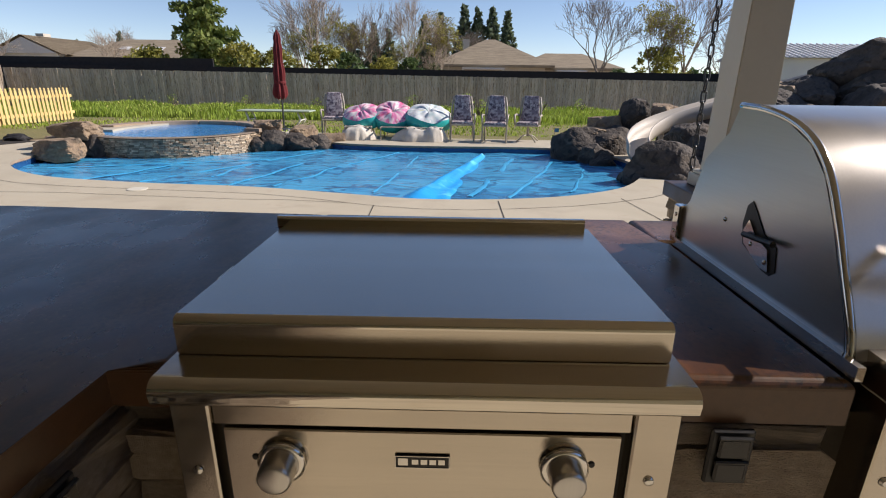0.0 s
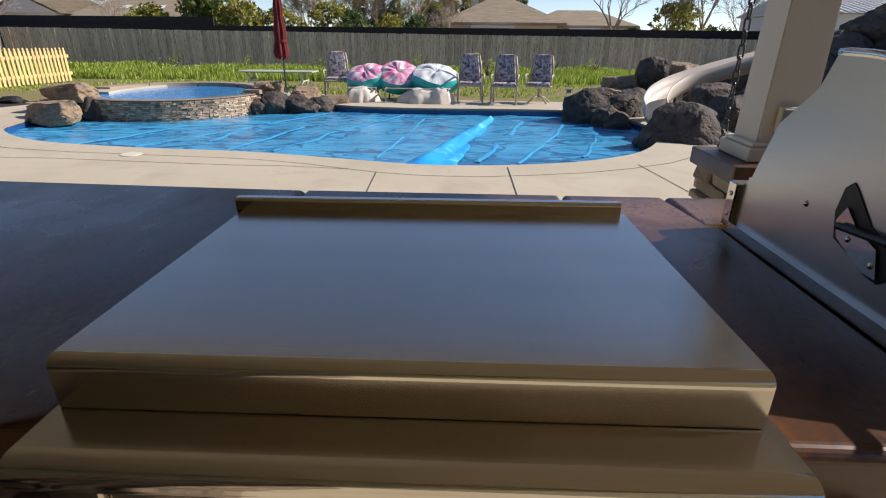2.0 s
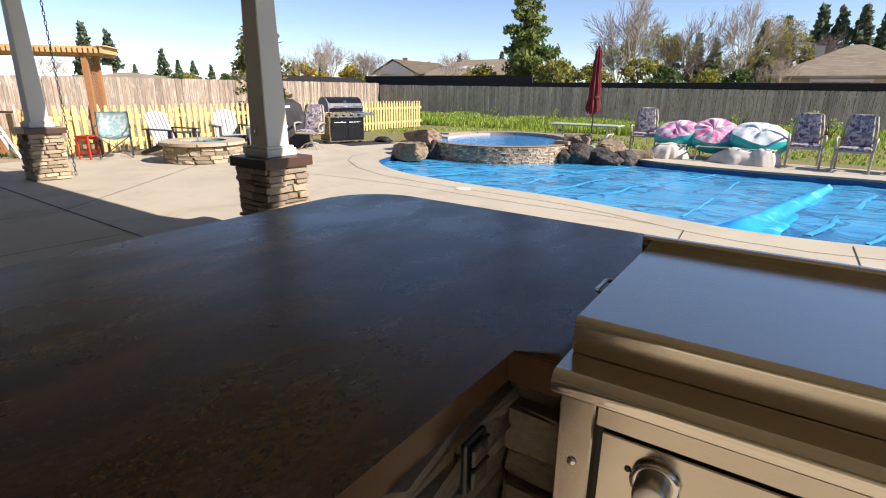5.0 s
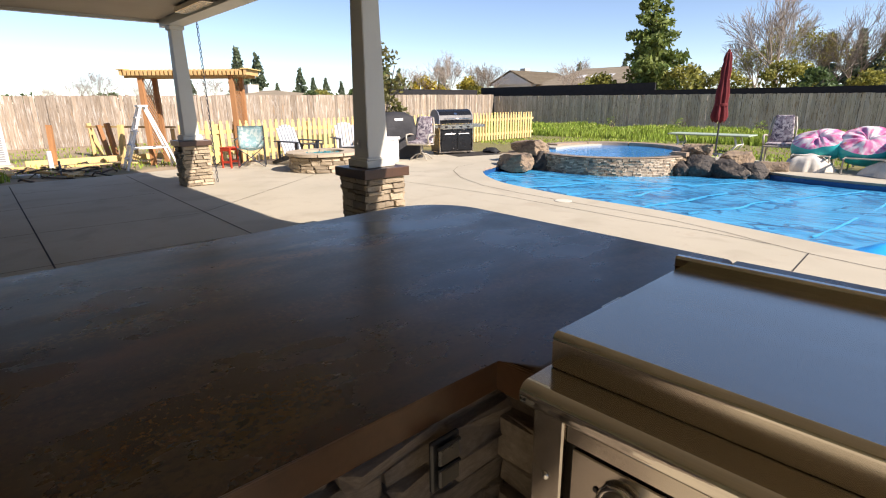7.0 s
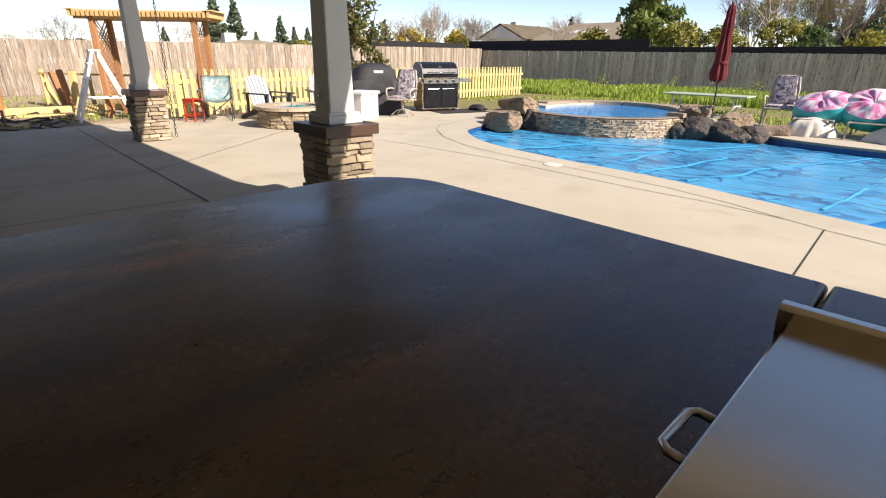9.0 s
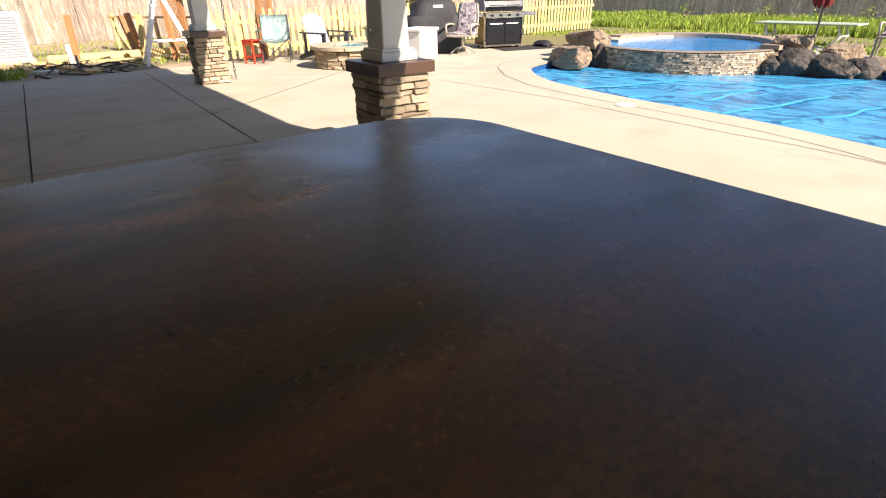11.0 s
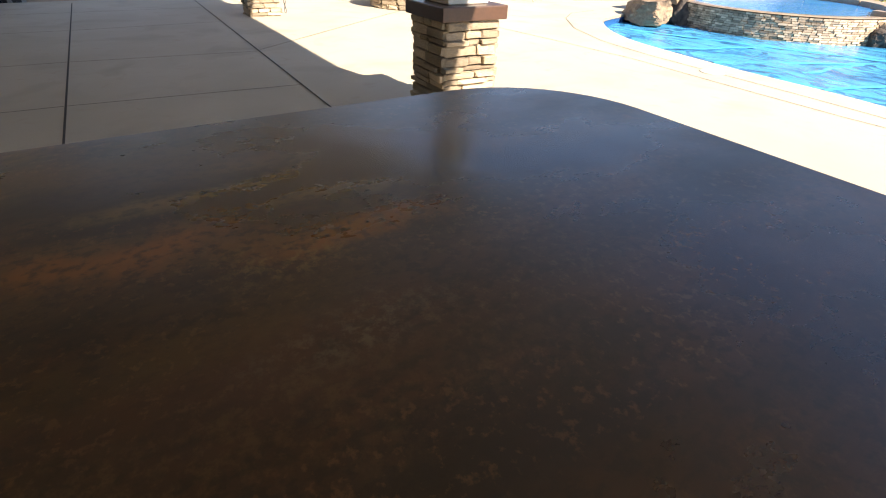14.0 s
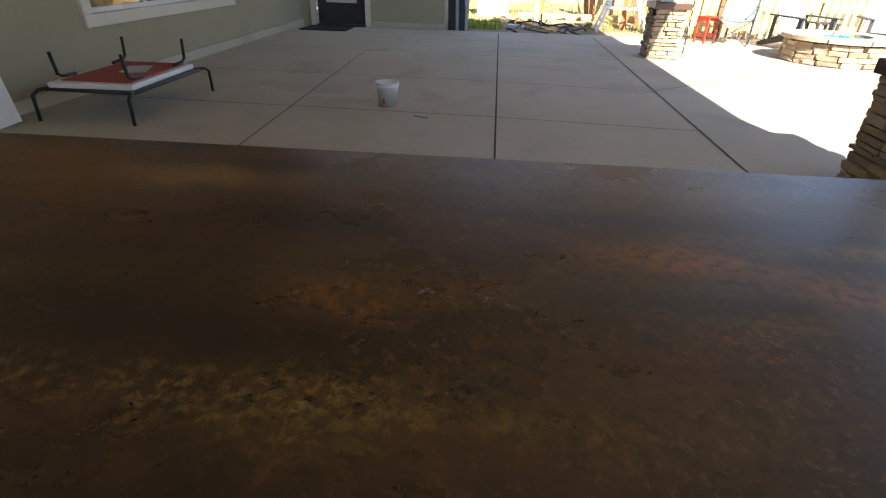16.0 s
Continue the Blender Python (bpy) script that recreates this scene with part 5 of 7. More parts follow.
# ---- house ----
def house():
    w = solid("wall_south", boxed(-11.75, -8.72, -3.74, -3.48, -0.03, 2.72), M_STUCCO, "olive beige stucco house wall under the porch", "wall", kind="structure")
    part("wall_under_window", boxed(-8.72, -5.74, -3.74, -3.48, -0.03, 0.66), M_STUCCO, w)
    part("wall_over_window", boxed(-8.72, -5.74, -3.74, -3.48, 2.15, 2.72), M_STUCCO, w)
    part("wall_by_bar", boxed(-5.74, 7.6, -3.74, -3.48, -0.03, 2.72), M_STUCCO, w)
    part("plinth", boxed(-11.73, 7.6, -3.48, -3.44, -0.03, 0.11), M_CONC, w, "pale concrete footing")
    win = solid("window_1", boxed(-8.8, -5.63, -3.51, -3.44, 0.555, 0.675, bevel=0.006), M_TRIM, "wide window with thick cream trim", "window", kind="structure")
    for x0, x1, z0, z1 in ((-8.8, -8.68, 0.675, 2.15), (-5.76, -5.63, 0.675, 2.15), (-8.8, -5.63, 2.15, 2.26)):
        part("trim", boxed(x0, x1, -3.51, -3.44, z0, z1, bevel=0.006), M_TRIM, win)
    for x0, x1, z0, z1 in ((-8.68, -5.76, 0.675, 0.72), (-8.68, -5.76, 2.11, 2.15), (-8.68, -8.64, 0.72, 2.11), (-5.80, -5.76, 0.72, 2.11), (-6.76, -6.70, 0.72, 2.11)):
        part("sash", boxed(x0, x1, -3.56, -3.515, z0, z1), M_WHITE, win)
    for x0, x1 in ((-8.64, -6.76), (-6.70, -5.80)):
        p = part("pane", boxed(x0, x1, -3.545, -3.535, 0.72, 2.11), M_GLASS, win)
        p.visible_shadow = False
    part("dark_room", boxed(-8.75, -5.7, -4.4, -4.38, 0.5, 2.3), M_DARKROOM, win)
    part("blind", boxed(-8.6, -6.8, -3.66, -3.65, 0.72, 2.11), M_PALEWALL, win)
    w2 = solid("wall_west", boxed(-12.01, -11.75, -2.06, -0.56, -0.03, 2.72), M_STUCCO, "stucco wall with the back door", "wall", kind="structure")
    part("wall_corner", boxed(-12.01, -11.75, -3.74, -3.27, -0.03, 2.72), M_STUCCO, w2)
    part("wall_over_door", boxed(-12.01, -11.75, -3.27, -2.06, 2.12, 2.72), M_STUCCO, w2)
    part("return_wall", boxed(-18.0, -12.01, -0.82, -0.56, -0.03, 2.72), M_STUCCO, w2)
    part("plinth", boxed(-11.75, -11.72, -2.06, -0.56, -0.03, 0.1), M_CONC, w2)
    d = solid("door_1", boxed(-11.92, -11.87, -3.17, -2.16, 0.03, 2.05, bevel=0.004), M_DOOR, "charcoal back door with a glazed panel, closed", "door", kind="structure")
    part("glass_panel", boxed(-11.868, -11.858, -2.98, -2.36, 0.42, 1.9), M_PALEWALL, d, "pale frosted glass panel")
    part("threshold", boxed(-11.89, -11.70, -3.17, -2.16, -0.01, 0.03), M_DARKGREY, d)
    for y0, y1 in ((-3.28, -3.17), (-2.16, -2.05)):
        part("jamb_trim", boxed(-11.75, -11.72, y0, y1, 0.0, 2.06), M_TRIM, d)
    part("head_trim", boxed(-11.75, -11.72, -3.28, -2.05, 2.06, 2.16), M_TRIM, d)
    part("door_handle", tubed([(-11.87, -2.26, 1.0), (-11.81, -2.26, 1.0), (-11.81, -2.36, 1.0)], 0.012, 8), M_CHROME, d)
    solid("door_mat", boxed(-11.55, -10.85, -3.25, -2.35, 0.0, 0.02, bevel=0.005), M_MAT, "dark brown door mat on the concrete", "door mat")
    solid("wall_east", boxed(7.6, 7.85, -3.74, 3.0, -0.03, 2.72), M_STUCCO, "stucco wall closing the porch", "wall", kind="structure")
    solid("house_roof", side_prism(bmesh.new(), [(-3.72, 2.86), (-9.5, 5.2), (-15, 2.84)], -18, 9), M_ROOF, "tan tile house roof", "roof", kind="structure")


house()


# ---- things on the porch floor ----
def cot():
    e = thing("dog_cot", pose(-5.10, -2.77, 0, 0, 0, 0), "raised grey pet cot with black tubular legs", "pet bed", "pet cots")
    hx, hy = 0.51, 0.37
    part("fabric", boxed(-hx, hx, -hy, hy, 0.215, 0.235, bevel=0.006), M_GREYBED, e, "stretched grey mesh bed")
    bm = bmesh.new()
    tube(bm, [(x, y, 0.225) for x, y in ((-hx, -hy), (hx, -hy), (hx, hy), (-hx, hy))], 0.016, 8, closed=True)
    part("frame", bm, M_DARKGREY, e, "", True)
    for sx in (-1, 1):
        for sy in (-1, 1):
            x, y = sx * (hx - 0.03), sy * hy
            part("leg", tubed([(x, y - sy * 0.02, 0.235), (x + sx * 0.1, y + sy * 0.02, 0.23), (x + sx * 0.15, y + sy * 0.03, 0.2), (x + sx * 0.16, y + sy * 0.03, 0.0)], 0.014, 8), M_BLACK, e, "bent black steel leg", True)
    f = thing("dog_cot", pose(-5.10, -2.77, 0.238, 0, 0, 2), "smaller rust red pet cot lying upside down on another cot", "pet bed", "pet cots")
    hx, hy = 0.46, 0.31
    part("padding", boxed(-hx - 0.04, hx + 0.05, -hy - 0.05, hy + 0.03, 0.0, 0.045, bevel=0.012, seg=2), M_WHITE, f, "pale foam edge")
    part("fabric", boxed(-hx + 0.03, hx - 0.02, -hy + 0.02, hy - 0.02, 0.046, 0.056, bevel=0.003), M_REDBED, f, "rust red mesh underside")
    for sx in (-1, 1):
        for sy in (-1, 1):
            x, y = sx * (hx - 0.06), sy * (hy - 0.02)
            part("leg", tubed([(x - sx * 0.15, y, 0.07), (x, y, 0.075), (x + sx * 0.05, y, 0.10), (x + sx * 0.07, y, 0.27)], 0.014, 8), M_BLACK, f, "black leg pointing up", True)
    bm = bmesh.new()
    g = [[bm.verts.new((-0.16 + i * 0.08, -0.11 + j * 0.073, 0.062 + 0.012 * noise.noise((i * 0.9, j * 0.9, 3)))) for j in range(4)] for i in range(5)]
    for i in range(4):
        for j in range(3):
            bm.faces.new((g[i][j], g[i + 1][j], g[i + 1][j + 1], g[i][j + 1]))
    bmesh.ops.solidify(bm, geom=list(bm.faces), thickness=0.003)
    solid("paper_sheet", bm, M_PAPER, "crumpled sheet of white paper on the red cot", "paper", m=pose(-5.16, -2.72, 0.238, 0, 0, 20))


cot()


def bucket():
    e = thing("bucket", pose(-5.52, -0.53, 0), "small white plastic bucket with a stained label on concrete", "bucket")
    part("body", lathe(bmesh.new(), [(0.0, 0.004), (0.078, 0.004), (0.082, 0.0), (0.105, 0.20), (0.112, 0.205), (0.112, 0.215), (0.102, 0.215), (0.079, 0.012), (0.0, 0.012)], 32), M_WHITE, e, "", True)
    part("rim", lathe(bmesh.new(), [(0.106, 0.175), (0.112, 0.178), (0.113, 0.19), (0.106, 0.192)], 32), M_WHITE, e)
    part("label_mark", boxed(0.088, 0.096, -0.03, -0.008, 0.03, 0.075), M_RED, e)


bucket()
solid("tape_scrap", boxed(-0.07, 0.07, -0.012, 0.012, 0, 0.004), M_BLUE, "scrap of blue tape on the concrete", "tape", m=pose(-5.15, -0.16, 0.001, 0, 0, 70))
solid("leaning_board", boxed(-0.03, 0.03, -0.22, 0.22, 0, 0.9, bevel=0.004), M_WHITE, "white board leaning on the house wall", "board", m=pose(-4.15, -3.30, 0.0, 6, 0, 78))


stack = thing("lumber_stack", pose(-11.9, -0.46, -0.03), "grey weathered boards leaning on the house corner", "lumber")
for k in range(6):
    part("board", boxed(-0.045, 0.045, -0.012, 0.012, 0, 1.5 - 0.09 * k), M_GREYWOOD if k % 3 == 2 else M_DARKGREY, stack).matrix_basis = pose(0.10 - 0.02 * k, 0.02 + 0.06 * k, 0, 3 + k * 1.5, 0, 70 + 6 * k)


made_before = set(scene.objects)


# ---- fences ----
def board_mesh(w, h, t, dog=0.02):
    bm = bmesh.new()
    out = [(-w / 2, 0), (w / 2, 0), (w / 2, h - dog), (w / 2 - dog, h), (-w / 2 + dog, h), (-w / 2, h - dog)]
    a = [bm.verts.new((x, -t / 2, z)) for x, z in out]
    b = [bm.verts.new((x, t / 2, z)) for x, z in out]
    for i in range(6):
        bm.faces.new((a[i], b[i], b[(i + 1) % 6], a[(i + 1) % 6]))
    bm.faces.new(a)
    bm.faces.new(b[::-1])
    bmesh.ops.recalc_face_normals(bm, faces=bm.faces)
    return bm


def board_fence(name, p0, p1, h0, h1, material, label, seed, w=0.145):
    p0, p1 = Vector((*p0, -0.03)), Vector((*p1, -0.03))
    length = (p1 - p0).length
    turn = math.degrees(math.atan2(p1.y - p0.y, p1.x - p0.x))
    e = thing(name, pose(p0.x, p0.y, p0.z, 0, 0, turn), label, "fence", "garden fences")
    me = finish("board", board_mesh(1, 1, 1, 0.02), material)
    rnd = random.Random(seed)
    n = int(length / w)
    for i in range(n):
        s = (i + 0.5) * w
        h = h0 + (h1 - h0) * s / length + rnd.uniform(-0.012, 0.012)
        piece("board", me, e, pose(s, rnd.uniform(-0.006, 0.006), 0, rnd.uniform(-0.4, 0.4), rnd.uniform(-0.35, 0.35), 0) @ Matrix.Diagonal((w - rnd.uniform(0.004, 0.012), 0.018, h, 1)))
    for z in (0.35, 1.3):
        part("rail", boxed(0, length, 0.012, 0.05, z, z + 0.09), material, e)
    for i in range(int(length / 2.4) + 1):
        part("post", boxed(i * 2.4 - 0.045, i * 2.4 + 0.045, 0.05, 0.14, 0, h1 - 0.05), material, e)
    return e


board_fence("back_fence", (-21.0, 25.0), (18.5, 26.2), 1.70, 1.46, M_FENCE, "weathered grey-brown dog-eared board fence behind the pool", 1, 0.14)
board_fence("side_fence", (-21.6, -14.0), (-21.0, 25.0), 1.62, 1.80, M_FENCE_L, "sunlit tan board fence along the side of the yard", 2, 0.14)
band = thing("neighbour_fence", pose(0, 0, 0), "black slatted fence standing behind the board fence", "fence")
part("panel", prism(bmesh.new(), [(-24, 26.9), (18, 27.9), (18, 28.0), (-24, 27.0)], -0.03, 1.86), M_BAND, band)
part("panel", prism(bmesh.new(), [(-24, 27.1), (-12, 27.2), (-12, 27.3), (-24, 27.2)], 1.861, 2.25), M_BAND, band)
part("panel", boxed(-24.2, -24.1, 18.6, 26.85, -0.03, 2.12), M_BAND, band)


def picket_fence(p0, p1, seed, step=0.15, h=1.0, name="picket_fence"):
    p0, p1 = Vector((*p0, -0.03)), Vector((*p1, -0.03))
    length = (p1 - p0).length
    turn = math.degrees(math.atan2(p1.y - p0.y, p1.x - p0.x))
    e = thing(name, pose(p0.x, p0.y, p0.z, 0, 0, turn), "unpainted yellow pine picket fence", "fence", "picket fences")
    bm = bmesh.new()
    out = [(-0.5, 0), (0.5, 0), (0.5, 0.90), (0.25, 0.935), (0.42, 0.965), (0, 1.0), (-0.42, 0.965), (-0.25, 0.935), (-0.5, 0.90)]
    a = [bm.verts.new((x, -0.5, z)) for x, z in out]
    b = [bm.verts.new((x, 0.5, z)) for x, z in out]
    for i in range(9):
        bm.faces.new((a[i], b[i], b[(i + 1) % 9], a[(i + 1) % 9]))
    bm.faces.new(a)
    bm.faces.new(b[::-1])
    bmesh.ops.recalc_face_normals(bm, faces=bm.faces)
    me = finish("picket", bm, M_PICKET)
    rnd = random.Random(seed)
    for i in range(int(length / step)):
        piece("picket", me, e, pose((i + 0.5) * step, 0, 0.04, 0, rnd.uniform(-0.8, 0.8), 0) @ Matrix.Diagonal((0.085, 0.018, h - 0.02 + rnd.uniform(-0.015, 0.015), 1)))
    for z in (0.22, 0.72):
        part("rail", boxed(0, length, 0.012, 0.05, z, z + 0.085), M_PICKET, e)
    for i in range(int(length / 2.3) + 1):
        part("post", boxed(i * 2.3 - 0.045, i * 2.3 + 0.045, 0.05, 0.14, 0, h - 0.06), M_PICKET, e)


picket_fence((-12.0, 4.75), (-11.9, 16.7), 3)
picket_fence((-12.2, 4.0), (-12.0, 4.75), 4, name="picket_gate")


# ---- garden arbour, ladder, lumber ----
def arbour():
    e = thing("garden_arbour", pose(*porch(-13.1, 4.34), 0.0, 0, 0, -42), "new cedar arbour with lattice sides and a slatted top", "arbour")
    for y in (-1.02, 1.02):
        for x in (-0.32, 0.32):
            part("post", boxed(x - 0.05, x + 0.05, y - 0.05, y + 0.05, -0.05, 2.02), M_CEDAR, e)
        lat = bmesh.new()
        for s in (-1, 1):
            for k in range(-6, 26):
                z = k * 0.11
                a, b = (-0.22, z), (0.22, z + 0.44)
                if s < 0:
                    a, b = (-0.22, z + 0.44), (0.22, z)
                if min(a[1], b[1]) < 0.05 or max(a[1], b[1]) > 2.0:
                    continue
                box(lat, -0.34, 0.34, -0.004, 0.004, -0.015, 0.015)
                m = Matrix.Translation((0, y + 0.006 * s, z + 0.22)) @ Matrix.Rotation(radians(-45 * s), 4, "Y")
                lat.verts.ensure_lookup_table()
                for v in lat.verts[len(lat.verts) - 8:]:
                    v.co = m @ v.co
        tagged(part("lattice", lat, M_CEDAR, e, "diagonal cedar lattice"), kind="stuff")
    for x in (-0.33, 0.33):
        part("header", boxed(x - 0.02, x + 0.02, -1.36, 1.36, 1.95, 2.06), M_PINE, e)
    for k in range(31):
        part("slat", boxed(-0.45, 0.45, -1.38 + k * 0.092 - 0.027, -1.38 + k * 0.092 + 0.027, 2.0, 2.125), M_PINE, e)
    for y in (-1.38, 1.38):
        part("end_board", boxed(-0.47, 0.47, y - 0.09, y + 0.09, 2.126, 2.146), M_PICKET, e)


arbour()


def ladder():
    e = thing("step_ladder", pose(*porch(-12.85, 3.12), -0.03, 0, 0, -4), "white folding step ladder standing open", "ladder")
    top = 1.36
    for s in (-1, 1):
        part("front_rail", tubed([(s * 0.24, -0.50, 0), (s * 0.13, -0.04, top)], 0.036, 4), M_WHITE, e)
        part("rear_rail", tubed([(s * 0.23, 0.52, 0), (s * 0.13, 0.05, top)], 0.030, 4), M_WHITE, e)
    for k in range(4):
        t = (k + 0.8) / 4.6
        part("tread", boxed(-0.23 + 0.1 * t, 0.23 - 0.1 * t, -0.55 + 0.46 * t, -0.44 + 0.46 * t, top * t - 0.014, top * t + 0.014), M_WHITE, e)
    for s in (-1, 1):
        part("spreader", tubed([(s * 0.20, -0.34, 0.46), (s * 0.20, 0.36, 0.46)], 0.018, 4), M_WHITE, e)
    part("brace", boxed(-0.2, 0.2, 0.32, 0.36, 0.44, 0.49), M_WHITE, e)
    part("top_cap", boxed(-0.17, 0.17, -0.10, 0.10, top - 0.02, top + 0.025, bevel=0.008), M_WHITE, e)


ladder()
for k, (x, y, L, turn, h, mt, tag) in enumerate(((-13.3, 1.6, 2.4, 20, 0.04, M_PINE, "fresh pine board lying on bare soil"), (-13.0, 2.2, 1.8, -25, 0.05, M_PINE, "fresh pine board lying on bare soil"),
                                                 (-14.2, 2.4, 2.8, 70, 0.05, M_PICKET, "yellow timber lying on bare soil"), (-13.6, 0.9, 1.5, 5, 0.09, M_PINE, "short timber offcut lying on bare soil"),
                                                 (-15.0, 2.9, 3.0, 88, 0.14, M_PICKET, "yellow timber edging on bare soil"), (-12.9, 1.0, 0.9, 60, 0.06, M_WHITE, "white plank lying on bare soil"))):
    solid("timber", boxed(-L / 2, L / 2, -0.06, 0.06, 0, h, bevel=0.004), mt, tag, "timber", "loose timber", m=pose(x, y, -0.034, 0, 0, turn))
for k, (x, y, h, r, mt) in enumerate(((-17.5, 2.95, 0.92, 12, M_PICKET), (-16.8, 3.02, 0.88, 10, M_CEDAR), (-15.6, 2.98, 0.95, 8, M_CEDAR), (-13.9, 2.80, 0.95, -6, M_PICKET), (-15.2, 1.6, 0.95, -5, M_CEDAR), (-14.7, 3.95, 0.82, 0, M_CEDAR))):
    solid("stake", boxed(-0.05, 0.05, -0.05, 0.05, 0, h), mt, "rough wooden stake standing in bare soil", "stake", "garden stakes", m=pose(*porch(x, y), -0.034, r, 0, 15 * k))
rail = thing("timber_rail", pose(0, 0, 0), "thin pine rail laid across short posts on bare soil", "rail")
part("bar", tubed([(*porch(-17.3, 2.67), 0.78), (*porch(-14.5, 4.20), 0.79)], 0.035, 4), M_PINE, rail)
for x, y in ((-17.2, 2.73), (-15.8, 3.49), (-14.6, 4.15)):
    part("post", boxed(-0.04, 0.04, -0.04, 0.04, 0, 0.79), M_PINE, rail).matrix_basis = pose(*porch(x, y), -0.034)
solid("white_pipe", tubed([(0, 0, 0), (0, 0, 0.42)], 0.05, 16), M_WHITE, "short white plastic pipe standing in the soil", "pipe", m=pose(-13.9, 1.75, -0.034))
solid("drip_stake", tubed([(0, 0, 0), (0, 0, 0.3)], 0.02, 8), M_GREYBED, "thin grey stake at the slab edge", "stake", m=pose(-12.7, 1.75, -0.034))
pile = bmesh.new()
rnd = random.Random(8)
for k in range(26):
    x, y, a = rnd.uniform(-1.2, 1.2), rnd.uniform(-0.8, 0.9), rnd.uniform(0, 6.3)
    L = rnd.uniform(0.3, 1.1)
    tube(pile, [(x, y, rnd.uniform(0.0, 0.05)), (x + 0.5 * L * math.cos(a), y + 0.5 * L * math.sin(a), rnd.uniform(0.02, 0.1)), (x + L * math.cos(a + 0.4), y + L * math.sin(a + 0.4), 0.01)], rnd.uniform(0.008, 0.025), 5)
solid("brush_pile", pile, M_BARK, "low pile of dark branches and hose beside the slab", "brush", kind="stuff", m=pose(-13.3, 1.7, -0.034))


def condenser():
    e = thing("air_conditioner", pose(-15.6, 0.75, -0.03), "grey outdoor air conditioner unit on bare soil", "air conditioner")
    part("cabinet", boxed(-0.4, 0.4, -0.4, 0.4, 0.05, 1.05, bevel=0.02), M_PALEWALL, e)
    for k in range(16):
        part("louvre", boxed(0.401, 0.412, -0.34, 0.34, 0.14 + k * 0.052, 0.165 + k * 0.052), M_GREYBED, e)
    part("base_pad", boxed(-0.45, 0.45, -0.45, 0.45, 0, 0.049), M_CONC, e)
    part("fan_grille", lathe(bmesh.new(), [(0.02, 1.06), (0.3, 1.06), (0.31, 1.051)], 24), M_DARKGREY, e)


condenser()


# ---- fire pit group ----
def fire_pit():
    e = thing("fire_pit", pose(*porch(-9.52, 5.66), 0), "round stone fire pit with pale rim and teal glass", "fire pit")
    R = 0.66
    part("core", lathe(bmesh.new(), [(R - 0.05, -0.02), (R - 0.05, 0.3), (R - 0.25, 0.3), (R - 0.25, 0.2)], 32), M_MORTAR, e)
    rnd = random.Random(5)
    for r in range(4):
        a = rnd.uniform(0, 0.3)
        end = a + 2 * math.pi - 0.12
        while a < end:
            w = rnd.uniform(0.14, 0.3) / R
            m = Matrix.Translation((R * math.cos(a + w / 2) * 0.97, R * math.sin(a + w / 2) * 0.97, 0.04 + r * 0.075)) @ Matrix.Rotation(a + w / 2 + math.pi / 2, 4, "Z")
            piece("stone", STONES[rnd.randrange(6)], e, m @ Matrix.Diagonal((w * R - 0.008, 0.09, 0.07, 1)))
            a += w
    for k in range(9):
        a0, a1 = 2 * math.pi * k / 9 + 0.015, 2 * math.pi * (k + 1) / 9 - 0.015
        out = [(0.76 * math.cos(a0 + (a1 - a0) * i / 5), 0.76 * math.sin(a0 + (a1 - a0) * i / 5)) for i in range(6)] + [(0.42 * math.cos(a1 + (a0 - a1) * i / 5), 0.42 * math.sin(a1 + (a0 - a1) * i / 5)) for i in range(6)]
        part("rim_stone", prism(bmesh.new(), out, 0.325, 0.385), M_FLAG, e)
    bm = bmesh.new()
    rnd = random.Random(6)
    for k in range(160):
        a, r = rnd.uniform(0, 6.3), 0.42 * math.sqrt(rnd.random())
        bmesh.ops.create_icosphere(bm, subdivisions=1, radius=rnd.uniform(0.02, 0.035), matrix=Matrix.Translation((r * math.cos(a), r * math.sin(a), 0.30 + rnd.uniform(0, 0.04))))
    tagged(part("fire_glass", bm, M_GLASSBED, e, "heap of teal glass beads"), kind="stuff")


fire_pit()


def side_table():
    e = thing("side_table", pose(*porch(-11.32, 4.36), 0, 0, 0, 25) @ Matrix.Diagonal((0.68, 0.68, 1.05, 1)), "small red slatted side table", "table")
    for k in range(5):
        part("top_slat", boxed(-0.2, 0.2, -0.2 + k * 0.083, -0.13 + k * 0.083, 0.41, 0.43), M_RED, e)
    for sx in (-1, 1):
        for sy in (-1, 1):
            part("leg", boxed(sx * 0.17 - 0.022, sx * 0.17 + 0.022, sy * 0.17 - 0.022, sy * 0.17 + 0.022, 0, 0.41), M_RED, e)
    for s in (-1, 1):
        part("stretcher", boxed(-0.17, 0.17, s * 0.17 - 0.012, s * 0.17 + 0.012, 0.1, 0.15), M_RED, e)
        part("apron", boxed(-0.17, 0.17, s * 0.18 - 0.012, s * 0.18 + 0.012, 0.35, 0.41), M_RED, e)


side_table()


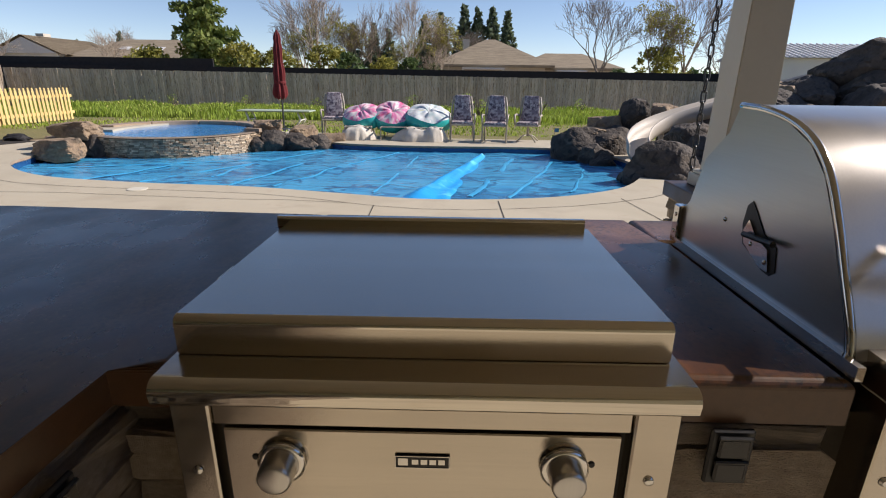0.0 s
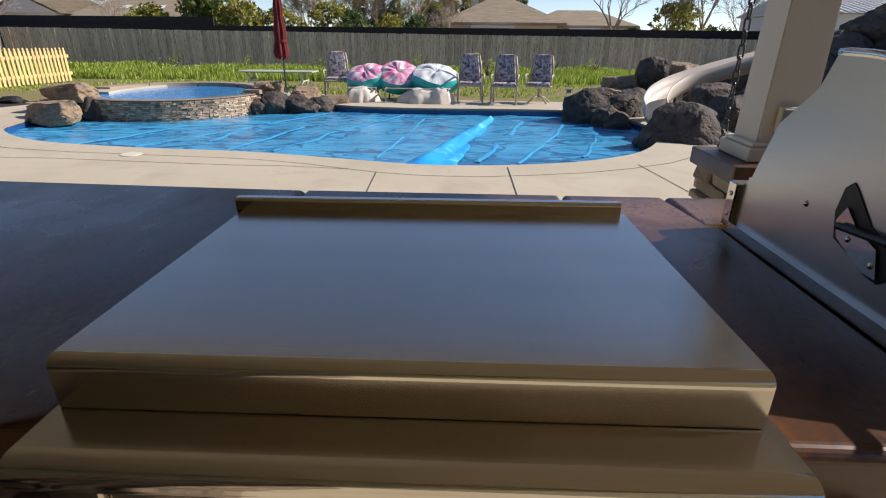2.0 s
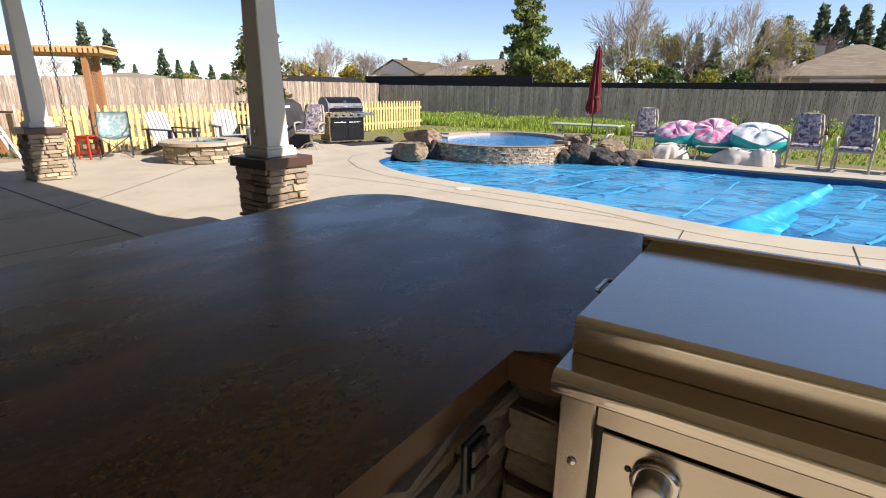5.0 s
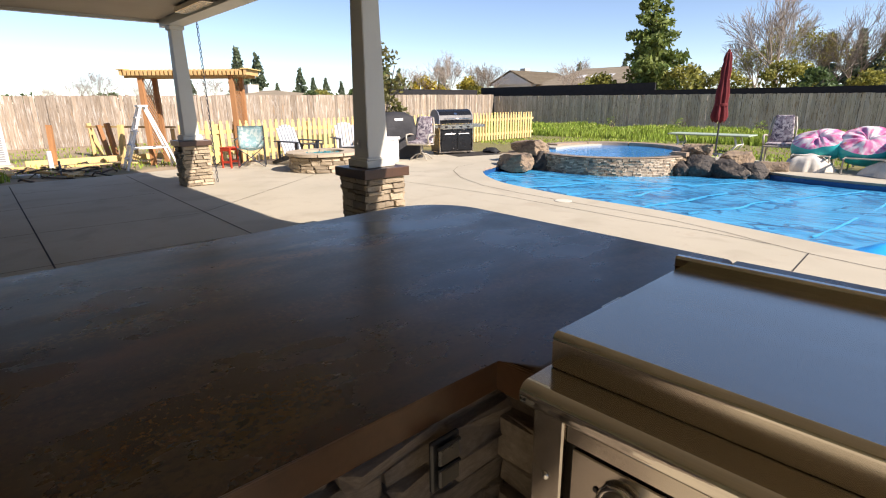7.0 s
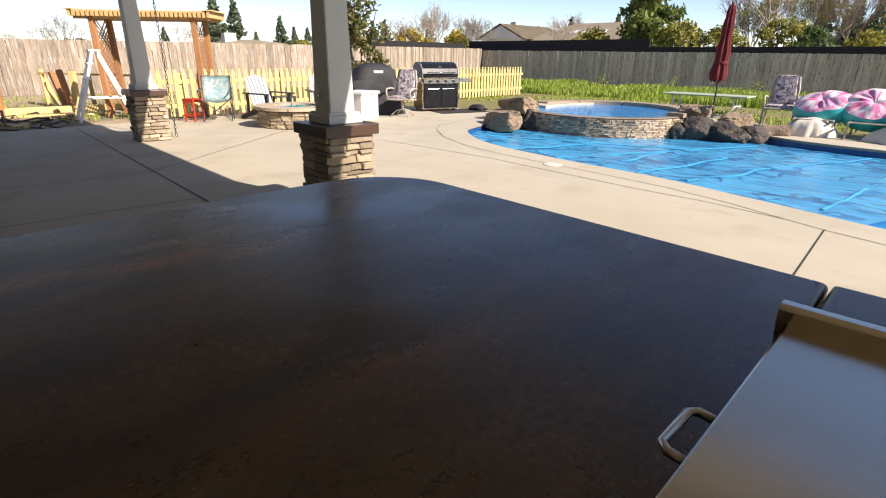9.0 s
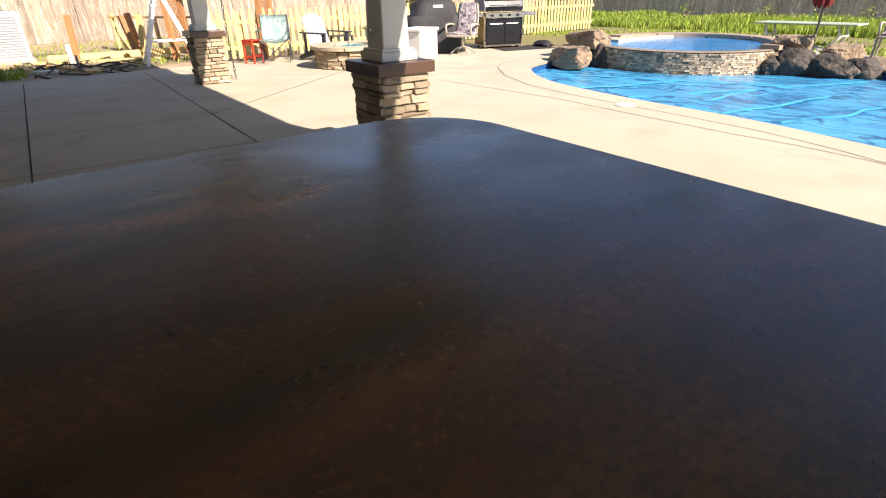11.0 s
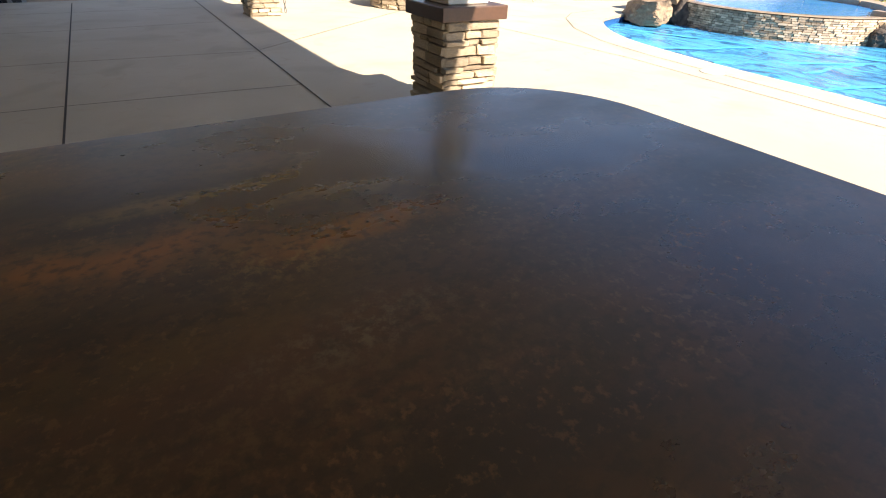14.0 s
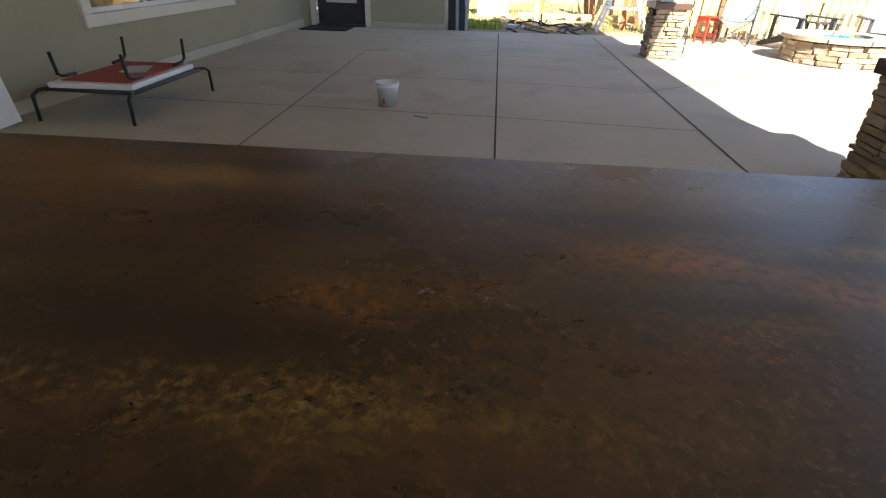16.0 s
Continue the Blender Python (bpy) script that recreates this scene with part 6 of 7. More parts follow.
def camp_chair():
    e = thing("camp_chair", pose(-10.9, 5.0, 0, 0, 0, 62), "folding camp chair with an aqua patterned canvas back", "chair")
    def cloth(name, q, label):
        bm = bmesh.new()
        n = 8
        g = [[None] * (n + 1) for _ in range(n + 1)]
        a, b, c, d = (Vector(p) for p in q)
        for i in range(n + 1):
            for j in range(n + 1):
                u, v = i / n, j / n
                p = (a * (1 - u) + b * u) * (1 - v) + (d * (1 - u) + c * u) * v
                nrm = (b - a).cross(d - a).normalized()
                g[i][j] = bm.verts.new(p - nrm * 0.07 * math.sin(math.pi * u) * math.sin(math.pi * v))
        for i in range(n):
            for j in range(n):
                bm.faces.new((g[i][j], g[i + 1][j], g[i + 1][j + 1], g[i][j + 1]))
        bmesh.ops.solidify(bm, geom=list(bm.faces), thickness=0.008)
        part(name, bm, M_AQUA, e, label, True)
    cloth("backrest", [(-0.27, 0.22, 0.40), (0.27, 0.22, 0.40), (0.27, 0.30, 0.88), (-0.27, 0.30, 0.88)], "aqua canvas back")
    cloth("seat", [(-0.27, -0.25, 0.44), (0.27, -0.25, 0.44), (0.27, 0.22, 0.40), (-0.27, 0.22, 0.40)], "dark canvas seat")
    for s in (-1, 1):
        part("back_post", tubed([(s * 0.27, 0.22, 0.0), (s * 0.27, 0.30, 0.88)], 0.011, 6), M_DARKGREY, e)
        part("cross_leg", tubed([(s * 0.27, -0.27, 0.02), (-s * 0.27, -0.25, 0.44)], 0.010, 6), M_DARKGREY, e)
        part("cross_leg", tubed([(s * 0.27, -0.27, 0.02), (s * 0.27, 0.22, 0.40)], 0.010, 6), M_DARKGREY, e)
        part("cross_leg", tubed([(s * 0.27, 0.24, 0.02), (s * 0.27, -0.25, 0.44)], 0.010, 6), M_DARKGREY, e)
        part("arm", tubed([(s * 0.3, -0.28, 0.60), (s * 0.28, 0.26, 0.62)], 0.016, 6), M_DARKGREY, e)
        part("arm_post", tubed([(s * 0.28, -0.25, 0.44), (s * 0.3, -0.27, 0.60)], 0.010, 6), M_DARKGREY, e)


camp_chair()


def adirondack(m):
    e = thing("adirondack_chair", m, "adirondack chair with pale slats and dark arms", "chair", "adirondack chairs")
    for k in range(6):
        h = 0.92 - 0.012 * (k - 2.5) ** 2
        bm = boxed(-0.25 + k * 0.085, -0.175 + k * 0.085, -0.012, 0.012, 0.0, h - 0.18, bevel=0.006)
        part("back_slat", bm, M_GREYWOOD, e).matrix_basis = pose(0, 0.16, 0.2, -22)
    for k in range(6):
        part("seat_slat", boxed(-0.26, 0.26, -0.36 + k * 0.09, -0.28 + k * 0.09, 0.335 - k * 0.022, 0.355 - k * 0.022), M_GREYWOOD, e)
    for s in (-1, 1):
        part("arm", boxed(s * 0.33 - 0.06, s * 0.33 + 0.06, -0.42, 0.35, 0.52, 0.545, bevel=0.008), M_DARKGREY, e)
        part("front_leg", boxed(s * 0.29 - 0.02, s * 0.29 + 0.02, -0.38, -0.29, 0, 0.52), M_DARKGREY, e)
        bm = side_prism(bmesh.new(), [(-0.36, 0.22), (-0.36, 0.34), (0.18, 0.20), (0.62, 0.05), (0.62, 0.0), (0.52, 0.0)], s * 0.255 - 0.015, s * 0.255 + 0.015)
        part("side_rail", bm, M_DARKGREY, e)
        part("arm_support", boxed(s * 0.29 - 0.015, s * 0.29 + 0.015, 0.27, 0.33, 0.1, 0.52), M_DARKGREY, e)
    return e


adirondack(pose(*porch(-10.82, 5.74), 0, 0, 0, 100))
adirondack(pose(-10.6, 7.35, 0, 0, 0, 70))
stool = thing("side_table", pose(-11.0, 6.55, 0), "small dark slatted side table between the chairs", "table")
for k in range(4):
    part("top_slat", boxed(-0.2, 0.2, -0.2 + k * 0.1, -0.11 + k * 0.1, 0.40, 0.42), M_DARKGREY, stool)
for sx in (-1, 1):
    for sy in (-1, 1):
        part("leg", boxed(sx * 0.17 - 0.02, sx * 0.17 + 0.02, sy * 0.17 - 0.02, sy * 0.17 + 0.02, 0, 0.40), M_DARKGREY, stool)

box_e = thing("storage_box", pose(-9.35, 7.42, 0, 0, 0, 20), "white plastic storage box with a lid", "storage box")
part("body", boxed(-0.26, 0.26, -0.33, 0.33, 0, 0.52, bevel=0.02, seg=2), M_WHITE, box_e)
part("lid", boxed(-0.29, 0.29, -0.36, 0.36, 0.521, 0.585, bevel=0.02, seg=2), M_WHITE, box_e)


def covered_grill():
    e = thing("covered_grill", pose(*porch(-10.25, 8.12), 0, 0, 0, 72) @ Matrix.Diagonal((1.1, 1.1, 1.06, 1)), "barbecue under a fitted black cover with a pale mark", "covered grill")
    bm = bmesh.new()
    prof = [(0.33, 0.0), (0.32, 0.5), (0.30, 0.72), (0.30, 0.74), (0.27, 0.95), (0.16, 1.06), (0.0, 1.08)]
    rings = []
    for r, z in prof:
        ring = []
        for k in range(32):
            a = 2 * math.pi * k / 32
            sx = (abs(math.cos(a)) ** 0.45) * math.copysign(1, math.cos(a))
            sy = (abs(math.sin(a)) ** 0.45) * math.copysign(1, math.sin(a))
            wide = 0.62 if z < 0.73 else 0.45
            ring.append(bm.verts.new((wide * sx * (1 if r > 0 else 0.0) * (1 + 0.03 * noise.noise((a * 2, z * 3, 1))) * (r / 0.3 if z > 0.9 else 1), r * sy * (1 + 0.06 * noise.noise((a * 3, z * 4, 5))), z)))
        rings.append(ring)
    for a, b in zip(rings, rings[1:]):
        for k in range(32):
            bm.faces.new((a[k], a[(k + 1) % 32], b[(k + 1) % 32], b[k]))
    bmesh.ops.remove_doubles(bm, verts=bm.verts, dist=0.0005)
    part("cover", bm, M_COVER, e, "", True)
    part("mark", boxed(-0.1, 0.1, -0.302, -0.296, 0.88, 0.93), M_WHITE, e, "pale printed mark").matrix_basis = pose(0, 0.02, 0)


covered_grill()


def black_grill():
    e = thing("gas_grill", pose(*porch(-10.08, 9.93), 0, 0, 0, 72) @ Matrix.Diagonal((1.2, 1.05, 1.0, 1)), "black gas barbecue with steel trim and side shelves on a mat", "grill")
    body = part("cabinet", boxed(-0.40, 0.40, -0.27, 0.27, 0.08, 0.72, bevel=0.01), M_DARKSTEEL, e)
    for s in (-1, 1):
        d = part("door", boxed(s * 0.2 - 0.175, s * 0.2 + 0.175, -0.285, -0.272, 0.12, 0.60, bevel=0.006), M_DARKSTEEL, body)
        part("handle", tubed([(s * 0.02 + s * 0.02, -0.305, 0.54), (s * 0.30, -0.305, 0.54)], 0.01, 8), M_CHROME, d)
        part("edge_trim", boxed(s * 0.405 - 0.012, s * 0.405 + 0.012, -0.29, -0.26, 0.08, 0.72), M_STEEL, body)
        sh = part("side_shelf", boxed(min(s * 0.41, s * 0.72), max(s * 0.41, s * 0.72), -0.25, 0.22, 0.74, 0.775, bevel=0.006), M_STEEL, e)
        part("shelf_front", boxed(min(s * 0.41, s * 0.72), max(s * 0.41, s * 0.72), -0.27, -0.252, 0.70, 0.775), M_STEEL, sh)
    part("control_panel", boxed(-0.42, 0.42, -0.33, -0.2, 0.66, 0.79, bevel=0.012), M_STEEL, e, "steel control panel")
    for x in (-0.27, -0.09, 0.09, 0.27):
        part("knob", lathe(bmesh.new(), [(0.03, 0), (0.026, 0.03), (0.0, 0.032)], 16), M_BLACK, e).matrix_basis = pose(x, -0.33, 0.725, 90)
    prof = [(-0.26, 0.80), (-0.27, 0.90), (-0.24, 1.02), (-0.15, 1.12), (0.0, 1.17), (0.15, 1.15), (0.25, 1.05), (0.27, 0.80)]
    lid = part("lid", side_prism(bmesh.new(), prof, -0.40, 0.40), M_DARKSTEEL, e, "domed black lid")
    part("lid_end", side_prism(bmesh.new(), [(y * 1.03, z + 0.006) for y, z in prof], -0.415, -0.40), M_GREYBED, lid)
    part("lid_end", side_prism(bmesh.new(), [(y * 1.03, z + 0.006) for y, z in prof], 0.40, 0.415), M_GREYBED, lid)
    part("handle", tubed([(-0.32, -0.32, 0.93), (0.32, -0.32, 0.93)], 0.014, 10), M_CHROME, lid, "", True)
    part("thermometer", lathe(bmesh.new(), [(0.0, 0.012), (0.035, 0.01), (0.04, 0)], 20), M_CHROME, lid).matrix_basis = pose(0, -0.22, 1.055, 55)
    for sx in (-1, 1):
        for sy in (-1, 1):
            part("castor", lathe(bmesh.new(), [(0.0, -0.02), (0.038, -0.02), (0.04, 0), (0.038, 0.02), (0.0, 0.02)], 14), M_BLACK, e).matrix_basis = pose(sx * 0.34, sy * 0.2, 0.04, 90)
    part("bottom_shelf", boxed(-0.41, 0.41, -0.28, 0.28, 0.05, 0.079), M_STEEL, e)


black_grill()
solid("grill_mat", boxed(-0.6, 0.75, -0.45, 0.5, 0, 0.006), M_MAT, "black mat on the deck under the gas grill", "mat", m=pose(*porch(-9.5, 10.1), 0.001, 0, 0, 72))
solid("black_bag", rock_mesh(91, 0.3, 0.16, 0.1, 2), M_COVER, "limp black bag lying on the grill mat", "bag", m=pose(*porch(-9.35, 10.75), 0.07))


def patio_chair(m, swivel=False, label="patio chair with a dark floral cushion and taupe frame"):
    e = thing("patio_chair", m, label, "chair", "patio chairs")
    for s in (-1, 1):
        part("back_rail", tubed([(s * 0.24, 0.20, 0.36), (s * 0.24, 0.30, 0.75), (s * 0.20, 0.36, 0.99)], 0.020, 8), M_CHAIRMETAL, e, "", True)
        part("arm", tubed([(s * 0.27, 0.25, 0.58), (s * 0.29, 0.0, 0.61), (s * 0.29, -0.22, 0.60), (s * 0.28, -0.27, 0.54), (s * 0.27, -0.24, 0.40)], 0.022, 8), M_CHAIRMETAL, e, "", True)
        part("seat_rail", tubed([(s * 0.25, -0.26, 0.38), (s * 0.25, 0.22, 0.35)], 0.014, 8), M_CHAIRMETAL, e)
        if not swivel:
            part("front_leg", tubed([(s * 0.27, -0.24, 0.40), (s * 0.27, -0.25, 0.0)], 0.020, 8), M_CHAIRMETAL, e)
            part("rear_leg", tubed([(s * 0.25, 0.20, 0.38), (s * 0.26, 0.28, 0.0)], 0.020, 8), M_CHAIRMETAL, e)
    part("front_bar", tubed([(-0.26, -0.26, 0.38), (0.26, -0.26, 0.38)], 0.022, 8), M_CHAIRMETAL, e)
    part("top_bar", tubed([(-0.20, 0.36, 0.99), (-0.1, 0.375, 1.01), (0.1, 0.375, 1.01), (0.20, 0.36, 0.99)], 0.014, 8), M_CHAIRMETAL, e)
    if swivel:
        part("swivel_post", tubed([(0, 0, 0.12), (0, 0, 0.36)], 0.03, 12), M_CHAIRMETAL, e)
        for a in (45, 135, 225, 315):
            c, s = math.cos(radians(a)), math.sin(radians(a))
            part("foot", tubed([(0, 0, 0.16), (0.16 * c, 0.16 * s, 0.12), (0.3 * c, 0.3 * s, 0.01)], 0.016, 8), M_CHAIRMETAL, e, "", True)
    part("seat_cushion", boxed(-0.24, 0.24, -0.26, 0.22, 0.385, 0.45, bevel=0.025, seg=3), M_FLORAL, e, "floral seat pad")
    bm = boxed(-0.23, 0.23, -0.035, 0.035, 0.0, 0.62, bevel=0.03, seg=3)
    for v in bm.verts:
        if v.co.z > 0.55:
            v.co.x *= 0.74
    part("back_cushion", bm, M_FLORAL, e, "tall floral back cushion", True).matrix_basis = pose(0, 0.20, 0.42, -14)
    return e


patio_chair(pose(*porch(-3.12, 13.2), 0.0, 0, 0, 8), label="patio chair with a faded floral cushion beside the spa rocks")
patio_chair(pose(0.42, 12.25, 0, 0, 0, 0))
patio_chair(pose(1.17, 12.05, 0, 0, 0, -8))
patio_chair(pose(1.95, 12.25, 0, 0, 0, -16), True, "swivel patio chair with a dark floral cushion")
patio_chair(pose(*porch(-9.5, 8.35), 0, 0, 0, 28), True, "swivel patio chair with a floral cushion beside the grills")


def lounger(x, y, turn, L=1.5):
    e = thing("sun_lounger", pose(x, y, 0, 0, 0, turn), "low sun lounger with a folded cream cushion", "lounger", "sun loungers")
    for s in (-1, 1):
        part("side_rail", tubed([(s * 0.3, -0.75, 0.28), (s * 0.3, 0.75, 0.30)], 0.018, 8), M_CHAIRMETAL, e)
        for yy in (-0.65, 0.0, 0.65):
            part("leg", tubed([(s * 0.3, yy, 0.28), (s * 0.31, yy, 0.0)], 0.015, 8), M_CHAIRMETAL, e)
    for k in range(7):
        part("slat", boxed(-0.29, 0.29, -0.7 + k * 0.22, -0.6 + k * 0.22, 0.285, 0.3), M_CHAIRMETAL, e)
    return e


for x, y, t in ((-2.05, 12.75, 6), (-1.15, 12.7, 0), (-0.3, 12.65, -5)):
    lounger(x, y, t)


def bean_bag(x, y, r, material, seed, label, tilt, turn):
    """A thick round floor cushion: dyed top drawn in at a knot, plain teal side and underside."""
    e = thing("bean_bag", pose(x, y, 0.60, tilt, 0, turn), label, "bean bag", "bean bags")
    off = Vector((seed * 1.7, seed * 0.9, 0))
    rnd = random.Random(seed)
    rays = sorted(rnd.uniform(0, 2 * math.pi) for _ in range(6))
    n, k = 84, 20

    def outline(a):
        return r * (1 + 0.09 * noise.noise(Vector((math.cos(a), math.sin(a), 0)) * 1.4 + off))

    def pleat(a, f):
        near = min(abs(math.remainder(a - q - 0.5 * f * math.sin(q * 3), 2 * math.pi)) for q in rays)
        return math.exp(-(near / 0.13) ** 2)

    def seam(a):
        return 0.035 * noise.noise(Vector((math.cos(a) * 2.2, math.sin(a) * 2.2, 4)) + off)

    top, base = bmesh.new(), bmesh.new()
    for bm, lower in ((top, False), (base, True)):
        rings = []
        for i in range(k + 1):
            f = i / k
            ring = []
            for j in range(n):
                a = 2 * math.pi * j / n
                R = outline(a)
                if not lower:
                    rad = R * f * 0.95
                    z = 0.085 * (1 - f ** 2.6) - 0.07 * math.exp(-(f / 0.17) ** 2) - 0.026 * pleat(a, f) * math.sin(math.pi * f) ** 0.7 + 0.055 * noise.noise(Vector((math.cos(a) * rad * 4, math.sin(a) * rad * 4, 0)) + off) * math.sin(math.pi * f) + seam(a) * f
                else:
                    bulge = math.sin(math.pi * min(1, f * 1.25)) if f < 0.8 else 0
                    rad = R * (0.95 + 0.10 * bulge) if f < 0.7 else R * 1.0 * (1 - ((f - 0.7) / 0.3) ** 2 * 0.999)
                    z = seam(a) - 0.27 * min(1, f / 0.7) ** 1.1 - 0.012 * pleat(a, 1) * bulge
                ring.append(bm.verts.new((rad * math.cos(a), rad * math.sin(a) * 0.9, z)))
            rings.append(ring)
        for p, q in zip(rings, rings[1:]):
            for j in range(n):
                bm.faces.new((p[j], p[(j + 1) % n], q[(j + 1) % n], q[j]))
        bmesh.ops.remove_doubles(bm, verts=bm.verts, dist=0.0005)
        bmesh.ops.recalc_face_normals(bm, faces=bm.faces)
    part("top", top, material, e, "tie-dyed top", True)
    part("base", base, M_TEAL, e, "teal underside", True)


bean_bag(-1.98, 12.62, 0.47, M_TIEDYE, 2, "pink and white tie-dyed bean bag heaped on a lounger", 26, -14)
bean_bag(-1.22, 12.55, 0.47, M_TIEDYE, 7, "pink and red tie-dyed bean bag heaped on a lounger", 37, 4)
bean_bag(-0.36, 12.55, 0.54, M_TIEDYE2, 12, "white and mint tie-dyed bean bag heaped on a lounger", 25, 16)


def draped(x, y, rx, ry, h, seed, turn, lean):
    """A slack cushion hanging over a lounger's end down to the deck."""
    bm = bmesh.new()
    n, k = 64, 18
    rings = []
    for i in range(k + 1):
        f = i / k
        ring = []
        for j in range(n):
            a = 2 * math.pi * j / n
            c, s = math.cos(a), math.sin(a)
            fold = noise.noise((c * 2.6 + seed, s * 2.6, f * 0.7))
            rad = f ** 0.8 * (1 + 0.30 * fold * f + 0.06 * noise.noise((c * 6, s * 6, f * 4 + seed)))
            z = h * max(0, 1 - f ** 2.4) ** 0.75 * (1 + 0.12 * noise.noise((c * rad * 2, s * rad * 2, seed))) + lean * c * rad * (1 - f)
            ring.append(bm.verts.new((rx * rad * c, ry * rad * s, max(0.0, z))))
        rings.append(ring)
    for a, b in zip(rings, rings[1:]):
        for j in range(n):
            bm.faces.new((a[j], b[j], b[(j + 1) % n], a[(j + 1) % n]))
    bmesh.ops.remove_doubles(bm, verts=bm.verts, dist=0.0005)
    bmesh.ops.recalc_face_normals(bm, faces=bm.faces)
    solid("lounge_cushion", bm, M_CREAM, "slack cream lounge cushion hanging down below the bean bags", "cushion", "lounge cushions", m=pose(x, y, 0.003, 0, 0, turn), smooth=True)


draped(-2.02, 12.15, 0.42, 0.32, 0.31, 3, 6, 0.0)
draped(-0.62, 12.08, 0.56, 0.32, 0.29, 9, -8, -0.04)
draped(-0.22, 12.0, 0.30, 0.24, 0.33, 15, 20, 0.0)


def low_table():
    e = thing("garden_table", pose(-4.95, 15.4, -0.02), "long low pale green garden table", "table")
    part("top", boxed(-1.05, 1.05, -0.36, 0.36, 0.43, 0.47, bevel=0.012), M_TABLE, e)
    for x in (-0.75, 0.75):
        for s in (-1, 1):
            part("leg", tubed([(x - 0.15, s * 0.28, 0), (x, s * 0.26, 0.2), (x - 0.08, s * 0.24, 0.43)], 0.03, 8), M_WHITE, e, "", True)
        part("brace", tubed([(x - 0.02, -0.26, 0.2), (x - 0.02, 0.26, 0.2)], 0.02, 8), M_WHITE, e)


low_table()


def umbrella():
    e = thing("garden_umbrella", pose(-4.35, 14.1, -0.02), "closed maroon garden umbrella on a dark pole", "umbrella")
    part("pole", tubed([(0, 0, 0), (0, 0, 2.5)], 0.022, 10), M_DARKGREY, e)
    bm = bmesh.new()
    n = 40
    rings = []
    for i in range(22):
        t = i / 21
        z = 0.86 + t * 1.62
        base = 0.085 * (1 - t) ** 1.2 + 0.075 + 0.012 * math.sin(t * 19)
        if t > 0.88:
            base = 0.095 - (t - 0.88) * 0.35
        if t < 0.04:
            base *= 0.92
        ring = []
        for k in range(n):
            a = 2 * math.pi * k / n
            r = base * (1 + 0.24 * math.sin(8 * a + 2.4 * t) + 0.10 * noise.noise((3 * math.cos(a), 3 * math.sin(a), t * 5)))
            ring.append(bm.verts.new((r * math.cos(a) - 0.03 * (1 - t), r * math.sin(a), z + 0.05 * math.sin(8 * a) * (1 - t) ** 6)))
        rings.append(ring)
    for a, b in zip(rings, rings[1:]):
        for k in range(n):
            bm.faces.new((a[k], a[(k + 1) % n], b[(k + 1) % n], b[k]))
    bm.faces.new(rings[-1])
    part("canopy", bm, M_MAROON, e, "folded maroon canopy", True)
    part("strap", lathe(bmesh.new(), [(0.135, 1.22), (0.142, 1.24), (0.14, 1.28), (0.132, 1.29)], 24), M_MAROON, e)
    part("finial", lathe(bmesh.new(), [(0.03, 2.46), (0.04, 2.5), (0.025, 2.54), (0.0, 2.56)], 14), M_MAROON, e, "", True)
    part("base", lathe(bmesh.new(), [(0.0, 0.07), (0.2, 0.06), (0.24, 0.0)], 24), M_DARKGREY, e)


umbrella()
flag = thing("marker_flag", pose(2.75, 13.2, -0.02), "tiny blue marker flag in the lawn", "flag")
part("wire", tubed([(0, 0, 0), (0, 0, 0.25)], 0.004, 6), M_DARKGREY, flag)
part("cloth", boxed(0.002, 0.11, -0.003, 0.003, 0.16, 0.25), M_BLUE, flag)


# ---- distant houses ----
def hip_roof(bm, x0, x1, y0, y1, z0, z1, inset, over=0.0):
    """Hip roof with its ridge along x."""
    lo = [bm.verts.new(p) for p in ((x0, y0, z0), (x1, y0, z0), (x1, y1, z0), (x0, y1, z0))]
    ym = (y0 + y1) / 2
    a, b = bm.verts.new((x0 + inset, ym, z1)), bm.verts.new((x1 - inset, ym, z1))
    bm.faces.new((lo[0], lo[1], b, a))
    bm.faces.new((lo[1], lo[2], b))
    bm.faces.new((lo[2], lo[3], a, b))
    bm.faces.new((lo[3], lo[0], a))
    bm.faces.new(lo[::-1])
    box(bm, x0, x1, y0, y1, z0 - 0.22, z0 - 0.002)
    return bm


def far_house_a():
    e = thing("neighbour_house", pose(0, 0, 0), "single-storey stucco house with a tan tiled hip roof beyond the fence", "house", "neighbour houses")
    part("wall", boxed(-1.2, 8.6, 50.4, 59, -0.03, 2.6), M_FARWALL, e)
    part("wall", boxed(8.6, 15.4, 51.4, 58, -0.03, 2.5), M_FARWALL, e)
    part("roof", hip_roof(bmesh.new(), -1.9, 9.4, 49.8, 60, 2.82, 5.35, 5.2), M_ROOF, e)
    part("roof", hip_roof(bmesh.new(), 6.0, 16.1, 50.8, 58.6, 2.66, 4.1, 3.2), M_ROOF, e)
    part("chimney", boxed(1.0, 1.7, 57, 57.8, 2.8, 5.5), M_FARWALL, e)
    part("awning", boxed(0.9, 4.6, 47.6, 50.3, 2.35, 2.5), M_PALEWALL, e, "pale patio cover")
    for x in (1.0, 4.5):
        part("awning_post", boxed(x - 0.06, x + 0.06, 47.7, 47.8, -0.03, 2.35), M_PALEWALL, e)
    for x in (6.0, 9.5, 12.5):
        w = part("window", boxed(x, x + 1.4, 50.36 if x < 8 else 51.36, 50.42 if x < 8 else 51.42, 1.0, 2.1), M_DARKROOM, e)
    part("awning", boxed(9.6, 12.4, 49.8, 51.3, 2.30, 2.42), M_PALEWALL, e, "pale patio cover")


